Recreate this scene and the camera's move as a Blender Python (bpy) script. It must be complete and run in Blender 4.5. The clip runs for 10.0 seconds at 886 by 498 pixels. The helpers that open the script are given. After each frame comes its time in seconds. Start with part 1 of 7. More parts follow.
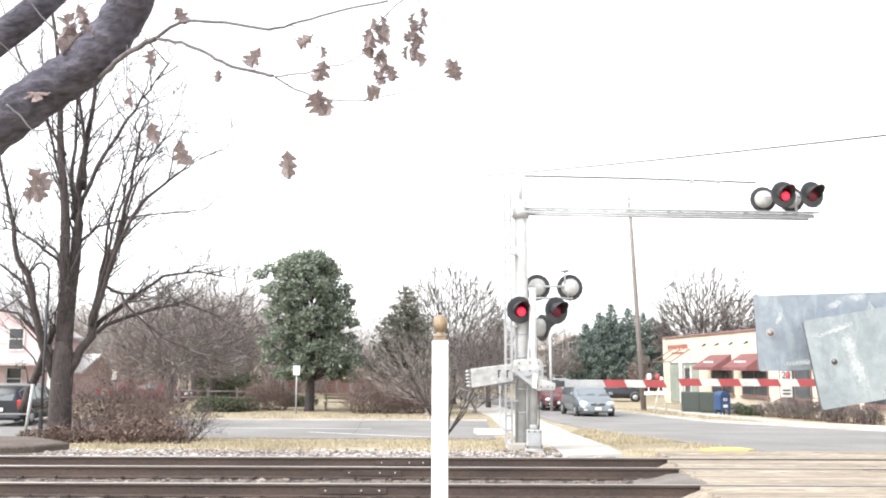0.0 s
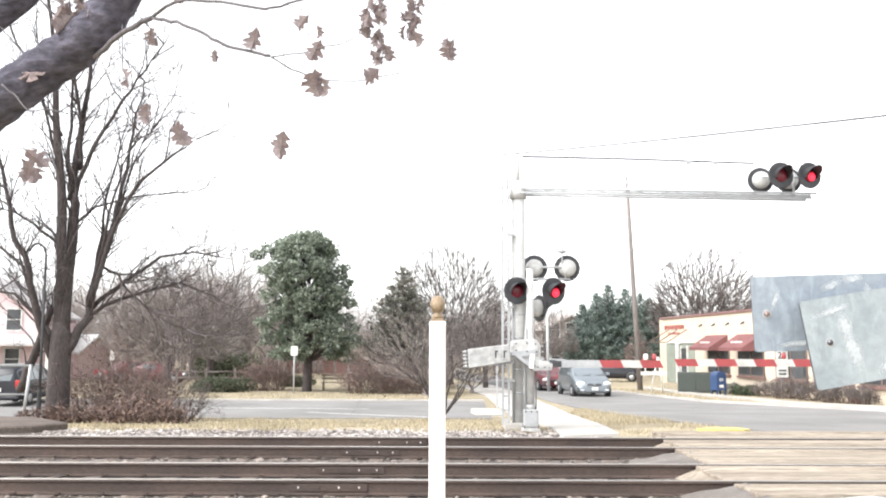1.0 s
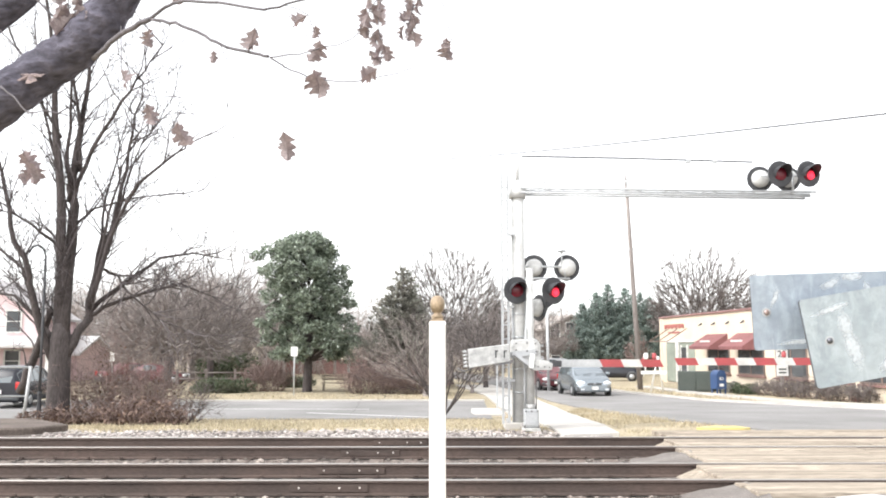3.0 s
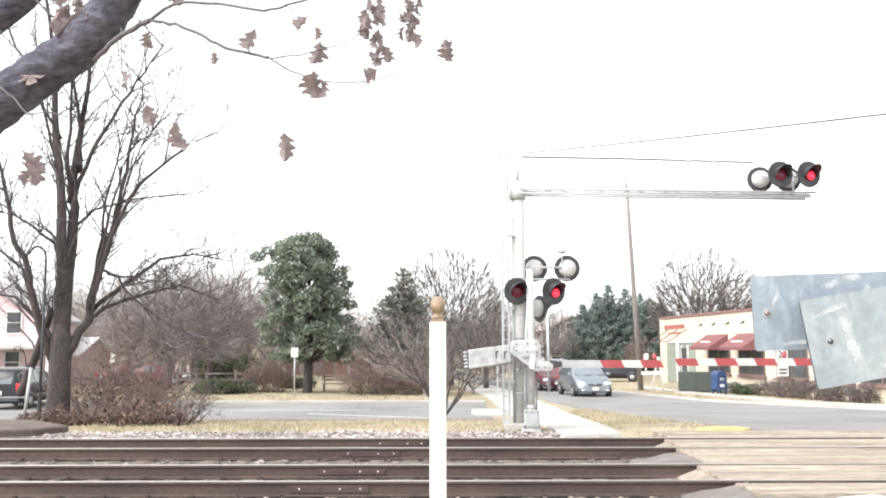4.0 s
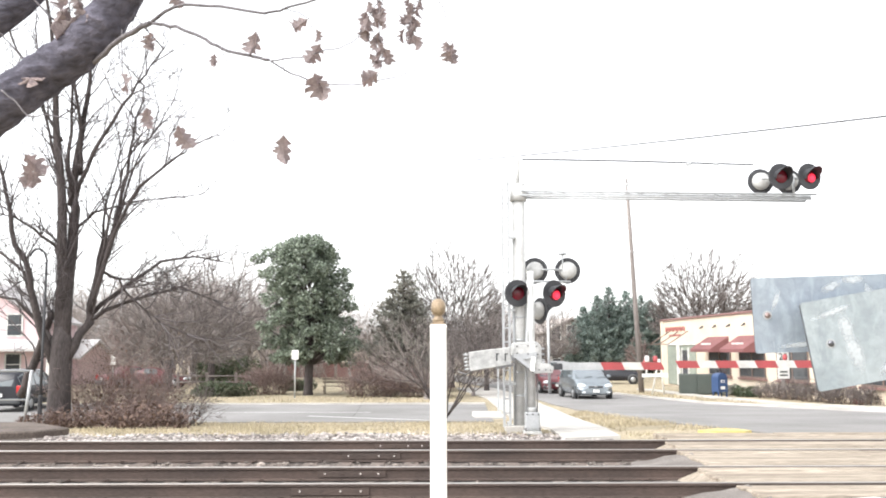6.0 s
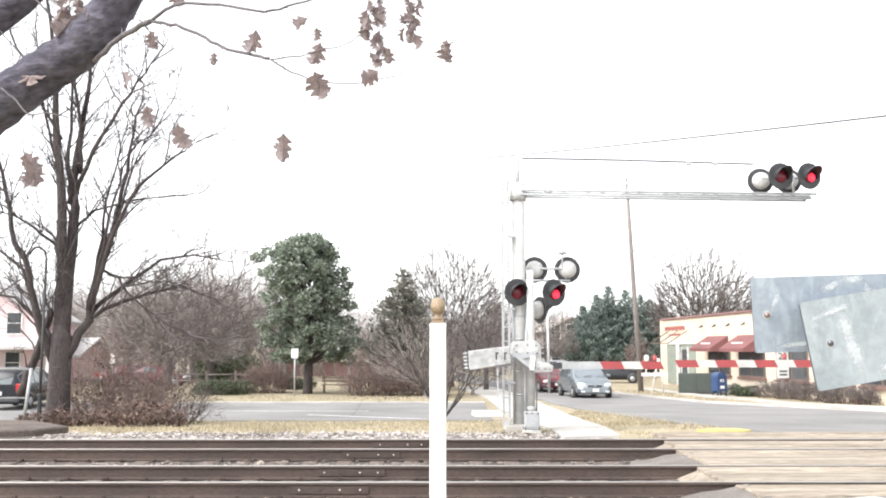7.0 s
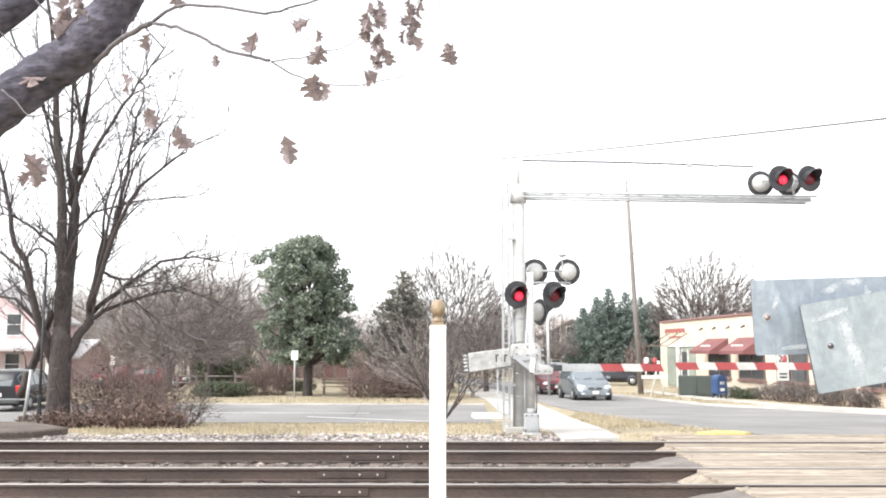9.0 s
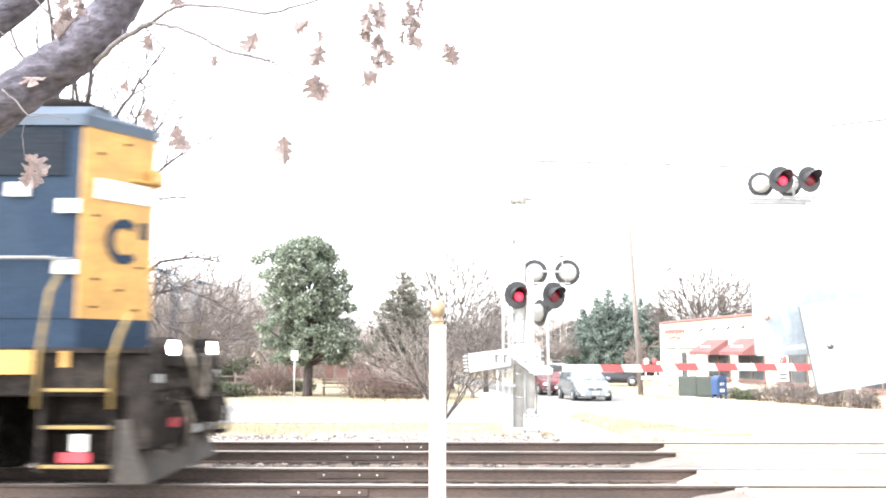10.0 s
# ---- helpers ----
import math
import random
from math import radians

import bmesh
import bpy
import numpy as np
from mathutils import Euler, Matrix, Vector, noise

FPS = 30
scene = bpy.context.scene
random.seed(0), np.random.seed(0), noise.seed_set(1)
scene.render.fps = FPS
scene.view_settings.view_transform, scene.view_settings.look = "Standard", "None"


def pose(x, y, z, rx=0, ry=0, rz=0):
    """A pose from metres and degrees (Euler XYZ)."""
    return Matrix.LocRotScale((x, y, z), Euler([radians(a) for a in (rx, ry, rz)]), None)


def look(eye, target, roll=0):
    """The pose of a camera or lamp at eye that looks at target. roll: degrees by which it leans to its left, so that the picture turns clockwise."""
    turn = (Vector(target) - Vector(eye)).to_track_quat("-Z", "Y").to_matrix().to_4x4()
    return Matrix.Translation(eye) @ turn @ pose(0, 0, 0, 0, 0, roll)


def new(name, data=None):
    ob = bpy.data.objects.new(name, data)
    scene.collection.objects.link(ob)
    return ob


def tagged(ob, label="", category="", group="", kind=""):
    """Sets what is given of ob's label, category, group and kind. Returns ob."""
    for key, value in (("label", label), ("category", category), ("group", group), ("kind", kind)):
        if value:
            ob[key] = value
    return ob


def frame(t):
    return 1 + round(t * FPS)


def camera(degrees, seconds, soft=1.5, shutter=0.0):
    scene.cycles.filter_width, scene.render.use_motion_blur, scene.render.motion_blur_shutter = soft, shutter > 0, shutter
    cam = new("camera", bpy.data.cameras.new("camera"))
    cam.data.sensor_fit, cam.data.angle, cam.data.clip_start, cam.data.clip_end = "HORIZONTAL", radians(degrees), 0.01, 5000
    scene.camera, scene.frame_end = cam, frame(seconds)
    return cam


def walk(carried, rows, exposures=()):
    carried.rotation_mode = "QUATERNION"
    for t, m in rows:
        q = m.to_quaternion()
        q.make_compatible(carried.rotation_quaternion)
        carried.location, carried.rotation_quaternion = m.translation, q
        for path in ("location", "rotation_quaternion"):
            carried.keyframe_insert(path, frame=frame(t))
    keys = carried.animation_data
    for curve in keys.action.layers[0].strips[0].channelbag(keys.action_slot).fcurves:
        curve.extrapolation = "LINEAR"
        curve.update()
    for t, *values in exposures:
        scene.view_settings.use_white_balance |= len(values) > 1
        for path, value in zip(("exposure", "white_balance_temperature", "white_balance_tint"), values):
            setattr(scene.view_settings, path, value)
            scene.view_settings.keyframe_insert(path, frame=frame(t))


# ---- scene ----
import itertools

cam = camera(52.21, 10.0, soft=1.9, shutter=0.6)


def held(x, z, tilt, roll, turn):
    """The hand-held camera: small shifts, tilt from straight down, roll and turn in degrees."""
    return pose(x, 0, z, tilt, 0, turn) @ pose(0, 0, 0, 0, 0, roll)


walk(cam, [
    (0.0, held(-0.0011, 1.5708, 97.360, 0.191, 0.209)),
    (0.3, held(-0.0013, 1.5712, 97.290, 0.198, 0.140)),
    (0.5, held(-0.0015, 1.5719, 97.239, 0.201, 0.099)),
    (0.75, held(-0.0012, 1.5718, 96.820, 0.190, 0.062)),
    (1.0, held(-0.0009, 1.5718, 96.137, 0.179, 0.035)),
    (1.25, held(-0.0004, 1.5720, 95.420, 0.145, 0.015)),
    (1.5, held(0.0001, 1.5721, 95.057, 0.108, 0.000)),
    (1.8, held(0.0001, 1.5726, 95.080, 0.075, -0.012)),
    (2.0, held(0.0001, 1.5729, 95.312, 0.052, -0.018)),
    (2.5, held(0.0, 1.5712, 95.994, 0.0, 0.0)),
    (2.75, held(-0.0002, 1.5713, 96.090, -0.030, 0.006)),
    (4.0, held(-0.0008, 1.5719, 96.188, -0.122, 0.027)),
    (4.5, held(-0.0007, 1.5728, 96.165, -0.125, 0.029)),
    (5.0, held(-0.0009, 1.5710, 96.298, -0.170, 0.036)),
    (5.5, held(-0.0002, 1.5718, 96.354, -0.161, 0.049)),
    (7.0, held(-0.0002, 1.5722, 96.260, -0.035, 0.046)),
    (7.5, held(-0.0010, 1.5710, 96.310, 0.010, 0.030)),
    (8.0, held(-0.0007, 1.5710, 96.332, 0.015, 0.044)),
    (8.5, held(0.0, 1.5720, 96.345, 0.040, 0.050)),
    (9.0, held(-0.0006, 1.5722, 96.390, 0.045, 0.052)),
    (9.5, held(-0.0010, 1.5720, 96.375, 0.060, 0.051)),
    (10.0, held(0.0, 1.5710, 96.424, 0.110, 0.055)),
], exposures=[(0.0, 1.68), (9.6, 1.68), (9.7, 1.82), (9.8, 2.2), (9.9, 2.45), (10.0, 2.65)])

# ---- light: a bright overcast winter sky ----
world = bpy.data.worlds.new("overcast_sky")
scene.world = world
world.use_nodes = True
wn, wl = world.node_tree.nodes, world.node_tree.links
sky = wn.new("ShaderNodeTexSky")
sky.sky_type = "NISHITA"
sky.sun_disc = False
sky.sun_elevation, sky.sun_rotation = radians(48), radians(-124)
sky.air_density, sky.dust_density = 1.0, 2.0
grey = wn.new("ShaderNodeHueSaturation")
grey.inputs["Saturation"].default_value = 0.10
wl.new(sky.outputs[0], grey.inputs["Color"])
wl.new(grey.outputs[0], wn["Background"].inputs["Color"])
wn["Background"].inputs["Strength"].default_value = 0.15
sun = new("sun", bpy.data.lights.new("sun", "SUN"))
sun.data.energy, sun.data.angle, sun.data.color = 0.8, radians(50), (1.0, 0.98, 0.95)
sun.matrix_world = look((-30, -20, 40), (0, 0, 0))


# ---- materials ----
def mat(name, colour, rough=0.7, metal=0.0, second=None, scale=4.0, fine=60.0, amount=0.5, bump=0.15, detail=4.0,
        dist=0.02, island=0.0, stretch=(1, 1, 1), spec=0.5, thin=0.0):
    """A surface with two scales of variation: patches towards a second colour, fine grain, and relief."""
    m = bpy.data.materials.new(name)
    m.use_nodes = True
    nt = m.node_tree
    n, l = nt.nodes, nt.links
    b = n["Principled BSDF"]
    second = second or tuple(c * 0.65 for c in colour)
    tc, mp = n.new("ShaderNodeTexCoord"), n.new("ShaderNodeMapping")
    mp.inputs["Scale"].default_value = stretch
    l.new(tc.outputs["Object"], mp.inputs["Vector"])
    big, small = n.new("ShaderNodeTexNoise"), n.new("ShaderNodeTexNoise")
    for tex, s in ((big, scale), (small, fine)):
        tex.inputs["Scale"].default_value = s
        tex.inputs["Detail"].default_value = detail
        l.new(mp.outputs[0], tex.inputs["Vector"])
    ramp = n.new("ShaderNodeMapRange")
    ramp.inputs[1].default_value, ramp.inputs[2].default_value = 0.35, 0.68
    l.new(big.outputs["Fac"], ramp.inputs[0])
    mix = n.new("ShaderNodeMix")
    mix.data_type = "RGBA"
    mix.inputs[6].default_value, mix.inputs[7].default_value = (*colour, 1), (*second, 1)
    l.new(ramp.outputs[0], mix.inputs[0])
    grain = n.new("ShaderNodeMapRange")
    grain.inputs[1].default_value, grain.inputs[2].default_value = 0.3, 0.7
    grain.inputs[3].default_value, grain.inputs[4].default_value = 1 - amount * 0.5, 1 + amount * 0.5
    l.new(small.outputs["Fac"], grain.inputs[0])
    hsv = n.new("ShaderNodeHueSaturation")
    l.new(mix.outputs[2], hsv.inputs["Color"])
    value = grain.outputs[0]
    if island:
        geo, per, mul = n.new("ShaderNodeNewGeometry"), n.new("ShaderNodeMapRange"), n.new("ShaderNodeMath")
        per.inputs[3].default_value, per.inputs[4].default_value = 1 - island, 1 + island
        l.new(geo.outputs["Random Per Island"], per.inputs[0])
        mul.operation = "MULTIPLY"
        l.new(value, mul.inputs[0])
        l.new(per.outputs[0], mul.inputs[1])
        value = mul.outputs[0]
    l.new(value, hsv.inputs["Value"])
    l.new(hsv.outputs[0], b.inputs["Base Color"])
    b.inputs["Roughness"].default_value, b.inputs["Metallic"].default_value = rough, metal
    b.inputs["Specular IOR Level"].default_value = spec
    if bump:
        bp = n.new("ShaderNodeBump")
        bp.inputs["Strength"].default_value, bp.inputs["Distance"].default_value = bump, dist
        l.new(small.outputs["Fac"], bp.inputs["Height"])
        l.new(bp.outputs[0], b.inputs["Normal"])
    if thin:
        # leaves let part of the light through
        tr, ms = n.new("ShaderNodeBsdfTranslucent"), n.new("ShaderNodeMixShader")
        l.new(hsv.outputs[0], tr.inputs["Color"])
        ms.inputs[0].default_value = thin
        l.new(b.outputs[0], ms.inputs[1])
        l.new(tr.outputs[0], ms.inputs[2])
        l.new(ms.outputs[0], n["Material Output"].inputs["Surface"])
    return m


def glow(name, colour, strength):
    m = bpy.data.materials.new(name)
    m.use_nodes = True
    b = m.node_tree.nodes["Principled BSDF"]
    b.inputs["Base Color"].default_value = (*colour, 1)
    b.inputs["Emission Color"].default_value = (*colour, 1)
    b.inputs["Emission Strength"].default_value = strength
    return m


GRASS = mat("dry_grass", (0.385, 0.325, 0.225), 0.95, second=(0.25, 0.215, 0.145), scale=0.5, fine=18, amount=0.9, bump=0.6, dist=0.05)
ASPHALT = mat("worn_asphalt", (0.262, 0.254, 0.25), 0.95, second=(0.20, 0.195, 0.19), scale=0.35, fine=70, amount=0.35, bump=0.3, spec=0.15)
NEAR_ASPHALT = mat("stony_asphalt", (0.225, 0.205, 0.19), 0.95, second=(0.165, 0.148, 0.136), scale=2.5, fine=90, amount=0.7, bump=0.6, dist=0.02, spec=0.15)
CONCRETE = mat("pale_concrete", (0.48, 0.46, 0.43), 0.9, second=(0.38, 0.36, 0.335), scale=0.9, fine=40, amount=0.25)
PAINT_WHITE = mat("road_paint_white", (0.72, 0.72, 0.70), 0.8, second=(0.5, 0.5, 0.49), scale=5, fine=60, amount=0.4)
PAINT_YELLOW = mat("curb_paint_yellow", (0.56, 0.46, 0.16), 0.85, second=(0.46, 0.40, 0.2), scale=5, amount=0.3)
BALLAST = mat("ballast_stone", (0.42, 0.39, 0.37), 0.9, second=(0.22, 0.19, 0.175), scale=1.2, fine=40, amount=0.5, island=0.6)
BALLAST_BED = mat("ballast_dust", (0.155, 0.132, 0.118), 0.95, second=(0.085, 0.068, 0.06), scale=2, fine=25, amount=0.9, bump=1.0, dist=0.05)
RAIL_RUST = mat("rail_rust", (0.10, 0.071, 0.060), 0.8, second=(0.065, 0.049, 0.043), scale=3, fine=50, amount=0.4, metal=0.2, stretch=(0.3, 1, 1))
RAIL_SHINE = mat("rail_head_steel", (0.40, 0.38, 0.36), 0.42, metal=0.8, second=(0.30, 0.27, 0.25), scale=3, fine=40, amount=0.2, bump=0.03, stretch=(0.1, 1, 1))
TIE = mat("creosoted_tie", (0.12, 0.09, 0.075), 0.9, second=(0.2, 0.17, 0.15), scale=3, fine=40, amount=0.7, bump=0.6, stretch=(1, 0.15, 1))
PLANK = mat("weathered_crossing_timber", (0.375, 0.325, 0.265), 0.95, second=(0.215, 0.18, 0.145), scale=2.2, fine=26, amount=0.7, bump=0.7, stretch=(0.16, 1.6, 1), spec=0.15)
GALV = mat("galvanised_steel", (0.46, 0.47, 0.48), 0.5, metal=0.35, second=(0.38, 0.39, 0.40), scale=3, fine=30, amount=0.18, bump=0.05)
ALU = mat("painted_aluminium", (0.57, 0.57, 0.56), 0.55, metal=0.0, second=(0.42, 0.42, 0.41), scale=4, fine=40, amount=0.22, bump=0.05)
ALU_WORN = mat("weathered_aluminium", (0.50, 0.50, 0.49), 0.6, metal=0.1, second=(0.33, 0.33, 0.325), scale=7, fine=45, amount=0.35, bump=0.1)
BLACK = mat("signal_black", (0.035, 0.036, 0.040), 0.55, second=(0.05, 0.05, 0.055), scale=4, fine=60, amount=0.3, bump=0.05)
LENS_DARK = mat("dark_red_lens", (0.16, 0.010, 0.022), 0.25, second=(0.11, 0.008, 0.016), scale=20, fine=90, amount=0.3, bump=0.1)
LENS_LIT = glow("lit_red_lens", (0.95, 0.03, 0.065), 0.34)
# glow fades from a low off-centre core, the visor's shade painted into it
core = LENS_LIT.node_tree
spot, where, fall = core.nodes.new("ShaderNodeTexGradient"), core.nodes.new("ShaderNodeMapping"), core.nodes.new("ShaderNodeMapRange")
place_ = core.nodes.new("ShaderNodeTexCoord")
spot.gradient_type = "SPHERICAL"
where.inputs["Location"].default_value, where.inputs["Scale"].default_value = (-0.35, 0.3, 0.42), (8.5, 6.0, 8.5)
fall.inputs[3].default_value, fall.inputs[4].default_value = 0.10, 0.85
core.links.new(place_.outputs["Object"], where.inputs["Vector"])
core.links.new(where.outputs[0], spot.inputs["Vector"])
core.links.new(spot.outputs["Fac"], fall.inputs[0])
core.links.new(fall.outputs[0], core.nodes["Principled BSDF"].inputs["Emission Strength"])
DARK_STEEL = mat("dull_dark_steel", (0.13, 0.13, 0.135), 0.6, metal=0.4, second=(0.19, 0.18, 0.175), scale=8, amount=0.3, bump=0.05)
RED = mat("gate_red", (0.36, 0.060, 0.066), 0.5, second=(0.29, 0.055, 0.058), scale=4, amount=0.15, bump=0.03)
ARM_WHITE = mat("weathered_arm_white", (0.56, 0.55, 0.525), 0.5, second=(0.44, 0.43, 0.41), scale=6, amount=0.25, bump=0.03)
WHITE = mat("gate_white", (0.78, 0.78, 0.76), 0.45, second=(0.68, 0.67, 0.64), scale=4, amount=0.15, bump=0.03)
POST_WHITE = mat("white_post_paint", (0.82, 0.80, 0.78), 0.5, second=(0.76, 0.73, 0.70), scale=3, fine=30, amount=0.08, bump=0.05, stretch=(1, 1, 0.3))
GOLD = mat("weathered_gold_paint", (0.33, 0.25, 0.165), 0.5, metal=0.15, second=(0.23, 0.175, 0.115), scale=18, fine=80, amount=0.35)
BARK = mat("grey_brown_bark", (0.082, 0.068, 0.066), 0.95, second=(0.054, 0.045, 0.044), scale=5, fine=30, amount=0.7, bump=0.8, dist=0.04, stretch=(1, 1, 0.25))
BARK_NEAR = mat("furrowed_oak_bark", (0.108, 0.102, 0.130), 0.95, second=(0.064, 0.061, 0.078), scale=8, fine=30, amount=0.8, bump=0.8, dist=0.04, stretch=(0.45, 1, 0.8), spec=0.25)
BARK_SCAR = mat("bare_wood_scar", (0.33, 0.26, 0.25), 0.9, second=(0.16, 0.13, 0.135), scale=26, fine=70, amount=0.7, bump=0.6, dist=0.01)
TWIG = mat("thin_twig", (0.118, 0.102, 0.104), 0.9, second=(0.082, 0.070, 0.072), scale=3, amount=0.3, bump=0)
BRANCHLET = mat("grey_oak_twig", (0.15, 0.137, 0.147), 0.9, second=(0.10, 0.091, 0.098), scale=14, fine=90, amount=0.5, bump=0.3, dist=0.004)
TWIG_RED = mat("russet_twig", (0.24, 0.172, 0.155), 0.9, second=(0.17, 0.12, 0.108), scale=3, amount=0.4, bump=0, island=0.3)
TWIG_GREY = mat("far_grey_twig", (0.32, 0.28, 0.262), 0.95, second=(0.25, 0.215, 0.20), scale=1, amount=0.3, bump=0, island=0.25)
LEAF_DRY = mat("dry_oak_leaf", (0.56, 0.485, 0.485), 0.8, second=(0.42, 0.355, 0.355), scale=30, fine=120, amount=0.5, bump=0.2, dist=0.003, island=0.25, thin=0.6)
MAGNOLIA = mat("magnolia_leaf", (0.285, 0.325, 0.255), 0.24, second=(0.215, 0.255, 0.20), scale=0.9, amount=0.3, bump=0, island=0.5, thin=0.45, spec=0.8)
CEDAR = mat("cedar_foliage", (0.27, 0.325, 0.295), 0.65, second=(0.21, 0.26, 0.235), scale=1.0, amount=0.4, bump=0, island=0.4, thin=0.35)
HOLLY = mat("dull_evergreen", (0.26, 0.27, 0.23), 0.7, second=(0.26, 0.24, 0.21), scale=0.8, amount=0.4, bump=0, island=0.4, thin=0.35)
SHRUB_GREEN = mat("clipped_shrub", (0.095, 0.13, 0.075), 0.8, second=(0.11, 0.105, 0.075), scale=2.0, amount=0.4, bump=0, island=0.45, thin=0.3)
LITTER_RED = mat("dusky_red_leaf", (0.26, 0.10, 0.10), 0.9, second=(0.17, 0.07, 0.07), scale=3, amount=0.5, bump=0, island=0.4)
LITTER = mat("leaf_litter", (0.175, 0.118, 0.092), 0.95, second=(0.115, 0.078, 0.062), scale=3, amount=0.5, bump=0, island=0.55)

EARTH = mat("bare_earth", (0.135, 0.108, 0.092), 0.95, second=(0.085, 0.068, 0.058), scale=1.5, fine=25, amount=0.7, bump=0.6, dist=0.03)
STRAW = mat("straw_blades", (0.50, 0.43, 0.31), 0.9, second=(0.33, 0.29, 0.19), scale=1.2, amount=0.3, bump=0, island=0.4, thin=0.3)
PALE_SPOT = mat("pale_bolt", (0.62, 0.58, 0.54), 0.6, second=(0.45, 0.40, 0.36), scale=20, amount=0.3, bump=0)
BALLAST_DULL = mat("dull_ballast_stone", (0.235, 0.205, 0.182), 0.95, second=(0.105, 0.086, 0.075), scale=1.2, fine=40, amount=0.5, island=0.65)
TWIG_DIM = mat("dim_winter_twig", (0.155, 0.132, 0.124), 0.95, second=(0.115, 0.098, 0.092), scale=1, amount=0.3, bump=0, island=0.25)
TWIG_MID = mat("grey_winter_twig", (0.205, 0.178, 0.168), 0.95, second=(0.15, 0.13, 0.122), scale=1, amount=0.3, bump=0, island=0.25)



# ---- building blocks ----
def box(bm, x0, x1, y0, y1, z0, z1, bevel=0.0):
    vs = [bm.verts.new(p) for p in ((x0, y0, z0), (x1, y0, z0), (x1, y1, z0), (x0, y1, z0), (x0, y0, z1), (x1, y0, z1), (x1, y1, z1), (x0, y1, z1))]
    fs = [bm.faces.new([vs[i] for i in f]) for f in ((3, 2, 1, 0), (4, 5, 6, 7), (0, 1, 5, 4), (1, 2, 6, 5), (2, 3, 7, 6), (3, 0, 4, 7))]
    if bevel:
        bmesh.ops.bevel(bm, geom=list({e for f in fs for e in f.edges}), offset=bevel, segments=1, affect="EDGES")
    return bm


def boxm(*a, bevel=0.0):
    return box(bmesh.new(), *a, bevel=bevel)


def tube(bm, pts, radii, seg=8, caps=True):
    """A tapered round bar along a line of points."""
    pts = [Vector(p) for p in pts]
    rings, side = [], None
    for i, p in enumerate(pts):
        d = (pts[min(i + 1, len(pts) - 1)] - pts[max(i - 1, 0)]).normalized()
        side = side - d * side.dot(d) if side else d.orthogonal()
        if side.length < 1e-6:
            side = d.orthogonal()
        side.normalize()
        up = d.cross(side)
        r = radii[i] if hasattr(radii, "__len__") else radii
        rings.append([bm.verts.new(p + (side * math.cos(a) + up * math.sin(a)) * r) for a in (2 * math.pi * k / seg for k in range(seg))])
    for a, b in zip(rings, rings[1:]):
        for k in range(seg):
            f = bm.faces.new((a[k], a[(k + 1) % seg], b[(k + 1) % seg], b[k]))
            f.smooth = seg > 5
    if caps:
        bm.faces.new(rings[0][::-1])
        bm.faces.new(rings[-1])
    return bm


def bar(p, q, r, seg=10, r2=None):
    return tube(bmesh.new(), [p, q], [r, r if r2 is None else r2], seg)


def turned(bm, profile, seg=20, at=(0, 0, 0), axis="z"):
    """A body of revolution: profile of (radius, height) from the bottom up, round z or y."""
    rings = []
    for r, h in profile:
        ring = []
        for k in range(seg):
            a = 2 * math.pi * k / seg
            c, s = r * math.cos(a), r * math.sin(a)
            v = (c, s, h) if axis == "z" else (c, h, -s)
            ring.append(bm.verts.new(Vector(at) + Vector(v)))
        rings.append(ring)
    for a, b in zip(rings, rings[1:]):
        for k in range(seg):
            bm.faces.new((a[k], a[(k + 1) % seg], b[(k + 1) % seg], b[k])).smooth = True
    bm.faces.new(rings[0][::-1])
    bm.faces.new(rings[-1])
    return bm


def prism(bm, outline, y0, y1, plane="xz"):
    """An outline in a plane, made thick along the third axis from y0 to y1."""
    def v(a, b, c):
        return {"xz": (a, c, b), "xy": (a, b, c), "yz": (c, a, b)}[plane]
    lo, hi = [bm.verts.new(v(a, b, y0)) for a, b in outline], [bm.verts.new(v(a, b, y1)) for a, b in outline]
    n = len(outline)
    bm.faces.new(lo)
    bm.faces.new(hi[::-1])
    for k in range(n):
        bm.faces.new((lo[(k + 1) % n], lo[k], hi[k], hi[(k + 1) % n]))
    bmesh.ops.recalc_face_normals(bm, faces=bm.faces)
    return bm


def part(name, bm, material, parent=None, label="", at=None):
    """One mesh object from a bmesh, under its thing or standing alone."""
    me = bpy.data.meshes.new(name)
    bm.to_mesh(me)
    bm.free()
    for m in (material if isinstance(material, (list, tuple)) else [material]):
        me.materials.append(m)
    ob = new(name, me)
    if parent:
        ob.parent = parent
    if at:
        ob.matrix_basis = at
    return tagged(ob, label)


def thing(name, label, category, at=(0, 0, 0), turn=0.0, group=""):
    ob = new(name)
    ob.empty_display_size = 0.2
    ob.matrix_basis = pose(*at, 0, 0, turn)
    return tagged(ob, label, category, group)


def mesh_of(name, verts, faces, material, parent=None, label="", smooth=False):
    me = bpy.data.meshes.new(name)
    me.from_pydata(verts, [], faces)
    for m in (material if isinstance(material, (list, tuple)) else [material]):
        me.materials.append(m)
    if smooth:
        me.polygons.foreach_set("use_smooth", [True] * len(me.polygons))
    ob = new(name, me)
    if parent:
        ob.parent = parent
    return tagged(ob, label)


# ---- the lie of the land: rail heads at z = 0 ----
def steps(v, rows):
    for (a, p), (b, q) in zip(rows, rows[1:]):
        if v < b:
            k = min(max((v - a) / (b - a), 0), 1)
            return p + (q - p) * k
    return rows[-1][1]


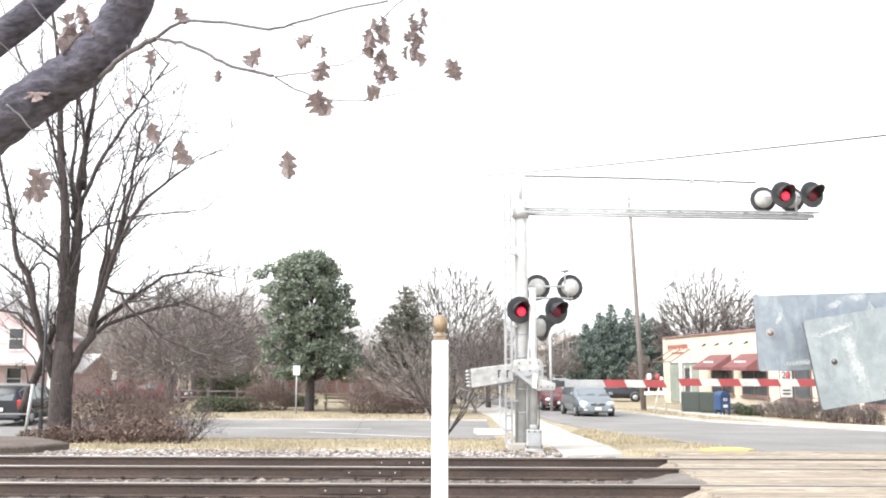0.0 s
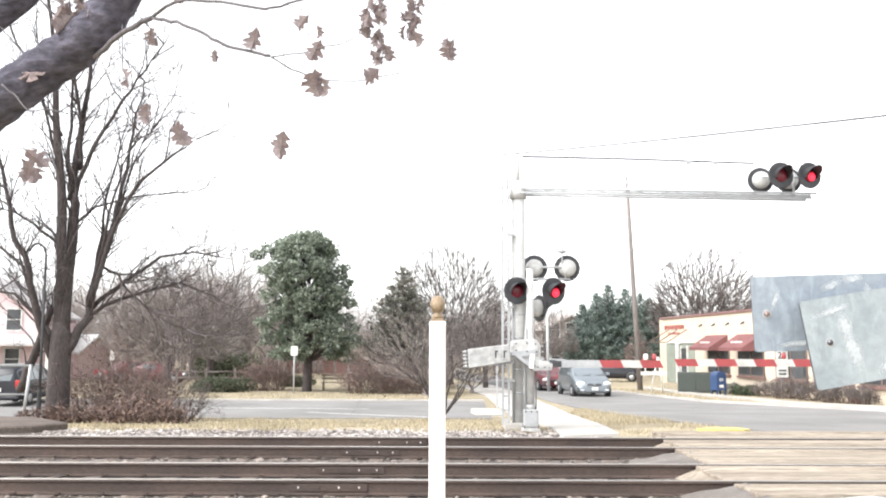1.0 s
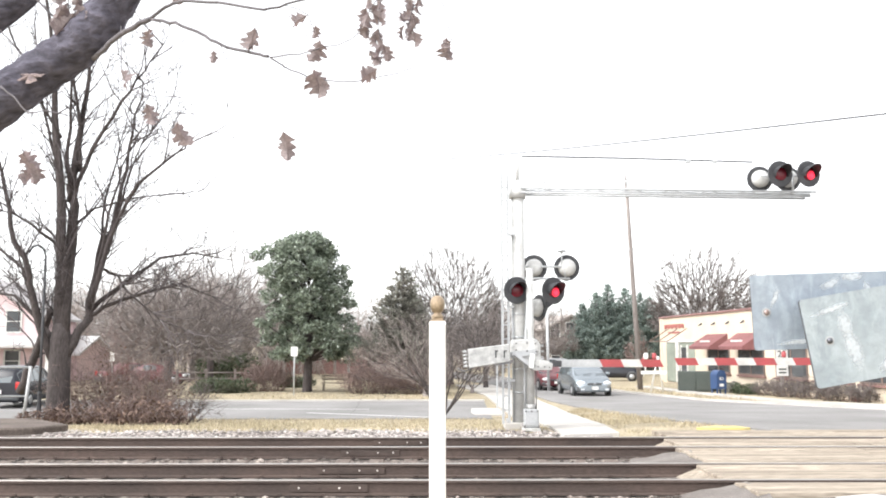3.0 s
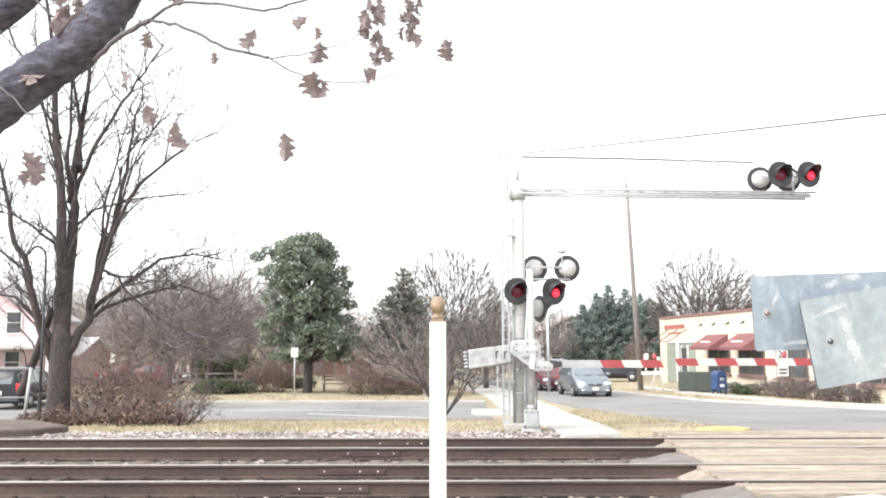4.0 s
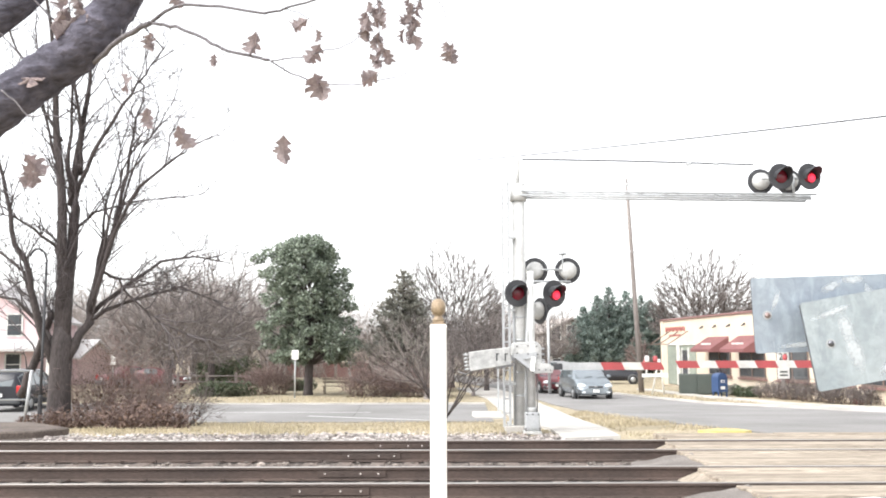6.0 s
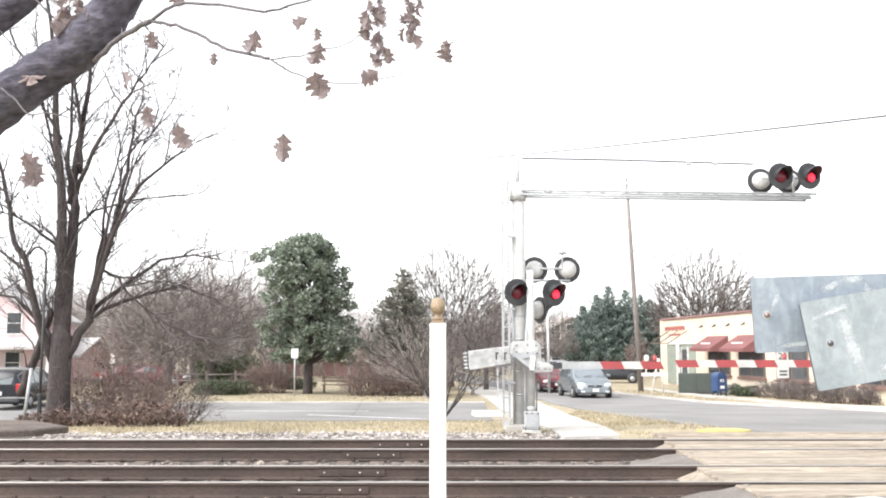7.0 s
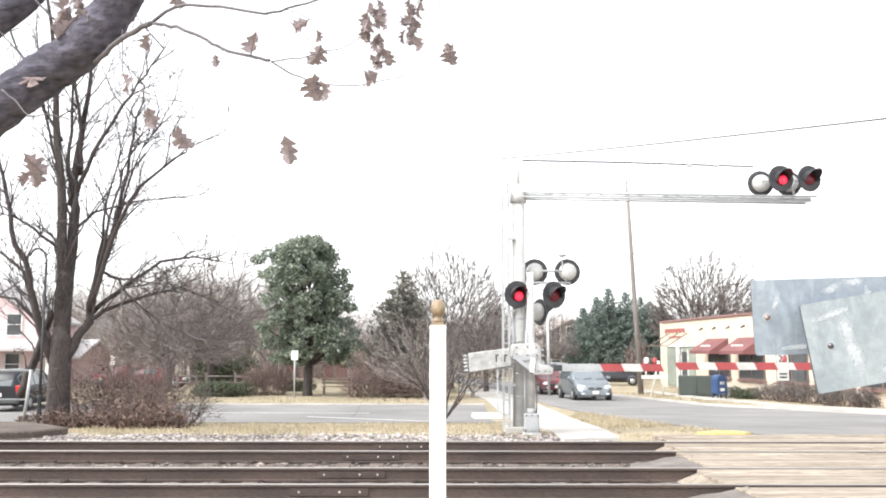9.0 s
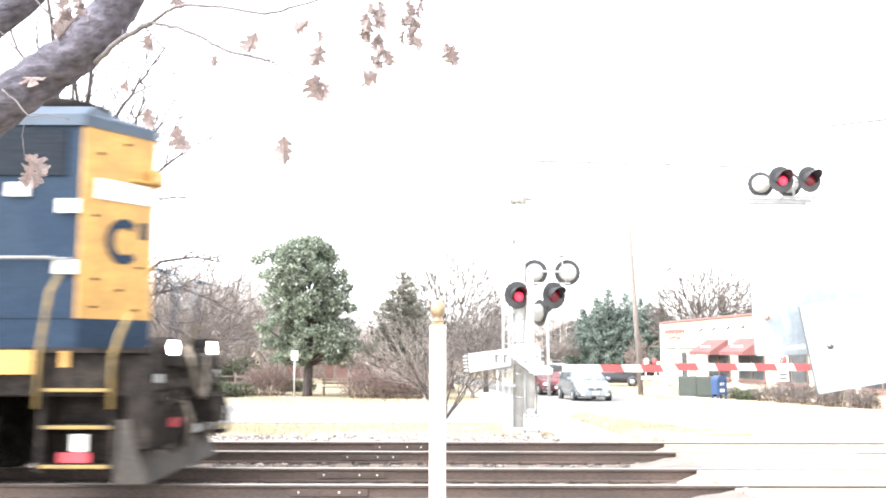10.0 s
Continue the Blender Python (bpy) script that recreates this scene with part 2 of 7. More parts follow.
def land(x, y):
    left = steps(y, [(9.3, -0.21), (17.0, -0.21), (20.4, -0.25), (32, -0.95), (37, -1.0), (200, -1.0), (900, 3)])
    right = steps(y, [(9.0, -0.05), (17.4, -0.05), (26, -0.35), (40, -0.85), (50, -1.0), (200, -1.0), (900, 3)])
    k = min(max((x - 2.6) / 2.4, 0), 1)
    return left + (right - left) * k * k * (3 - 2 * k)


def lines(a, b, step):
    n = max(1, round((b - a) / step))
    return [a + (b - a) * i / n for i in range(n + 1)]


def ground_sheet():
    xs = [-900, -300, -120] + lines(-60, -16, 4) + lines(-14, 16, 0.5) + lines(18, 60, 4) + [120, 300, 900]
    ys = [-300, -60, -20] + lines(-8, 8, 4) + lines(9, 40, 0.5) + lines(42, 70, 2) + lines(80, 200, 20) + [400, 900]
    vs, fs, ix = [], [], len(xs)
    for y in ys:
        for x in xs:
            dip = -0.12 if 9.6 < y < 17.2 and x > 2.8 else 0.0
            vs.append((x, y, land(x, y) + dip + 0.02 * noise.noise((x * 0.7, y * 0.7, 0)) * (1 if y > 17.4 else 0.3)))
    for j in range(len(ys) - 1):
        for i in range(ix - 1):
            fs.append((j * ix + i, j * ix + i + 1, (j + 1) * ix + i + 1, (j + 1) * ix + i))
    tagged(mesh_of("ground", vs, fs, GRASS, smooth=True), "dry winter grass sloping down from the railway", "ground", kind="structure")


def strip(name, rows, lift, material, label, category="road", cut=10, length=1.0):
    """A flat layer on the land between a near edge and a far one: rows of (y, x0, x1), 60 mm thick."""
    ys = []
    for (a, *_), (b, *_) in zip(rows, rows[1:]):
        ys += lines(a, b, length)[:-1]
    ys.append(rows[-1][0])
    x0 = [(r[0], r[1]) for r in rows]
    x1 = [(r[0], r[2]) for r in rows]
    vs, fs = [], []
    for y in ys:
        a, b = steps(y, x0), steps(y, x1)
        for k in range(cut + 1):
            x = a + (b - a) * k / cut
            vs.append((x, y, land(x, y) + lift))
    n, w = len(ys), cut + 1
    for j in range(n - 1):
        for k in range(cut):
            fs.append((j * w + k, j * w + k + 1, (j + 1) * w + k + 1, (j + 1) * w + k))
    top = len(vs)
    rim = [k for k in range(w)] + [j * w + cut for j in range(1, n)] + [(n - 1) * w + k for k in range(cut - 1, -1, -1)] + [j * w for j in range(n - 2, 0, -1)]
    vs += [(vs[i][0], vs[i][1], vs[i][2] - 0.10) for i in rim]
    m = len(rim)
    fs += [(rim[(i + 1) % m], rim[i], top + i, top + (i + 1) % m) for i in range(m)]
    return tagged(mesh_of(name, vs, fs, material), label, category, kind="structure")


ground_sheet()
strip("road", [(17.5, 6.2, 60), (19.5, 5.9, 60), (24, 5.0, 34), (30, 4.75, 13.2), (40, 4.75, 11.4), (52, 4.5, 9.6), (70, 1.5, 6.6), (110, -9, -3.5)], 0.03, ASPHALT,
      "grey worn asphalt road leading up to the level crossing", cut=14)
strip("street", [(31.3, -70, 1.7), (42.5, -70, 1.9)], 0.025, ASPHALT, "pale grey street running alongside the railway", cut=60)
strip("approach_road", [(-4, 3.2, 40), (8.6, 3.0, 40), (9.4, 2.75, 40), (10.03, 3.0, 40)], 0.035, NEAR_ASPHALT, "grey stony asphalt road in front of the crossing", cut=72)
def pavement_slabs():
    """Concrete slabs with open joints beside the road."""
    rows0, rows1 = [(18.0, 2.35), (24, 2.4), (33, 2.45), (47, 2.2), (60, 0.8)], [(18.0, 3.45), (24, 3.75), (33, 4.15), (47, 4.4), (60, 3.2)]
    walkway = tagged(new("pavement"), "pale concrete slab pavement beside the road", "pavement", kind="structure")
    y = 18.0
    while y < 59:
        e = y + 1.5
        bm = bmesh.new()
        top, n = [], 5
        for k in range(n + 1):
            q = y + 0.02 + (e - y - 0.04) * k / n
            for x in (steps(q, rows0), steps(q, rows1)):
                top.append(bm.verts.new((x, q, land(x, q) + 0.06)))
        low = [bm.verts.new((v.co.x, v.co.y, v.co.z - 0.15)) for v in top]
        for k in range(n):
            i = 2 * k
            bm.faces.new((top[i], top[i + 1], top[i + 3], top[i + 2]))
            bm.faces.new((top[i + 2], low[i + 2], low[i], top[i]))
            bm.faces.new((top[i + 1], low[i + 1], low[i + 3], top[i + 3]))
        bm.faces.new((top[0], low[0], low[1], top[1]))
        bm.faces.new((top[-1], low[-1], low[-2], top[-2]))
        part("slab", bm, CONCRETE, walkway)
        y = e


pavement_slabs()


def grass_blades():
    """Dry blades on the verges by the track and the road."""
    rng = random.Random(8)
    vs, fs = [], []
    while len(fs) < 18000:
        r = rng.random()
        if r < 0.62:
            x, y = rng.uniform(-9, 2.3), 19.4 + 11.5 * rng.random() ** 1.6
        elif r < 0.85:
            y = rng.uniform(18.2, 32)
            x = rng.uniform(3.7 + 0.03 * (y - 18), 5.9 - 0.1 * (y - 18))
        elif r < 0.93:
            y = rng.uniform(29.5, 56)
            x = 12.0 + 0.166 * (48 - y) * 0.98 + rng.uniform(-1.2, 1.9)
            if not steps(y, [(28.2, 14.3), (30, 13.5), (40, 11.7), (52, 9.9), (60, 8.5)]) < x < steps(y, [(27.5, 15.9), (34, 15.1), (58, 12.1)]):
                continue
        else:
            x, y = rng.uniform(-14, 1), rng.uniform(43, 50)
        if 2.3 < x < 3.6 or noise.noise((x * 0.8, y * 0.8, 4)) < -0.15:
            continue
        h, w = rng.uniform(0.04, 0.13) * (1.5 if y > 40 else 1), rng.uniform(0.006, 0.014) * (2 if y > 40 else 1)
        a = rng.uniform(0, 6.283)
        dx, dy = math.cos(a), math.sin(a)
        z = land(x, y) - 0.01
        lx, ly = rng.gauss(0, 0.05), rng.gauss(0, 0.05)
        b = len(vs)
        vs += [(x - dx * w, y - dy * w, z), (x + dx * w, y + dy * w, z), (x + lx, y + ly, z + h)]
        fs.append((b, b + 1, b + 2))
    tagged(mesh_of("grass", vs, fs, STRAW), "short straw-coloured winter grass blades", "grass", kind="stuff")


grass_blades()
strip("far_path", [(24, 40, 42), (27.5, 16.0, 17.6), (34, 15.2, 16.3), (58, 12.2, 13.1)], 0.06, CONCRETE, "pale concrete pavement in front of the shop", "pavement", 4)
strip("kerb", [(25.4, 28, 28.3), (28.2, 13.9, 14.2), (30, 13.2, 13.4), (40, 11.4, 11.58), (52, 9.6, 9.78)], 0.13, CONCRETE, "pale concrete kerb along the road", "kerb", 1)
strip("street_kerb", [(42.5, -70, 1.9), (42.8, -70, 1.9)], 0.10, CONCRETE, "pale kerb along the park", "kerb", 40)
def paint_line(a, b, wide, label):
    """A painted stripe on the land from a to b."""
    a, b = Vector(a), Vector(b)
    side = Vector((-(b - a).y, (b - a).x)).normalized() * wide / 2
    vs, fs, n = [], [], 14
    for k in range(n + 1):
        p = a.lerp(b, k / n)
        for q in (p - side, p + side):
            vs.append((q.x, q.y, land(q.x, q.y) + 0.034))
    fs = [(2 * k, 2 * k + 2, 2 * k + 3, 2 * k + 1) for k in range(n)]
    tagged(mesh_of("road_line", vs, fs, PAINT_WHITE), label, "road marking", kind="structure")


paint_line((-5.2, 35.0), (-0.5, 32.4), 0.22, "worn white line across the street")
paint_line((-13.0, 37.6), (-3.0, 37.2), 0.14, "faint white line along the street")
strip("kerb_ramp", [(33.6, 1.15, 2.3), (35.0, 1.05, 2.3), (37.6, 1.15, 2.3)], 0.045, CONCRETE, "pale concrete ramp at the street corner", "pavement", 3)
strip("edge_line", [(8.2, 5.15, 5.6), (9.97, 4.22, 4.62)], 0.042, PAINT_WHITE, "white line on the crossing road", "road marking", 2, 0.3)
nose = bmesh.new()
prism(nose, [(5.0, 18.15), (5.3, 18.0), (5.9, 18.0), (6.05, 18.1), (5.9, 18.5), (5.5, 18.6)], -0.25, -0.03, "xy")
tagged(part("kerb_nose", nose, PAINT_YELLOW), "yellow-painted end of the kerb at the crossing", "kerb", kind="structure")


# ---- railway ----
RAIL_Y = (10.95, 12.455, 14.50, 16.005)


def rail(y):
    foot, web, head = 0.07, 0.012, 0.037
    outline = [(-foot, -0.18), (foot, -0.18), (foot, -0.168), (web, -0.15), (web, -0.045), (head, -0.035), (head, -0.008),
               (0.028, 0.0), (-0.028, 0.0), (-head, -0.008), (-head, -0.035), (-web, -0.045), (-web, -0.15), (-foot, -0.168)]
    bm = prism(bmesh.new(), [(y + a, z) for a, z in outline], -120, 120, "yz")
    for f in bm.faces:
        if f.normal.z > 0.5 and f.calc_center_median().z > -0.006:
            f.material_index = 1
    ob = tagged(part("rail", bm, (RAIL_RUST, RAIL_SHINE)), "rusty brown steel rail with a shiny head", "rail", "rails")
    # a pair of joint bars with their bolts, and pale anchors along the foot
    rng = random.Random(int(y * 100))
    xj = JOINTS[y]
    bars = part("joint_bar", box(bmesh.new(), xj - 0.46, xj + 0.46, y - 0.03, y - 0.014, -0.14, -0.05, bevel=0.004), RAIL_RUST, ob, "rusty joint bar")
    for k in range(4):
        part("bolt", turned(bmesh.new(), [(0.010, -0.012), (0.013, -0.004), (0.013, 0.0)], 8, at=(xj - 0.36 + 0.24 * k, y - 0.031, -0.092), axis="y"), PALE_SPOT if k in (0, 3, 2) else RAIL_RUST, bars)
    for k in range(-22, 8):
        x = k * 0.52 + 0.15
        if x < 3.2:
            part("anchor", boxm(x - 0.02, x + 0.02, y - 0.09, y - 0.05, -0.178, -0.150), RAIL_RUST, ob)
    return ob


JOINTS = {10.95: -1.35, 12.455: -1.25, 14.50: -1.15, 16.005: -0.75}
for y in RAIL_Y:
    rail(y)


def ties(y):
    bed = thing("track_bed", "dark creosoted wooden ties under the rails", "railway ties", (0, y, 0))
    me = None
    for k in range(-40, 34):
        x = k * 0.52
        if x > 3.2:
            continue
        if me is None:
            ob = part("tie", boxm(-0.115, 0.115, -1.3, 1.3, -0.36, -0.183, bevel=0.012), TIE, bed)
            me = ob.data
        else:
            ob = new("tie", me)
            ob.parent = bed
        ob.location = (x, random.uniform(-0.04, 0.04), random.uniform(-0.012, 0.0))
        ob.rotation_euler[2] = random.uniform(-0.015, 0.015)


ties(11.70)
ties(15.25)


def stone_shapes():
    shapes = []
    for _ in range(5):
        bm = bmesh.new()
        bmesh.ops.create_icosphere(bm, subdivisions=1, radius=1)
        k = np.array([[v.co.x, v.co.y, v.co.z] for v in bm.verts])
        k = k * (0.75 + 0.5 * np.random.rand(len(k), 1)) * np.array([1.0, 0.8, 0.62])
        shapes.append((k, [[v.index for v in f.verts] for f in bm.faces]))
        bm.free()
    return shapes


STONES = stone_shapes()


def scatter_stones(name, count, where, size, material, label, category):
    vs, fs, base = [], [], 0
    for _ in range(count):
        x, y = where()
        k, faces = random.choice(STONES)
        s = random.uniform(*size) * (1.5 if random.random() < 0.06 else 1.0)
        a = random.uniform(0, 6.283)
        c, n = math.cos(a), math.sin(a)
        z = land(x, y) + s * random.uniform(0.0, 0.5)
        for p in k:
            vs.append((x + s * (c * p[0] - n * p[1]), y + s * (n * p[0] + c * p[1]), z + s * p[2]))
        fs += [[base + i for i in f] for f in faces]
        base += len(k)
    return tagged(mesh_of(name, vs, fs, material), label, category, kind="stuff")


def bed_layer():
    """Grey stone dust under the tracks and on the far shoulder."""
    vs, fs = [], []
    xs, ys = lines(-60, 3.3, 0.8), [7.6, 9.4] + lines(9.8, 17.2, 0.3) + [18.0, 18.8, 19.3]
    for j, y in enumerate(ys):
        for x in xs:
            edge = 0.5 * noise.noise((x * 0.9, 3.0, 0)) if j == len(ys) - 1 else 0
            vs.append((x, y + edge, land(x, y) + 0.012 + 0.012 * noise.noise((x * 3, y * 3, 1))))
    w = len(xs)
    for j in range(len(ys) - 1):
        fs += [(j * w + i, j * w + i + 1, (j + 1) * w + i + 1, (j + 1) * w + i) for i in range(w - 1)]
    tagged(mesh_of("ballast_bed", vs, fs, BALLAST_BED), "brown-grey stone dust of the track bed", "ballast", kind="structure")


bed_layer()


def far_shoulder():
    """A spot on the stony shoulder beyond the far track, clear of the slab."""
    while True:
        x, y = random.uniform(-12, 3.1), 16.6 + 3.3 * random.random() ** 1.4
        if not (x < -8.2 and y > 17.9):
            return x, y


scatter_stones("ballast", 10000, far_shoulder, (0.016, 0.046), BALLAST, "loose pale crushed stones beside the far track", "ballast")
scatter_stones("ballast", 4200, lambda: (random.uniform(-9, 3.2), random.choice((random.uniform(12.6, 14.4), random.uniform(11.1, 12.3), random.uniform(14.7, 15.9)))), (0.02, 0.048), BALLAST_DULL, "crushed stones between the rails", "ballast")
scatter_stones("ballast", 3600, lambda: (random.uniform(-7, 3.6), random.uniform(8.6, 10.85)), (0.02, 0.045), BALLAST_DULL, "crushed stones in front of the near track", "ballast")


def crossing():
    """Timber panels between and beside the rails, each plank on its own."""
    deck = tagged(new("crossing_deck"), "weathered timber planks of the level crossing", "crossing", kind="structure")
    gaps = [(10.05, 10.87), (11.04, 12.37), (12.55, 14.41), (14.59, 15.92), (16.09, 17.45)]
    starts = (3.42, 3.36, 3.62, 3.80, 3.95)
    for (a, b), s in zip(gaps, starts):
        n = max(3, round((b - a) / 0.3))
        for k in range(n):
            y0, y1 = a + (b - a) * k / n, a + (b - a) * (k + 1) / n
            x = s + random.uniform(-0.02, 0.02)
            while x < 30:
                w = min(random.uniform(2.2, 4.5) if x < 14 else 9, 31 - x)
                ob = part("plank", boxm(x + 0.006, x + w - 0.006, y0 + 0.013, y1 - 0.013, -0.17, -0.012 + random.uniform(-0.012, 0.008), bevel=0.012), PLANK, deck)
                x += w
    def ramp(name, x0, x1, y, half, material, label, rough):
        bm = bmesh.new()
        vs = [bm.verts.new(p) for p in ((x0, y - half, -0.2), (x0 + 0.05, y + half, -0.2), (x1 + 0.05, y + half, -0.025), (x1, y - half, -0.025))]
        lo = [bm.verts.new((v.co.x, v.co.y, -0.26)) for v in vs]
        bm.faces.new(vs[::-1])
        for k in range(4):
            bm.faces.new((vs[k], vs[(k + 1) % 4], lo[(k + 1) % 4], lo[k]))
        bmesh.ops.subdivide_edges(bm, edges=bm.edges[:], cuts=5, use_grid_fill=True)
        for v in bm.verts:
            v.co.z += 0.03 * rough * noise.noise(v.co * 4)
            v.co.x += 0.10 * rough * noise.noise(v.co * 3 + Vector((5, 0, 0)))
        part(name, bm, material, deck, label)
    for y, x0 in ((13.5, 3.3), (10.25, 3.05)):
        ramp("asphalt_ramp", x0 - 0.55, x0 + 0.45, y, 0.85 if y > 12 else 0.6, NEAR_ASPHALT, "crumbling grey asphalt wedge at the end of the planks", 1.0)
    for y, x0 in ((11.7, 3.0), (15.25, 3.45)):
        ramp("end_bevel", x0, x0 + 0.42, y, 0.66, PLANK, "bevelled end of the crossing planks", 0.2)



crossing()
slab = bmesh.new()
prism(slab, [(-20, 18.3), (-9.6, 18.3), (-8.4, 18.8), (-8.0, 19.6), (-9.5, 21.2), (-20, 21.6)], -0.42, -0.075, "xy")
bmesh.ops.bevel(slab, geom=slab.edges[:], offset=0.03, segments=1, affect="EDGES")
tagged(part("platform", slab, EARTH), "low brown earthen slab beside the far track", "platform", kind="structure")



WIRE = mat("black_cable", (0.06, 0.06, 0.065), 0.6, bump=0)


# ---- level-crossing signal with its cantilever and gate ----
ELEMENTS = []


def signal_lamp(parent, at, turn, beat=None, tip=0.0):
    """A round black background with housing, visor and lens; faces -y before it is turned."""
    bm = turned(bmesh.new(), [(0.285, -0.012), (0.30, -0.006), (0.30, 0.006), (0.285, 0.012)], 16, axis="y")
    back = part("background", bm, BLACK, parent, "round matt black signal background", at=pose(*at, tip, 0, turn))
    part("housing", turned(bmesh.new(), [(0.20, 0.013), (0.20, 0.05), (0.185, 0.12), (0.14, 0.18), (0.06, 0.215), (0.02, 0.22)], 20, axis="y"), ALU, back, "pale domed lamp housing")
    cap = [(0.152, -0.013), (0.145, -0.028), (0.11, -0.046), (0.06, -0.056), (0.01, -0.059)]
    part("lens", turned(bmesh.new(), cap, 20, axis="y"), LENS_DARK, back, "red glass lens")
    vis = bmesh.new()
    n, rows = 18, []
    for k in range(n + 1):
        a = radians(-22 + 224 * k / n)
        reach = 0.10 + 0.24 * max(0.0, math.sin(a)) ** 0.7
        rows.append([vis.verts.new((r * math.cos(a), y, r * math.sin(a))) for r, y in ((0.165, -0.013), (0.165, -0.013 - reach), (0.172, -0.013 - reach), (0.172, -0.013))])
    for a, b in zip(rows, rows[1:]):
        for k in range(4):
            vis.faces.new((a[k], b[k], b[(k + 1) % 4], a[(k + 1) % 4]))
    bmesh.ops.recalc_face_normals(vis, faces=vis.faces)
    part("visor", vis, BLACK, back, "black curved visor")
    if beat is not None:
        # an added glowing cap, slid in front of the lens to light it
        el = part("glow_cap", turned(bmesh.new(), [(r * 0.72, y) for r, y in cap], 20, at=(0.022, -0.006, -0.028), axis="y"), LENS_LIT, back, "added red glow cap for the lit lens")
        ELEMENTS.append((el, beat))
    return back


def crossing_signal():
    s = thing("crossing_signal", "silver cantilever level-crossing signal with red flashing lamps", "railway signal", (1.66, 20.0, -0.2))
    part("base", boxm(-0.34, 0.30, -0.3, 0.3, -0.1, 0.13, bevel=0.02), CONCRETE, s, "square concrete footing")
    part("mast", bar((0, 0, 0.13), (0, 0, 5.45), 0.155, 20, 0.145), ALU, s)
    # cable runs and straps on the mast
    for x, r in ((-0.13, 0.022), (0.15, 0.018)):
        part("conduit", bar((x, -0.11, 0.1), (x, -0.11, 3.0), r, 8), GALV, s)
    for z in (0.75, 1.25, 1.95, 2.45):
        part("strap", bar((0, 0, z), (0, 0, z + 0.035), 0.163, 20), GALV, s)
    for x, y in ((-0.26, -0.22), (0.22, -0.22), (-0.26, 0.22), (0.22, 0.22)):
        part("anchor_bolt", bar((x, y, 0.12), (x, y, 0.19), 0.022, 6), GALV, s)
    # ladder
    for x in (-0.365, -0.235):
        part("ladder_rail", boxm(x - 0.024, x + 0.024, -0.22, -0.16, 0.1, 5.6), GALV, s)
    for k in range(17):
        part("rung", bar((-0.39, -0.19, 0.4 + k * 0.305), (-0.21, -0.19, 0.4 + k * 0.305), 0.016, 6), GALV, s)
    for z in (1.0, 2.6, 4.2):
        part("ladder_bracket", boxm(-0.26, -0.1, -0.21, -0.06, z, z + 0.05), GALV, s)
    # cantilever
    part("collar", bar((0, 0, 5.05), (0, 0, 5.30), 0.19, 18), ALU, s)
    for z0, z1 in ((5.27, 5.17), (5.17, 5.07)):
        for y in (-0.16, 0.16):
            part("chord", bar((-0.05, y, z0), (6.5 + (0.12 if z0 > 5.2 else 0), y, z1), 0.026, 8), GALV, s)
    n = 15
    for k in range(n):
        xa, xb = 6.4 * k / n, 6.4 * (k + 1) / n
        za, zb = (5.17, 5.27) if k % 2 else (5.27, 5.17)
        part("lattice", bar((xa, -0.16, za - 0.1 * k / n), (xb, -0.16, zb - 0.1 * (k + 1) / n), 0.009, 6), GALV, s)
    for x in (0.0, 2.2, 4.4, 6.5):
        part("cross_tie", bar((x, -0.17, 5.2 - 0.015 * x), (x, 0.17, 5.2 - 0.015 * x), 0.014, 6), GALV, s)
    for x in (0.62, 2.47):
        part("stay_bracket", boxm(x - 0.02, x + 0.02, -0.02, 0.02, 5.22, 5.42 if x < 1 else 5.44), GALV, s)
    part("top_rail", bar((-0.3, 0, 5.46), (0.62, 0, 5.43), 0.013, 6), GALV, s)
    part("guy_wire", tube(bmesh.new(), [(0.1, 0, 6.02), (2.5, 0, 5.97), (5.3, 0, 5.88)], 0.020, 5), WIRE, s)
    part("wire_post", bar((0.0, 0, 5.4), (0.0, 0, 6.05), 0.05, 8), ALU, s)
    for x in (3.85, 4.45):
        part("wire_clamp", boxm(x - 0.06, x + 0.06, -0.03, 0.03, 5.86, 5.93, bevel=0.01), GALV, s)
    # lamps over the road
    part("lamp_arm", bar((6.2, 0.05, 5.12), (6.2, 0.05, 5.62), 0.03, 8), GALV, s)
    part("lamp_rail", bar((5.5, 0.06, 5.58), (6.5, 0.06, 5.57), 0.028, 8), GALV, s)
    signal_lamp(s, (5.83, -0.20, 5.57), 9, 0)
    signal_lamp(s, (6.46, -0.20, 5.57), 15, 1)
    signal_lamp(s, (5.59, 0.42, 5.57), 180)
    signal_lamp(s, (6.23, 0.42, 5.57), 180)
    # lamps on the mast
    part("crossarm", bar((-0.15, -0.05, 3.26), (1.15, 0.05, 3.26), 0.025, 8), GALV, s)
    part("crossarm", bar((0.2, 0.2, 3.54), (1.2, 0.2, 3.54), 0.025, 8), GALV, s)
    for p, q in (((-0.12, -0.10, 3.27), (-0.12, -0.12, 3.05)), ((0.69, -0.0, 3.27), (0.69, -0.1, 3.05)), ((0.33, 0.2, 3.3), (0.33, 0.2, 3.56)), ((1.07, 0.2, 3.3), (1.07, 0.2, 3.56))):
        part("lamp_bracket", bar(p, q, 0.02, 8), GALV, s)
    signal_lamp(s, (-0.06, -0.32, 2.98), 14, 0)
    signal_lamp(s, (0.75, -0.22, 2.98), 27, 1)
    signal_lamp(s, (0.39, 0.36, 3.53), 176)
    signal_lamp(s, (1.13, 0.36, 3.53), 184)
    signal_lamp(s, (0.48, 0.22, 2.62), 118)
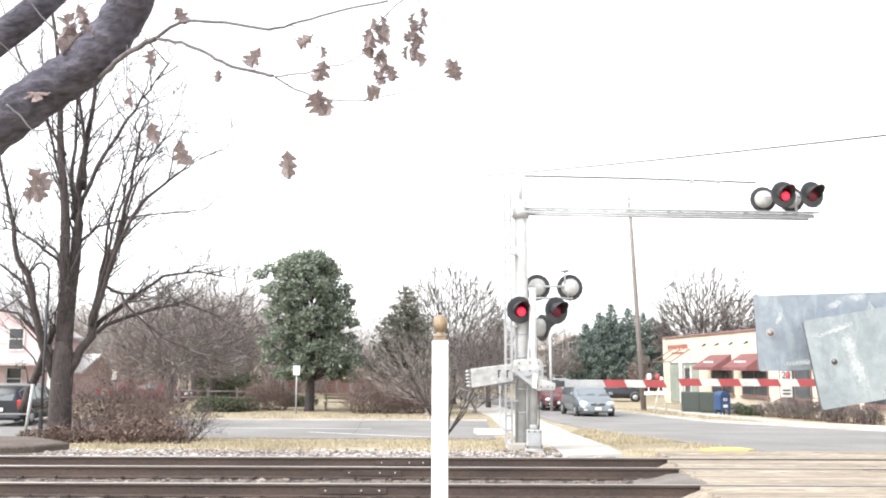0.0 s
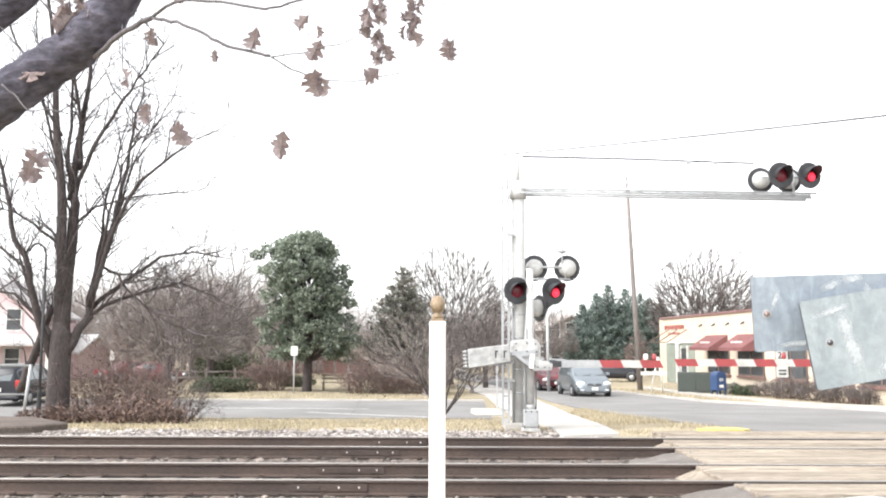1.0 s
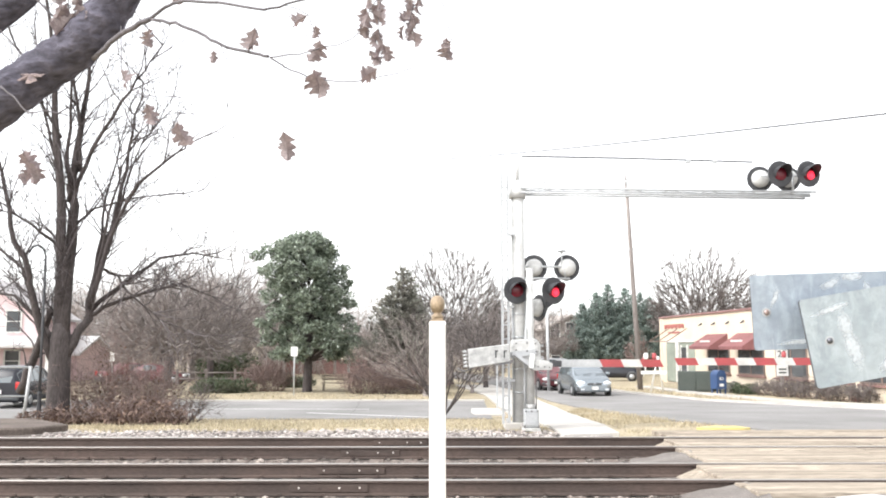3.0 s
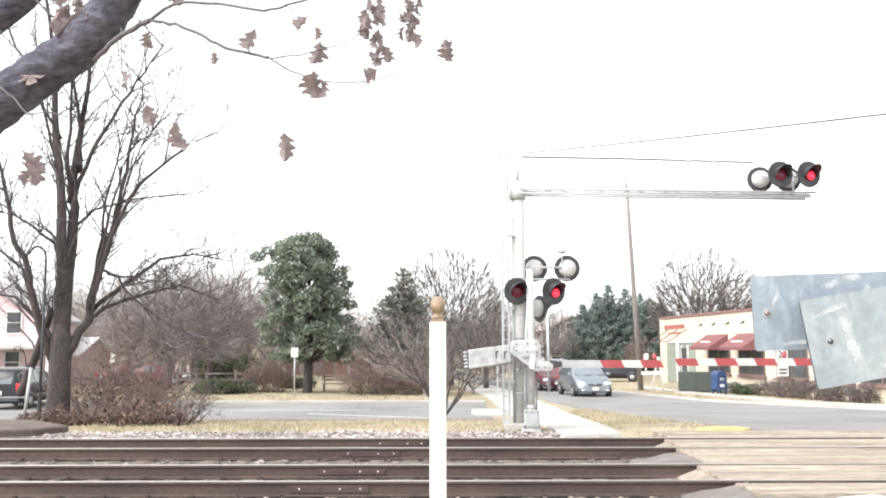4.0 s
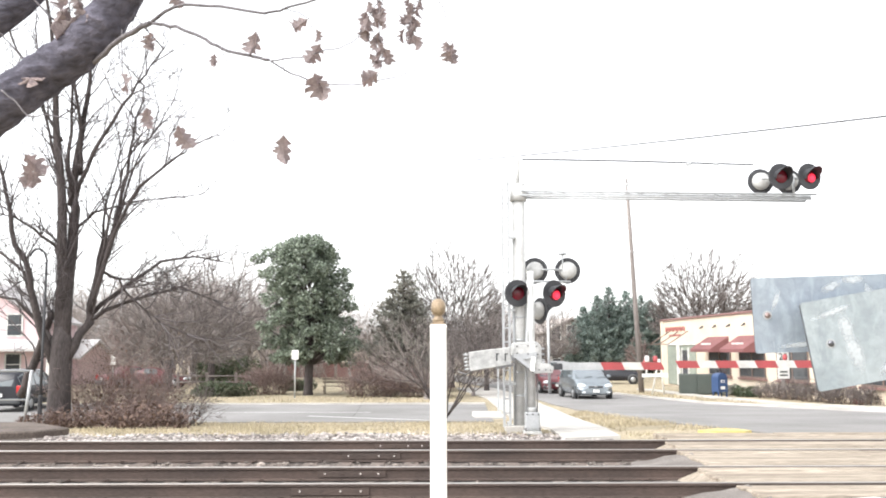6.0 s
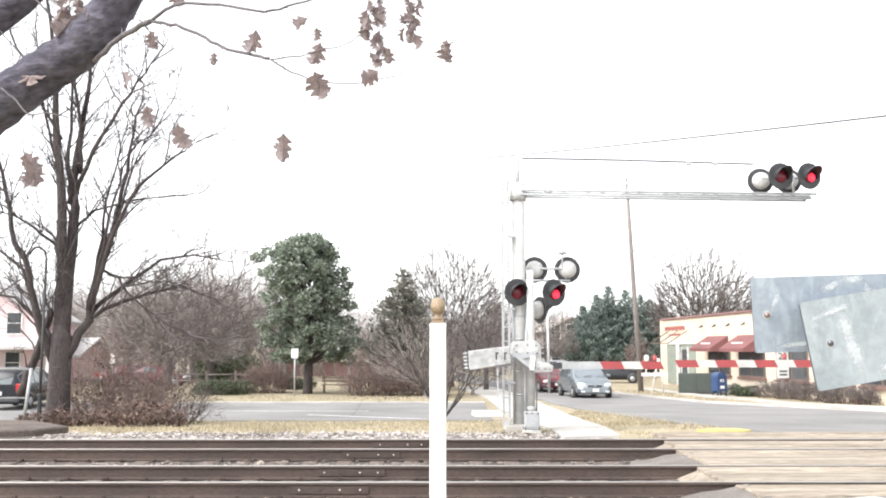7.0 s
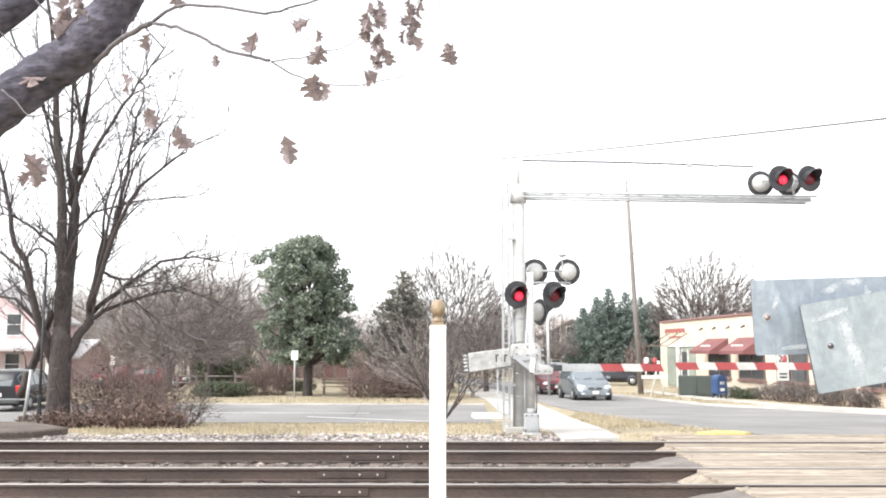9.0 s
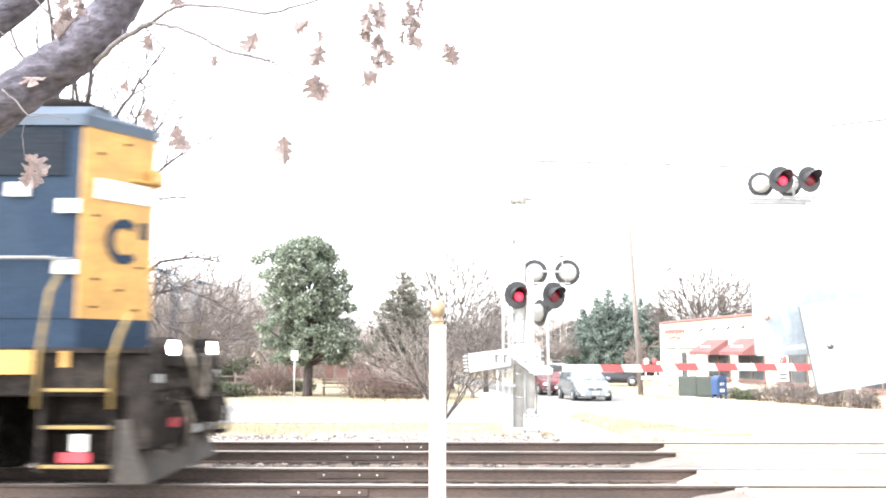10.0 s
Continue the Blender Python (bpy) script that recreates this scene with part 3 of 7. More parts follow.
    part("bell", turned(bmesh.new(), [(0.05, 0.0), (0.11, 0.02), (0.10, 0.05), (0.03, 0.09)], 14, at=(1.0, 0.2, 3.86)), GALV, s, "small grey warning bell")
    part("bell_stem", bar((1.0, 0.2, 3.54), (1.0, 0.2, 3.87), 0.014, 6), GALV, s)
    return s


crossing_signal()


def stripes(parent, x0, x1, red_first, low, first=0.0):
    """Slanting red and white fields of a gate arm, each a board of its own."""
    x, red, k = x0, red_first, 0
    while x < x1 - 0.05:
        w = min(0.455 if red else 0.405, x1 - x)
        if x == x0 and first:
            w = first
        h = 0.080
        s = 0.075
        bm = prism(bmesh.new(), [(x, low), (x + w, low), (x + w - s, low + 2 * h), (x - s, low + 2 * h)], -0.022, 0.022)
        part("red_stripe" if red else "white_stripe", bm, RED if red else GALV if x == x0 and first else ARM_WHITE, parent)
        x, red = x + w, not red


def gate():
    g = thing("crossing_gate", "lowered red and white crossing gate on a silver stand", "crossing gate", (1.87, 19.55, -0.2))
    part("base", boxm(-0.155, 0.155, -0.15, 0.15, 0.05, 0.44, bevel=0.02), GALV, g, "bolted junction box at the foot")
    part("foot_flange", boxm(-0.19, 0.19, -0.18, 0.18, -0.02, 0.05, bevel=0.01), ALU_WORN, g)
    for x in (-0.15, 0.15):
        for y in (-0.15, 0.15):
            part("bolt", bar((x, y, 0.04), (x, y, 0.12), 0.018, 6), DARK_STEEL, g)
    for x in (-0.12, 0.0, 0.12):
        part("bolt", turned(bmesh.new(), [(0.02, -0.02), (0.02, 0.0)], 6, at=(x, -0.151, 0.40), axis="y"), DARK_STEEL, g)
    part("base_lid", boxm(-0.125, 0.125, -0.165, -0.151, 0.10, 0.36, bevel=0.005), GALV, g)
    part("stand", bar((0, 0, 0.44), (0, 0, 3.45), 0.085, 16, 0.075), ALU, g)
    part("collar", bar((0, 0, 0.44), (0, 0, 0.54), 0.115, 16, 0.095), ALU_WORN, g)
    part("conduit", tube(bmesh.new(), [(-0.13, -0.06, 0.3), (-0.14, -0.06, 0.9), (-0.12, -0.06, 1.5), (-0.10, -0.07, 2.2)], 0.020, 8), GALV, g)
    part("conduit", tube(bmesh.new(), [(0.10, -0.08, 0.42), (0.115, -0.09, 0.9), (0.10, -0.09, 1.3)], 0.014, 8), DARK_STEEL, g)
    body = prism(bmesh.new(), [(-0.44, 1.58), (-0.30, 1.48), (0.10, 1.24), (0.20, 1.34), (0.19, 1.82), (0.10, 1.93), (-0.42, 1.90)], -0.30, 0.14)
    bmesh.ops.bevel(body, geom=body.edges[:], offset=0.02, segments=1, affect="EDGES")
    part("mechanism", body, ALU_WORN, g, "silver gate motor housing")
    part("cover", prism(bmesh.new(), [(-0.36, 1.66), (0.12, 1.62), (0.13, 1.83), (0.06, 1.88), (-0.36, 1.86)], -0.318, -0.301), ALU, g, "bolted cover plate")
    for k, (x, z) in enumerate(((-0.33, 1.83), (-0.10, 1.84), (0.08, 1.83), (0.10, 1.66), (-0.10, 1.67), (-0.33, 1.69))):
        part("bolt", turned(bmesh.new(), [(0.02, -0.02), (0.02, 0.0)], 6, at=(x, -0.318, z), axis="y"), DARK_STEEL, g)
    for z in (1.42, 1.54, 1.66, 1.78):
        part("hinge_bolt", bar((0.19, -0.20, z), (0.26, -0.20, z), 0.022, 6), GALV, g)
    part("crank", prism(bmesh.new(), [(-0.43, 1.60), (-0.37, 1.66), (0.06, 1.35), (0.02, 1.27)], -0.40, -0.33), GALV, g, "slanting crank arm")
    # dark strip laid along the crank's lower edge as its shadow
    part("crank_edge_shade", prism(bmesh.new(), [(-0.40, 1.575), (-0.385, 1.595), (0.01, 1.285), (0.0, 1.26)], -0.41, -0.402), DARK_STEEL, g)
    part("name_plate", boxm(-0.05, 0.05, -0.006, 0.006, -0.15, 0.15, bevel=0.003), WHITE, g, "blank white plate", at=pose(-0.01, -0.42, 1.46, 0, 6, 0))
    web = prism(bmesh.new(), [(0.02, 1.26), (0.41, 1.27), (0.44, 1.40), (0.30, 1.47), (0.05, 1.49)], -0.40, -0.30)
    bmesh.ops.bevel(web, geom=web.edges[:], offset=0.012, segments=1, affect="EDGES")
    part("arm_bracket", web, ALU_WORN, g, "pale cast arm bracket")
    for x, z in ((0.12, 1.34), (0.26, 1.34), (0.36, 1.33)):
        part("bolt", turned(bmesh.new(), [(0.018, -0.02), (0.018, 0.0)], 6, at=(x, -0.401, z), axis="y"), DARK_STEEL, g)
    weight = prism(bmesh.new(), [(-1.33, 1.31), (-0.46, 1.45), (-0.48, 1.82), (-1.36, 1.71)], -0.46, -0.34)
    bmesh.ops.bevel(weight, geom=weight.edges[:], offset=0.015, segments=1, affect="EDGES")
    part("counterweight", weight, ALU_WORN, g, "pale steel counterweight plates")
    part("counterweight_arm", prism(bmesh.new(), [(-1.25, 1.40), (0.1, 1.60), (0.1, 1.72), (-1.25, 1.54)], -0.33, -0.28), GALV, g)
    part("counterweight_arm", prism(bmesh.new(), [(-0.80, 1.36), (-0.40, 1.42), (-0.40, 1.50), (-0.80, 1.44)], -0.45, -0.30), DARK_STEEL, g)
    for x in (-0.77, -0.59):
        part("slot", boxm(x - 0.014, x + 0.014, -0.468, -0.458, 1.53, 1.68), BLACK, g)
        part("slot", boxm(x - 0.014, x + 0.05, -0.469, -0.459, 1.66, 1.685), BLACK, g)
    for k in range(5):
        z = 1.36 + 0.075 * k
        part("stud", bar((-1.345 - 0.006 * k, -0.40, z), (-1.44 - 0.006 * k, -0.40, z - 0.012), 0.022, 6), GALV, g)
        part("stud_nut", bar((-1.37 - 0.006 * k, -0.40, z - 0.003), (-1.40 - 0.006 * k, -0.40, z - 0.007), 0.036, 6), ALU_WORN, g)
    part("tie_rod", tube(bmesh.new(), [(-1.30, -0.36, 1.30), (-1.42, -0.30, 1.24), (-1.58, -0.25, 1.30)], 0.018, 6), DARK_STEEL, g)
    part("arm_clamp", boxm(0.42, 0.62, -0.39, -0.30, 1.34, 1.47, bevel=0.015), BLACK, g)
    stripes(g, 0.62, 2.85, False, 1.325, 0.93)
    part("arm_lamp", turned(bmesh.new(), [(0.045, 0), (0.05, 0.03), (0.05, 0.10), (0.03, 0.13)], 12, at=(2.66, -0.0, 1.49)), RED, g, "small red lamp on the gate arm")
    part("arm_lamp", turned(bmesh.new(), [(0.045, 0), (0.05, 0.03), (0.05, 0.10), (0.03, 0.13)], 12, at=(2.48, -0.0, 1.49)), WHITE, g)
    return g


gate()


def far_gate():
    g = thing("crossing_gate", "lowered red and white gate arm across the other lane", "crossing gate", (10.9, 20.0, -0.2))
    part("base", boxm(-0.17, 0.17, -0.15, 0.15, -0.1, 0.4, bevel=0.02), GALV, g)
    part("stand", bar((0, 0, 0.4), (0, 0, 3.3), 0.066, 14), ALU, g)
    part("mechanism", boxm(-0.3, 0.3, -0.16, 0.16, 1.2, 1.75, bevel=0.02), ALU, g)
    stripes(g, -5.75, -0.3, True, 1.35)
    part("arm_lamp", turned(bmesh.new(), [(0.045, 0), (0.05, 0.03), (0.05, 0.10), (0.03, 0.13)], 12, at=(-3.42, 0, 1.52)), RED, g)


far_gate()


# ---- white post and the metal plates close by ----
def white_post():
    p = thing("fence_post", "tall white post with a gold ball finial", "post", (-0.036, 5.6, -0.2))
    part("shaft", boxm(-0.05, 0.05, -0.05, 0.05, 0, 1.925, bevel=0.006), POST_WHITE, p)
    part("cap", boxm(-0.053, 0.053, -0.053, 0.053, 1.899, 1.916, bevel=0.004), POST_WHITE, p)
    part("cap", boxm(-0.047, 0.047, -0.047, 0.047, 1.925, 1.931, bevel=0.002), GOLD, p, "thin gilded cap")
    part("neck", boxm(-0.034, 0.034, -0.034, 0.034, 1.925, 1.945, bevel=0.004), GOLD, p)
    part("finial", turned(bmesh.new(), [(0.036, 1.945), (0.038, 1.955), (0.026, 1.968), (0.024, 1.98), (0.034, 1.985), (0.045, 2.01), (0.047, 2.03), (0.043, 2.055), (0.03, 2.074), (0.012, 2.083)], 20), GOLD, p, "weathered gold ball finial")


white_post()


def zinc(name, dark, pale, seed, rough):
    """Weathered sheet zinc: cloudy patches, crystal spangle, drawn-out streaks and fine scratches."""
    m = mat(name, dark, rough, 0.3, second=pale, scale=9, fine=60, amount=0.16, bump=0.06, dist=0.003)
    n, l = m.node_tree.nodes, m.node_tree.links
    b = n["Principled BSDF"]
    tc, mp = n.new("ShaderNodeTexCoord"), n.new("ShaderNodeMapping")
    mp.inputs["Location"].default_value, mp.inputs["Rotation"].default_value = (seed, 0, seed), (0, radians(-12), 0)
    mp.inputs["Scale"].default_value = (1.0, 1.0, 0.35)
    l.new(tc.outputs["Object"], mp.inputs["Vector"])
    cloud, cells = n.new("ShaderNodeTexNoise"), n.new("ShaderNodeTexVoronoi")
    cloud.inputs["Scale"].default_value, cloud.inputs["Detail"].default_value = 26, 7
    cloud.inputs["Roughness"].default_value, cloud.inputs["Distortion"].default_value = 0.62, 1.1
    cells.inputs["Scale"].default_value = 95
    l.new(mp.outputs[0], cloud.inputs["Vector"])
    l.new(tc.outputs["Object"], cells.inputs["Vector"])
    lift = n.new("ShaderNodeMapRange")
    lift.inputs[1].default_value, lift.inputs[2].default_value = 0.50, 0.74
    lift.inputs[3].default_value, lift.inputs[4].default_value = 0.0, 0.75
    l.new(cloud.outputs["Fac"], lift.inputs[0])
    tone = n.new("ShaderNodeMix")
    tone.data_type = "RGBA"
    l.new(b.inputs["Base Color"].links[0].from_socket, tone.inputs[6])
    tone.inputs[7].default_value = (*(min(1.0, c * 1.3) for c in pale), 1)
    l.new(lift.outputs[0], tone.inputs[0])
    spangle = n.new("ShaderNodeMapRange")
    spangle.inputs[3].default_value, spangle.inputs[4].default_value = 0.93, 1.07
    l.new(cells.outputs["Color"], spangle.inputs[0])
    hsv = n.new("ShaderNodeHueSaturation")
    l.new(tone.outputs[2], hsv.inputs["Color"])
    l.new(spangle.outputs[0], hsv.inputs["Value"])
    l.new(hsv.outputs[0], b.inputs["Base Color"])
    return m


def worn_patch(name, colour):
    """A rubbed mark that frays out towards its rim."""
    m = mat(name, colour, 0.5, second=tuple(c * 0.85 for c in colour), scale=22, fine=200, amount=0.3, bump=0)
    n, l = m.node_tree.nodes, m.node_tree.links
    tc, mp, ball, rub = n.new("ShaderNodeTexCoord"), n.new("ShaderNodeMapping"), n.new("ShaderNodeTexGradient"), n.new("ShaderNodeTexNoise")
    mp.inputs["Location"].default_value, mp.inputs["Scale"].default_value = (-1, 0, -1), (2, 0, 2)
    l.new(tc.outputs["Generated"], mp.inputs["Vector"])
    ball.gradient_type = "SPHERICAL"
    l.new(mp.outputs[0], ball.inputs["Vector"])
    rub.inputs["Scale"].default_value, rub.inputs["Detail"].default_value = 160, 6
    l.new(tc.outputs["Object"], rub.inputs["Vector"])
    add, cut = n.new("ShaderNodeMath"), n.new("ShaderNodeMapRange")
    add.operation = "ADD"
    l.new(ball.outputs["Fac"], add.inputs[0])
    l.new(rub.outputs["Fac"], add.inputs[1])
    cut.inputs[1].default_value, cut.inputs[2].default_value, cut.inputs[4].default_value = 0.60, 1.15, 0.72
    l.new(add.outputs[0], cut.inputs[0])
    l.new(cut.outputs[0], n["Principled BSDF"].inputs["Alpha"])
    return m


PLATE = zinc("blue_grey_zinc_plate", (0.245, 0.285, 0.335), (0.315, 0.355, 0.395), 3.0, 0.42)
PLATE_B = zinc("scuffed_zinc_plate", (0.27, 0.31, 0.335), (0.37, 0.41, 0.43), 8.0, 0.44)
# the plates' rims are darker than their faces
PLATE_EDGE = mat("dark_zinc_edge", (0.09, 0.10, 0.115), 0.5, metal=0.3, second=(0.14, 0.15, 0.17), scale=30, amount=0.3, bump=0)
SCUFF = worn_patch("pale_scuff", (0.60, 0.64, 0.67))
DARK_BOLT = mat("dark_steel_bolt", (0.12, 0.125, 0.14), 0.3, metal=0.8, second=(0.2, 0.2, 0.22), scale=60, amount=0.3)
BOLT = mat("rusty_bolt", (0.27, 0.235, 0.235), 0.45, metal=0.6, second=(0.30, 0.22, 0.2), scale=60, fine=200, amount=0.4)


def rounded(w, h, r, n=5):
    out = []
    for cx, cz, a0 in ((w / 2 - r, h / 2 - r, 0), (-w / 2 + r, h / 2 - r, 90), (-w / 2 + r, -h / 2 + r, 180), (w / 2 - r, -h / 2 + r, 270)):
        for k in range(n + 1):
            a = radians(a0 + 90 * k / n)
            out.append((cx + r * math.cos(a), cz + r * math.sin(a)))
    return out


def plates():
    p = thing("metal_sign", "two bare zinc sign plates seen from behind on a post", "sign", (1.02, 1.98, -0.2))
    part("post", boxm(-0.025, 0.025, 0.0, 0.03, 0, 2.1, bevel=0.004), GALV, p, "steel sign post")
    a = part("plate", prism(bmesh.new(), rounded(0.46, 0.160, 0.006), -0.002, 0.002), (PLATE, PLATE_EDGE), p, "blue-grey zinc plate", at=pose(-0.133, -0.05, 1.849, 0, -1.9, 0))
    b = part("plate", prism(bmesh.new(), rounded(0.42, 0.183, 0.006), -0.003, 0.006), (PLATE_B, PLATE_EDGE), p, "scuffed pale zinc plate", at=pose(-0.066, -0.115, 1.810, 0, -9.8, 0))
    for plate in (a, b):
        for f in plate.data.polygons:
            f.material_index = 1 if abs(f.normal.y) < 0.5 else 0
    for owner, x in ((a, -0.20), (b, -0.165)):
        part("bolt", turned(bmesh.new(), [(0.0065, 0.0), (0.006, -0.003), (0.0045, -0.005), (0.0015, -0.006)][::-1], 14, at=(x, -0.003, 0.0), axis="y"), BOLT if owner is a else DARK_BOLT, owner, "round bolt head")
        part("washer", turned(bmesh.new(), [(0.0095, -0.0035), (0.0095, -0.002)], 16, at=(x, 0, 0.0), axis="y"), GALV, owner)
    part("bracket", boxm(-0.03, 0.03, -0.115, 0.0, 1.76, 1.80), GALV, p)
    part("bracket", boxm(-0.03, 0.03, -0.05, 0.0, 1.84, 1.87), GALV, p)
    def scuff(owner, k0, x, z, w, h, t):
        front = -0.0032 if owner is b else -0.0022
        part("scuff", prism(bmesh.new(), [(w * (0.85 + 0.15 * math.sin(5 * q)) * math.cos(q), h / 2 * math.sin(q)) for q in (6.283 * k / 22 for k in range(22))], front, front + 0.0004), SCUFF, owner, "pale rubbed scuff mark", at=pose(x, -0.00015 * k0, z, 0, t, 0))

    for k0, row in enumerate(((-0.180, 0.029, 0.008, 0.056, 24), (-0.060, 0.056, 0.012, 0.06, 68), (-0.013, 0.070, 0.011, 0.06, 88), (0.023, 0.030, 0.012, 0.075, -14), (-0.13, -0.064, 0.008, 0.11, 86))):
        scuff(a, k0, *row)
    for k0, row in enumerate(((-0.127, 0.024, 0.019, 0.080, -2), (-0.119, -0.026, 0.022, 0.100, -7), (-0.055, -0.060, 0.012, 0.075, 52), (-0.150, 0.062, 0.008, 0.10, 80))):
        scuff(b, k0, *row)


plates()


# ---- poles and wires ----
WOOD_POLE = mat("weathered_pole", (0.235, 0.208, 0.195), 0.9, second=(0.17, 0.148, 0.138), scale=2, fine=30, amount=0.5, stretch=(1, 1, 0.1))
u = thing("utility_pole", "brown wooden utility pole leaning slightly", "utility pole", (11.65, 54.0, -1.0))
part("pole", tube(bmesh.new(), [(0, 0, 0), (-0.28, 0, 6), (-0.58, 0, 12.6)], [0.17, 0.14, 0.11], 10), WOOD_POLE, u)
part("pole_cap", bar((-0.58, 0, 12.6), (-0.59, 0, 12.85), 0.05, 6), WOOD_POLE, u)
part("transformer_bracket", boxm(-0.55, -0.15, -0.1, 0.1, 8.3, 8.42), GALV, u)
part("insulator", bar((-0.58, -0.1, 12.3), (-0.58, -0.1, 12.55), 0.06, 8), GALV, u)
u = thing("street_pole", "thin grey steel pole", "pole", (6.0, 52, -1.0))
part("pole", tube(bmesh.new(), [(0, 0, 0), (-0.05, 0, 4.5)], [0.09, 0.07], 8), GALV, u)


u = thing("sign_post", "thin bare grey steel post beside the pavement", "post", (2.2, 37.3, -0.95))
part("pole", boxm(-0.035, 0.035, -0.02, 0.02, 0, 1.95, bevel=0.006), GALV, u)


def cable(a, b, sag, r, label):
    pts = [Vector(a).lerp(Vector(b), k / 24) - Vector((0, 0, sag * 4 * (k / 24) * (1 - k / 24))) for k in range(25)]
    tagged(part("overhead_cable", tube(bmesh.new(), pts, r, 5), WIRE), label, "cable", kind="structure")


cable((-17.06, 120.00, 25.74), (21.08, 36.00, 11.32), 0.5, 0.045, "thin overhead cable against the sky")
cable((11.28, 54.00, 11.06), (17.32, 30.00, 5.50), 0.3, 0.010, "thin overhead cable from the pole")


# ---- shop ----
STUCCO = mat("cream_stucco", (0.67, 0.575, 0.465), 0.9, second=(0.59, 0.50, 0.40), scale=0.6, fine=30, amount=0.12)
TRIM_RED = mat("red_coping", (0.25, 0.135, 0.125), 0.7, second=(0.20, 0.11, 0.10), scale=1, amount=0.2)
AWNING = mat("red_canvas", (0.215, 0.088, 0.088), 0.85, second=(0.17, 0.07, 0.07), scale=2, amount=0.15)
GLASS_DARK = mat("dark_window_glass", (0.05, 0.055, 0.06), 0.08, second=(0.08, 0.085, 0.09), scale=0.7, amount=0.2, bump=0)
FRAME_BROWN = mat("brown_frame", (0.20, 0.14, 0.115), 0.6, second=(0.16, 0.11, 0.09), bump=0, amount=0.2)
FRAME_WHITE = mat("white_frame", (0.74, 0.73, 0.70), 0.6, bump=0, amount=0.1)
GREEN_GREY = mat("green_grey_boards", (0.30, 0.33, 0.28), 0.8, second=(0.24, 0.27, 0.23), scale=2, amount=0.3)
BRICK_RED = mat("red_brick", (0.25, 0.145, 0.13), 0.9, second=(0.19, 0.11, 0.10), scale=3, fine=25, amount=0.4)
LETTER = mat("red_letters", (0.42, 0.14, 0.12), 0.6, bump=0)


def shop():
    # local x runs along the front from the far corner towards the crossing, y into the building
    s = thing("shop_building", "single-storey cream stucco shop with red awnings", "building", (15.85, 66.2, -1.0), -85.6)
    s.scale = (1.1, 1.1, 1.1)
    L, H = 30, 4.25
    part("wall", boxm(0, L, 0, 14, 0, H - 0.12), STUCCO, s)
    part("coping", boxm(-0.08, L + 0.08, -0.10, 14.1, H - 0.12, H + 0.0, bevel=0.02), TRIM_RED, s, "dark red roof coping")
    part("side_wall_step", boxm(-0.06, 0.35, -0.06, 0.35, 0, H - 0.12, bevel=0.02), STUCCO, s)
    # recessed shop front with green-grey boards and a slanting white fan light
    part("shopfront", boxm(1.3, 6.4, -0.05, -0.002, 0.1, 2.55), GREEN_GREY, s, "green-grey boarded shopfront")
    for k in range(9):
        part("board", boxm(1.35, 3.4, -0.085, -0.052, 0.15 + k * 0.26, 0.38 + k * 0.26), GREEN_GREY, s)
    part("doorway", boxm(4.2, 5.2, -0.09, -0.052, 0.1, 2.25), GLASS_DARK, s, "dark glazed door")
    part("door_frame", boxm(4.08, 4.2, -0.12, -0.052, 0.1, 2.4), FRAME_WHITE, s)
    part("door_frame", boxm(5.2, 5.32, -0.12, -0.052, 0.1, 2.4), FRAME_WHITE, s)
    part("lintel", boxm(1.25, 6.45, -0.12, -0.002, 2.56, 2.68, bevel=0.01), FRAME_WHITE, s, "pale lintel over the shopfront")
    part("column", boxm(3.5, 3.85, -0.22, -0.09, 0.1, 2.56, bevel=0.01), FRAME_WHITE, s, "white shopfront column")
    for x in (1.5, 3.3, 5.1):
        part("canopy_strut", tube(bmesh.new(), [(x, -1.25, 2.62), (x, -0.02, 3.40)], 0.032, 6), FRAME_BROWN, s, "bare dark canopy strut")
    part("canopy_rail", bar((1.5, -1.25, 2.62), (5.1, -1.25, 2.62), 0.03, 6), FRAME_BROWN, s)
    for k, x in enumerate((8.3, 12.7)):
        part("awning", prism(bmesh.new(), [(-0.002, 2.15), (-1.05, 2.15), (-1.05, 2.32), (-0.002, 3.0)], x, x + 3.1, "yz"), AWNING, s, "red canvas awning with a pale script")
        for q in range(3):
            part("awning_lettering", boxm(x + 0.8 + q * 0.5, x + 1.2 + q * 0.5, -0.70, -0.66, 2.50, 2.64), FRAME_WHITE, s, at=None)
    for x in (8.6, 12.9, 17.3, 21.0, 24.7):
        win = part("window", boxm(x, x + 3.0, -0.04, -0.002, 0.95, 2.5), GLASS_DARK, s, "dark shop window")
        for a, b, c, d in ((x - 0.06, x + 3.06, 2.5, 2.6), (x - 0.06, x + 3.06, 0.87, 0.95), (x - 0.06, x, 0.95, 2.5), (x + 3.0, x + 3.06, 0.95, 2.5), (x + 1.47, x + 1.53, 0.95, 2.5)):
            part("frame_bar", boxm(a, b, -0.07, -0.042, c, d), FRAME_BROWN, win)
        part("sill", boxm(x - 0.15, x + 3.15, -0.14, -0.002, 0.78, 0.86), BRICK_RED, win, "brick window sill")
    for k in range(16):
        part("sign_letter", boxm(0.9 + k * 0.235, 1.07 + k * 0.235, -0.05, -0.002, 3.42 + 0.04 * (k % 3), 3.72 - 0.05 * (k % 2)), LETTER, s)
    for k in range(11):
        part("sign_letter", boxm(1.6 + k * 0.2, 1.74 + k * 0.2, -0.04, -0.002, 3.12, 3.24), LETTER, s)
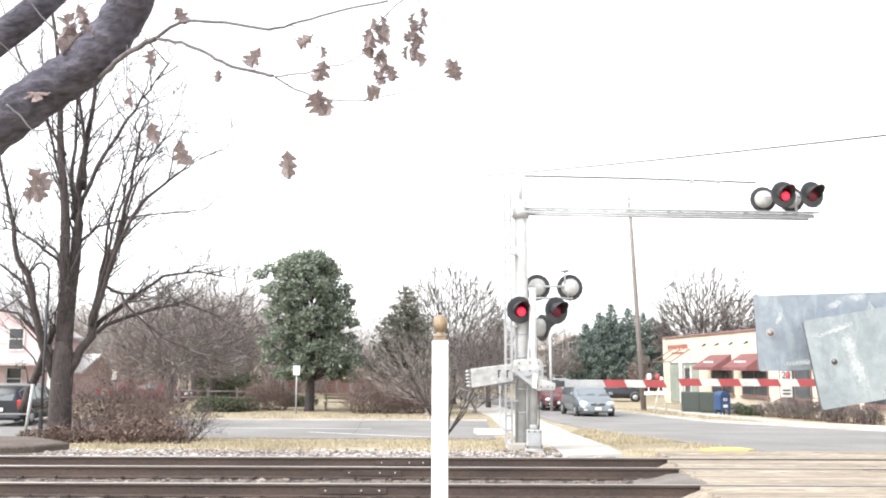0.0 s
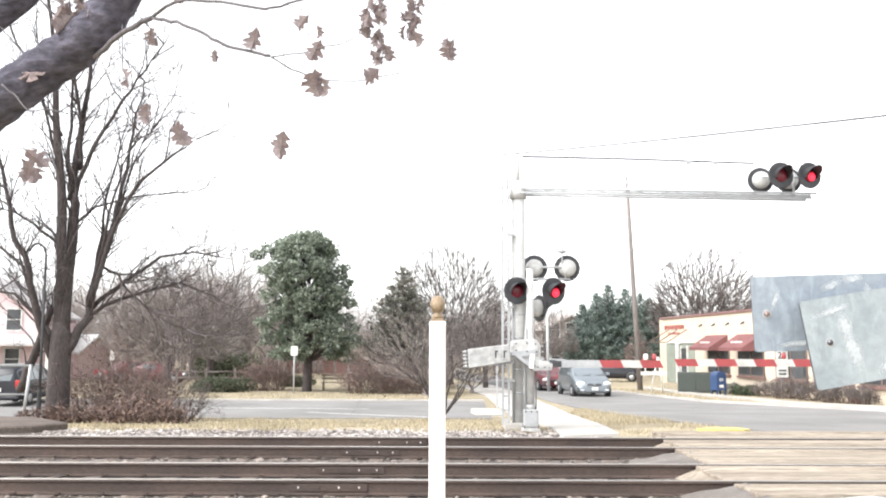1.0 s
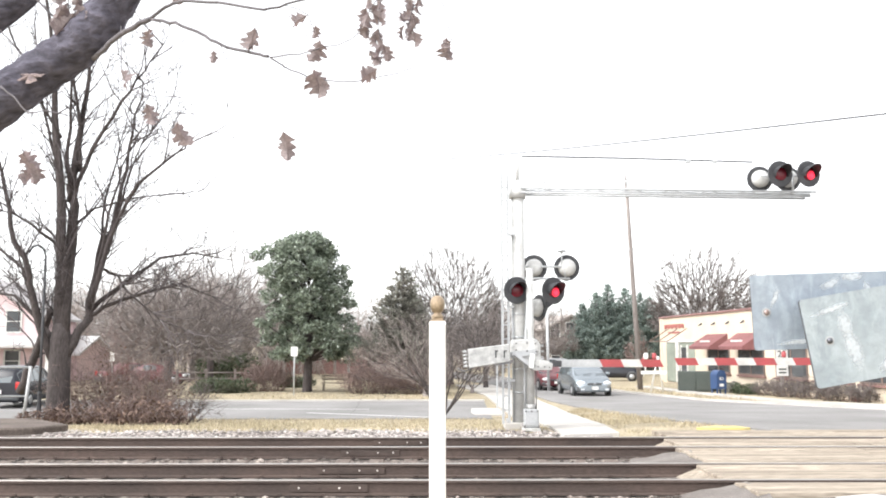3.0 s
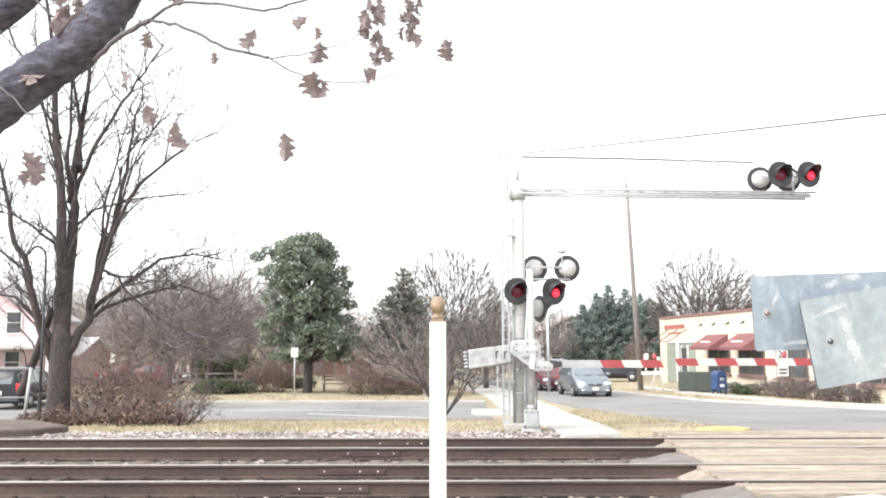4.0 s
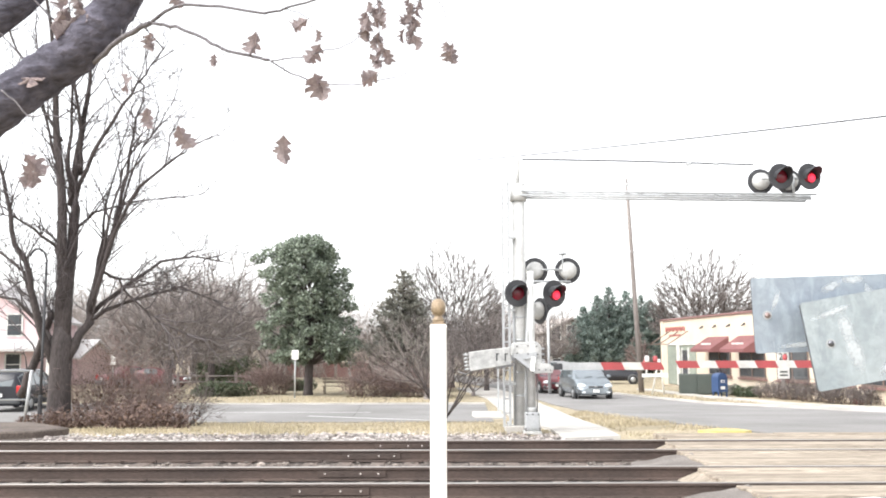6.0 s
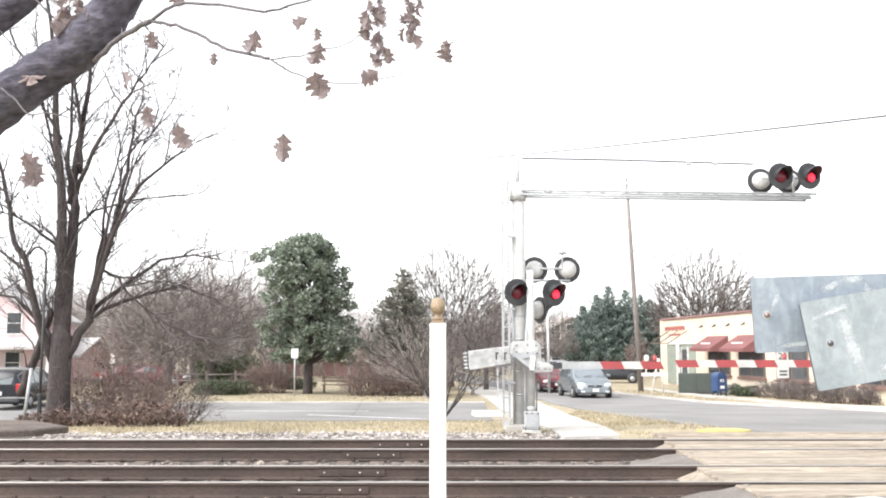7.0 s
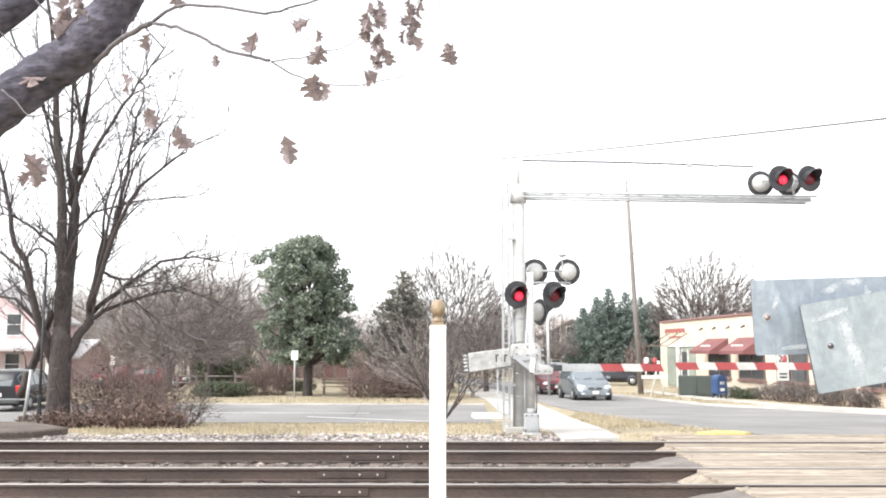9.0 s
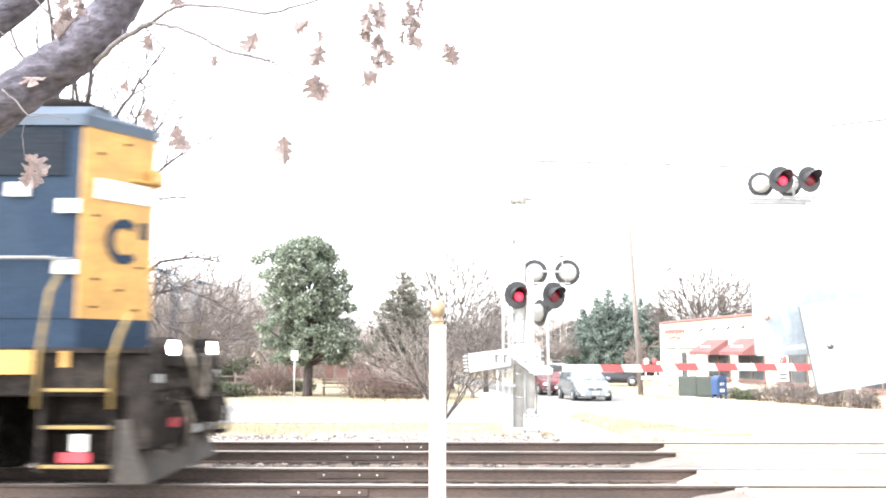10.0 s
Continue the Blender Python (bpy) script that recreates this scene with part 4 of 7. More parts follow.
    for x in (7.6, 9.6, 11.6, 13.6, 15.6, 18.0, 20.4):
        part("wall_lamp", bar((x, -0.002, 3.62), (x, -0.22, 3.50), 0.06, 8, 0.03), BLACK, s, "small wall lamp")


shop()


# ---- street furniture by the shop ----
BLUE = mat("postal_blue", (0.035, 0.072, 0.17), 0.45, second=(0.03, 0.06, 0.14), scale=4, amount=0.15, bump=0.02)
GREEN_BOX = mat("dark_green_metal", (0.055, 0.068, 0.06), 0.65, second=(0.065, 0.076, 0.068), scale=2, amount=0.2)


def post_box(at, turn):
    p = thing("mailbox", "blue collection mailbox with a rounded top on four legs", "mailbox", at, turn)
    arc = [(0.30 * math.cos(a), 1.02 + 0.28 * math.sin(a)) for a in (math.pi * k / 10 for k in range(11))]
    part("body", prism(bmesh.new(), [(-0.30, 0.32), (0.30, 0.32)] + arc, -0.28, 0.28), BLUE, p)
    for x in (-0.25, 0.25):
        for y in (-0.23, 0.23):
            part("leg", boxm(x - 0.03, x + 0.03, y - 0.03, y + 0.03, 0, 0.32), BLUE, p)
    part("emblem", boxm(-0.11, 0.11, -0.292, -0.282, 0.80, 0.93), WHITE, p, "white emblem panel")
    part("emblem_mark", boxm(-0.06, 0.07, -0.298, -0.293, 0.83, 0.90), BLUE, p)
    part("notice", boxm(-0.13, 0.13, -0.290, -0.282, 0.45, 0.6), WHITE, p)
    part("pull_door", boxm(-0.24, 0.24, -0.30, -0.281, 1.03, 1.16, bevel=0.006), BLUE, p)


post_box((14.55, 48.3, -1.0), 18)
g = thing("utility_cabinet", "dark green metal utility cabinet behind the kerb", "cabinet", (14.3, 51.8, -1.0), -10)
part("body", boxm(-0.95, 0.95, -0.4, 0.4, 0, 1.15, bevel=0.03), GREEN_BOX, g)
part("door", boxm(-0.9, -0.02, -0.43, -0.402, 0.1, 1.08, bevel=0.01), GREEN_BOX, g)
part("door", boxm(0.02, 0.9, -0.43, -0.402, 0.1, 1.08, bevel=0.01), GREEN_BOX, g)


def text_bm(words, size, depth):
    c = bpy.data.curves.new("words", "FONT")
    c.body, c.size, c.extrude, c.align_x, c.align_y = words, size, depth, "CENTER", "CENTER"
    ob = bpy.data.objects.new("words", c)
    scene.collection.objects.link(ob)
    bpy.context.view_layer.update()
    me = bpy.data.meshes.new_from_object(ob.evaluated_get(bpy.context.evaluated_depsgraph_get()))
    bm = bmesh.new()
    bm.from_mesh(me)
    bpy.data.objects.remove(ob)
    bmesh.ops.rotate(bm, verts=bm.verts, matrix=Matrix.Rotation(radians(90), 3, "X"))
    return bm


sgn = thing("speed_sign", "white speed limit sign on a dark wooden post", "road sign", (17.0, 45.8, -0.95), 6)
part("post", boxm(-0.07, 0.07, -0.05, 0.05, 0, 2.3), WOOD_POLE, sgn)
board = part("board", boxm(-0.31, 0.31, -0.075, -0.052, 1.02, 2.32, bevel=0.005), WHITE, sgn)
part("digits", text_bm("25", 0.48, 0.004), BLACK, board, at=pose(0, -0.082, 2.10))
part("lettering", boxm(-0.2, 0.2, -0.082, -0.077, 1.32, 1.40), GREEN_BOX, board)
part("lettering", boxm(-0.2, 0.2, -0.082, -0.077, 1.15, 1.23), GREEN_BOX, board)
bar_ = thing("barricade", "white folding road barricade", "barricade", (11.9, 51.0, -1.0), 8)
for x, lean in ((-0.05, -0.5), (0.25, 0.35)):
    part("leg", tube(bmesh.new(), [(x + lean * 0.5, 0.1, 0), (x - lean * 0.3, 0, 2.0)], 0.045, 6), WHITE, bar_)
part("rail", boxm(-0.9, 0.6, -0.06, -0.02, 1.0, 1.2), WHITE, bar_)
part("warning_lamp", turned(bmesh.new(), [(0.12, 1.55), (0.2, 1.62), (0.2, 1.85), (0.1, 1.95)], 12, at=(-0.62, 0, 0)), RED, bar_, "red and white warning lamp")
part("lamp_post", bar((-0.62, 0, 1.1), (-0.62, 0, 1.56), 0.04, 6), WHITE, bar_)


# ---- vehicles ----
PAINT_DARK = mat("blue_grey_car_paint", (0.36, 0.40, 0.43), 0.24, second=(0.33, 0.37, 0.40), scale=2, amount=0.06, bump=0, metal=0.75, spec=0.6)
PAINT_RED = mat("dark_red_car_paint", (0.13, 0.034, 0.040), 0.3, second=(0.105, 0.028, 0.033), scale=2, amount=0.08, bump=0)
PAINT_BLACK = mat("black_car_paint", (0.02, 0.022, 0.03), 0.25, second=(0.02, 0.02, 0.025), scale=2, amount=0.08, bump=0)
PAINT_SILVER = mat("silver_car_paint", (0.5, 0.51, 0.53), 0.3, metal=0.3, second=(0.45, 0.46, 0.48), scale=2, amount=0.08, bump=0)
CAR_GLASS = mat("car_glass", (0.10, 0.12, 0.13), 0.04, second=(0.08, 0.095, 0.10), scale=1, amount=0.2, bump=0, spec=1.0)
TYRE = mat("tyre_rubber", (0.025, 0.025, 0.025), 0.9, second=(0.04, 0.04, 0.04), amount=0.3)
RIM = mat("alloy_rim", (0.45, 0.46, 0.47), 0.35, metal=0.6, amount=0.1, bump=0)
HEADLIGHT = mat("headlight_glass", (0.75, 0.78, 0.8), 0.1, second=(0.6, 0.63, 0.66), scale=8, amount=0.2, bump=0)
TAIL = mat("tail_light", (0.55, 0.03, 0.03), 0.2, amount=0.1, bump=0)
PLASTIC = mat("dark_bumper", (0.085, 0.09, 0.095), 0.6, amount=0.15, bump=0)


def car(name, label, at, turn, paint, length, width, height, hood, van=False, group=""):
    """Faces -y. Rounded cross-sections from nose to tail, with glass, lamps and trim laid on them."""
    c = thing(name, label, "van" if van else "car", at, turn, group)
    h, l, w = height, length / 2, width / 2
    belt = hood if van else hood + 0.03
    # distance along the car (-1 to 1), half width, underside, shoulder, top, half width of the top
    if van:
        rows = [(-1.0, 0.66, 0.36, hood * 0.56, hood * 0.62, 0.56), (-0.975, 0.83, 0.28, hood * 0.68, hood * 0.76, 0.70), (-0.85, 0.96, 0.25, hood * 0.83, hood * 0.93, 0.84),
                (-0.61, 1.0, 0.25, hood * 0.93, hood * 1.05, 0.88), (-0.24, 1.0, 0.25, belt, h * 0.955, 0.73), (-0.08, 1.0, 0.25, belt, h * 0.99, 0.74), (0.38, 1.0, 0.25, belt, h, 0.75),
                (0.78, 0.99, 0.25, belt, h * 0.98, 0.74), (0.95, 0.96, 0.25, belt * 0.98, h * 0.86, 0.70), (1.0, 0.88, 0.36, belt * 0.88, belt, 0.66)]
    else:
        rows = [(-1.0, 0.66, 0.34, hood * 0.58, hood * 0.64, 0.58), (-0.97, 0.85, 0.27, hood * 0.70, hood * 0.78, 0.72), (-0.82, 0.97, 0.24, hood * 0.85, hood * 0.94, 0.84),
                (-0.46, 1.0, 0.24, hood * 0.95, hood * 1.04, 0.88), (-0.10, 1.0, 0.24, belt, h * 0.96, 0.70), (0.06, 1.0, 0.24, belt, h, 0.71), (0.30, 1.0, 0.24, belt, h * 0.98, 0.71),
                (0.66, 0.99, 0.24, belt * 0.98, belt * 1.07, 0.82), (0.94, 0.94, 0.27, belt * 0.88, belt * 0.98, 0.78), (1.0, 0.84, 0.36, belt * 0.72, belt * 0.8, 0.66)]

    def section(k, a, low, sh, top, tw):
        half = [(0.0, low), (a * 0.86, low), (a * 0.985, low + 0.10), (a, low + 0.45 * (sh - low)), (a * 0.965, sh), (a * (tw * 0.88 + 0.12 * 0.95), sh + 0.86 * (top - sh)), (a * tw * 0.86, top - 0.012), (0.0, top)]
        right = [Vector((x * w, k * l, z)) for x, z in half]
        return right + [Vector((-p.x, p.y, p.z)) for p in right[-2:0:-1]]
    rings = [section(*r) for r in rows]
    bm = bmesh.new()
    vs = [[bm.verts.new(p) for p in ring] for ring in rings]
    n = len(vs[0])
    for a, b in zip(vs, vs[1:]):
        for k in range(n):
            bm.faces.new((a[k], a[(k + 1) % n], b[(k + 1) % n], b[k])).smooth = True
    bm.faces.new(vs[0][::-1])
    bm.faces.new(vs[-1])
    bmesh.ops.recalc_face_normals(bm, faces=bm.faces)
    part("body", bm, paint, c)

    def pane(name_, quad, inset):
        mid = sum(quad, Vector()) / 4
        q = [p.lerp(mid, inset) for p in quad]
        out = (q[1] - q[0]).cross(q[3] - q[0]).normalized()
        if out.dot(mid - Vector((0, mid.y, 0.6))) < 0:
            out = -out
        b = bmesh.new()
        lo, hi = [b.verts.new(p - out * 0.004) for p in q], [b.verts.new(p + out * 0.010) for p in q]
        b.faces.new(lo[::-1])
        b.faces.new(hi)
        for k in range(4):
            b.faces.new((lo[k], lo[(k + 1) % 4], hi[(k + 1) % 4], hi[k]))
        bmesh.ops.recalc_face_normals(b, faces=b.faces)
        part(name_, b, CAR_GLASS, c)
    front, last = (3, 8) if van else (3, 6)
    pane("windscreen", [rings[front][9], rings[front][5], rings[front + 1][5], rings[front + 1][9]], 0.07)
    pane("rear_window", [rings[last][5], rings[last][9], rings[last + 1][9], rings[last + 1][5]], 0.14)
    for k in range(4, last):
        pane("side_window", [rings[k][4], rings[k + 1][4], rings[k + 1][5], rings[k][5]], 0.09)
        pane("side_window", [rings[k][10], rings[k + 1][10], rings[k + 1][9], rings[k][9]], 0.09)
    for side in (-1, 1):
        for y in (-l * 0.64, l * 0.62):
            part("wheel_arch", turned(bmesh.new(), [(0.05, -0.012), (0.375, -0.012), (0.39, 0.0), (0.05, 0.0)], 20, axis="y"), PLASTIC, c, at=pose(side * (w + 0.006), y, 0.35, 0, 0, side * 90))
            tw = part("wheel", turned(bmesh.new(), [(0.2, -0.1), (0.31, -0.1), (0.33, -0.06), (0.33, 0.06), (0.31, 0.1), (0.2, 0.1)], 18, axis="y"), TYRE, c, at=pose(side * (w - 0.06), y, 0.33, 0, 0, 90))
            part("rim", turned(bmesh.new(), [(0.06, -0.104), (0.19, -0.108), (0.2, -0.03), (0.2, 0.03), (0.19, 0.108), (0.06, 0.104)], 14, axis="y"), RIM, tw)
        lamp = bmesh.new()
        bmesh.ops.create_icosphere(lamp, subdivisions=2, radius=1)
        bmesh.ops.scale(lamp, vec=(0.23, 0.13, 0.105), verts=lamp.verts)
        part("headlight", lamp, HEADLIGHT, c, "clear rounded headlight", at=pose(side * (w - 0.27), -l + 0.11, hood * 0.70, 0, 0, side * 22))
        part("tail_light", boxm(-0.10, 0.10, -0.05, 0.04, -0.16, 0.16, bevel=0.03), TAIL, c, at=pose(side * (w - 0.15), l - 0.03, hood * 0.88))
        part("mirror", boxm(-0.10, 0.10, -0.05, 0.06, -0.07, 0.08, bevel=0.03), paint, c, at=pose(side * (w + 0.06), (rows[front][0] + 0.13) * l, hood + 0.14))
        part("fog_lamp", boxm(-0.09, 0.09, -0.02, 0.03, -0.035, 0.035, bevel=0.012), HEADLIGHT, c, at=pose(side * (w - 0.32), -l - 0.035, 0.40))
    part("grille", boxm(-0.36, 0.36, -l - 0.02, -l + 0.10, hood * 0.60, hood * 0.71, bevel=0.02), PLASTIC, c)
    part("bonnet_badge", boxm(-0.07, 0.07, -l - 0.03, -l - 0.005, hood * 0.64, hood * 0.69, bevel=0.008), RIM, c)
    bump = boxm(-w * 0.93, w * 0.93, -l - 0.06, -l + 0.22, 0.30, hood * 0.55, bevel=0.06)
    for v in bump.verts:
        v.co.y += 0.16 * (abs(v.co.x) / w) ** 3
    part("bumper", bump, PLASTIC, c, "dark plastic bumper")
    part("rear_bumper", boxm(-w * 0.9, w * 0.9, l - 0.12, l + 0.06, 0.33, 0.56, bevel=0.05), PLASTIC, c)
    part("number_plate", boxm(-0.16, 0.16, -l - 0.082, -l - 0.061, 0.40, 0.55), WHITE, c)
    part("number_plate", boxm(-0.16, 0.16, l + 0.062, l + 0.08, 0.62, 0.77), WHITE, c)
    for x in (-0.35, 0.3):
        part("wiper", bar((x, (rows[front][0] + 0.02) * l, hood * 1.05 + 0.04), (x + 0.45, (rows[front][0] + 0.05) * l, hood * 1.05 + 0.10), 0.012, 5), PLASTIC, c)
    return c


car("minivan", "blue-grey minivan waiting at the crossing", (7.3, 47.6, -0.97), 5, PAINT_DARK, 4.7, 1.88, 1.66, 1.02, van=True)
car("red_car", "dark red car waiting behind the minivan", (6.2, 54.6, -0.97), 8, PAINT_RED, 4.5, 1.75, 1.45, 0.92)
car("parked_suv", "black estate car parked beside the fence", (-18.45, 40.0, -0.97), 182, PAINT_BLACK, 4.6, 1.85, 1.75, 1.05, van=True)
car("parked_car", "dark red car parked by the park", (-19.6, 62, -1.0), 95, PAINT_RED, 4.4, 1.75, 1.42, 0.9, group="parked cars")
car("parked_car", "red car parked behind the bush", (-21.2, 62, -1.0), 140, PAINT_RED, 4.4, 1.8, 1.5, 0.9, group="parked cars")
car("parked_car", "dark car parked near the shop", (12.6, 68, -1.0), 80, PAINT_BLACK, 4.4, 1.75, 1.5, 0.95, group="parked cars")
car("parked_car", "silver car parked near the shop", (9.6, 75, -1.0), 80, PAINT_SILVER, 4.5, 1.8, 1.6, 0.95, van=True, group="parked cars")


# ---- park furniture and houses ----
def board_sign(at, w, h, z, label, turn=0):
    s = thing("park_sign", label, "sign", at, turn)
    part("post", bar((0, 0, 0), (0, 0, z), 0.04, 8), GALV, s)
    part("board", boxm(-w / 2, w / 2, -0.06, -0.04, z - h, z, bevel=0.004), WHITE, s)


board_sign((-7.95, 48.6, -1.0), 0.36, 0.5, 2.55, "small white sign on a thin grey post by the street")
board_sign((-21.8, 60.0, -1.0), 0.34, 0.6, 2.2, "small white sign among the bushes")
board_sign((-5.55, 53.5, -1.0), 0.16, 0.9, 1.9, "narrow white post sign in the park")
b = thing("bench", "weathered wooden park bench on the grass", "bench", (-6.2, 53, -1.0), 0)
for y, z in ((-0.2, 0.45), (0.0, 0.45), (0.2, 0.45)):
    part("slat", boxm(-0.9, 0.9, y - 0.08, y + 0.08, z, z + 0.04), PLANK, b)
for z in (0.62, 0.8):
    part("back_slat", boxm(-0.9, 0.9, 0.28, 0.32, z, z + 0.12), PLANK, b)
for x in (-0.75, 0.75):
    part("leg", boxm(x - 0.04, x + 0.04, -0.25, 0.27, 0, 0.45), PLANK, b)
    part("back_post", boxm(x - 0.04, x + 0.04, 0.24, 0.28, 0.4, 0.95), PLANK, b)


def rail_fence():
    f = thing("rail_fence", "split-rail wooden fence along the park", "fence", (-17.5, 60, -1.0))
    for k in range(5):
        x = k * 1.9
        part("post", boxm(x - 0.07, x + 0.07, -0.07, 0.07, 0, 1.1), WOOD_POLE, f)
        if k < 4:
            for z in (0.45, 0.85):
                part("rail", tube(bmesh.new(), [(x, 0, z), (x + 1.9, 0, z + random.uniform(-0.04, 0.04))], 0.055, 6), WOOD_POLE, f)


rail_fence()


def mesh_fence():
    f = thing("wire_fence", "grey metal tube fence beside the tree", "fence", (-11.1, 24.2, -0.45))
    part("post", bar((0, 0, 0), (0.15, 0, 1.5), 0.045, 8), GALV, f)
    part("top_rail", bar((0.15, 0, 1.48), (-6, 0, 1.45), 0.03, 8), GALV, f)
    part("mid_rail", bar((0.05, 0, 0.72), (-6, 0, 0.70), 0.022, 8), GALV, f)
    part("foot", boxm(-0.12, 0.12, -0.1, 0.1, -0.1, 0.1, bevel=0.02), CONCRETE, f)
    part("post", bar((-3, 0, 0), (-3, 0, 1.47), 0.045, 8), GALV, f)
    part("post", bar((-6, 0, 0), (-6, 0, 1.45), 0.045, 8), GALV, f)


mesh_fence()
hook = thing("lamp_post", "slim black iron lamp post with a curved hook top", "lamp post", (-10.80, 24.45, -0.6))
part("pole", bar((0, 0, 0), (0, 0, 4.55), 0.042, 10, 0.032), BLACK, hook)
part("base", turned(bmesh.new(), [(0.12, 0.0), (0.12, 0.08), (0.07, 0.2), (0.05, 0.9), (0.06, 0.94), (0.045, 0.98)], 14), BLACK, hook)
part("crook", tube(bmesh.new(), [(-0.24 + 0.24 * math.cos(a), 0, 4.55 + 0.36 * math.sin(a)) for a in (math.pi * k / 14 for k in range(13))], 0.028, 8), BLACK, hook)
PINK = mat("pink_siding", (0.70, 0.55, 0.56), 0.85, second=(0.62, 0.47, 0.48), scale=1, fine=20, amount=0.1)
ROOF = mat("grey_shingle", (0.50, 0.48, 0.48), 0.9, second=(0.40, 0.38, 0.38), scale=2, amount=0.3)
ROOF_PALE = mat("pale_metal_roof", (0.66, 0.65, 0.65), 0.6, second=(0.56, 0.55, 0.55), scale=2, amount=0.15)
TAUPE = mat("taupe_siding", (0.34, 0.305, 0.28), 0.9, second=(0.27, 0.24, 0.22), scale=1, amount=0.2)


def house(name, label, at, turn, w, d, h, rise, wall, roof, porch=False):
    s = thing(name, label, "house", at, turn)
    part("wall", boxm(-w / 2, w / 2, 0, d, 0, h), wall, s)
    part("gable", prism(bmesh.new(), [(-w / 2, h), (w / 2, h), (0, h + rise)], 0.0, d), wall, s)
    bm = bmesh.new()
    k = 0.35
    prism(bm, [(-w / 2 - k, h - 0.12), (0, h + rise + 0.06), (w / 2 + k, h - 0.12), (w / 2 + k, h + 0.06), (0, h + rise + 0.26), (-w / 2 - k, h + 0.06)], -0.4, d + 0.4)
    part("roof", bm, roof, s)
    for z in (0.9, 3.6) if h > 4 else (0.9,):
        for x in (-w * 0.3, 0.0, w * 0.3):
            win = part("window", boxm(x - 0.45, x + 0.45, -0.04, -0.002, z, z + 1.4), GLASS_DARK, s)
            for a, b, c, e in ((x - 0.55, x + 0.55, z - 0.1, z), (x - 0.55, x + 0.55, z + 1.4, z + 1.5), (x - 0.55, x - 0.45, z, z + 1.4), (x + 0.45, x + 0.55, z, z + 1.4), (x - 0.45, x + 0.45, z + 0.68, z + 0.73)):
                part("frame", boxm(a, b, -0.08, -0.042, c, e), FRAME_WHITE, win)
    if porch:
        part("porch_roof", prism(bmesh.new(), [(-2.4, 2.5), (-2.4, 2.68), (0, 3.3), (0, 2.5)], -w / 2 - 0.2, w / 2 + 1.6, "yz"), roof, s)
        for x in (-w / 2, -w / 6, w / 6, w / 2 + 1.3):
            part("porch_post", boxm(x - 0.1, x + 0.1, -2.3, -2.1, 0, 2.5), FRAME_WHITE, s)
        part("porch_floor", boxm(-w / 2 - 0.2, w / 2 + 1.6, -2.4, -0.002, 0, 0.3), CONCRETE, s)


house("pink_house", "pale pink two-storey house with a white porch", (-31.9, 62, -1.0), 8, 8, 10, 4.6, 2.6, PINK, ROOF, porch=True)
house("low_house", "low house with a pale roof behind the bushes", (-32.3, 72, -1.0), -98, 5, 5.0, 2.0, 1.15, PINK, ROOF_PALE)
house("brown_house", "brown two-storey house behind the trees", (13.3, 95, -1.0), 12, 5.6, 8, 4.3, 1.3, TAUPE, TAUPE)
bw = thing("brick_wall", "long low red brick wall behind the park", "wall", (-11.0, 85, -1.0))
part("wall", boxm(-5.2, 4.2, 0, 0.35, -0.1, 1.22), BRICK_RED, bw)
part("coping", boxm(-5.28, 4.28, -0.06, 0.41, 1.22, 1.32, bevel=0.01), BRICK_RED, bw, "brick coping course")
for x in (-5.2, -0.5, 4.2):
    part("pier", boxm(x - 0.28, x + 0.28, -0.10, 0.45, -0.1, 1.45, bevel=0.02), BRICK_RED, bw)



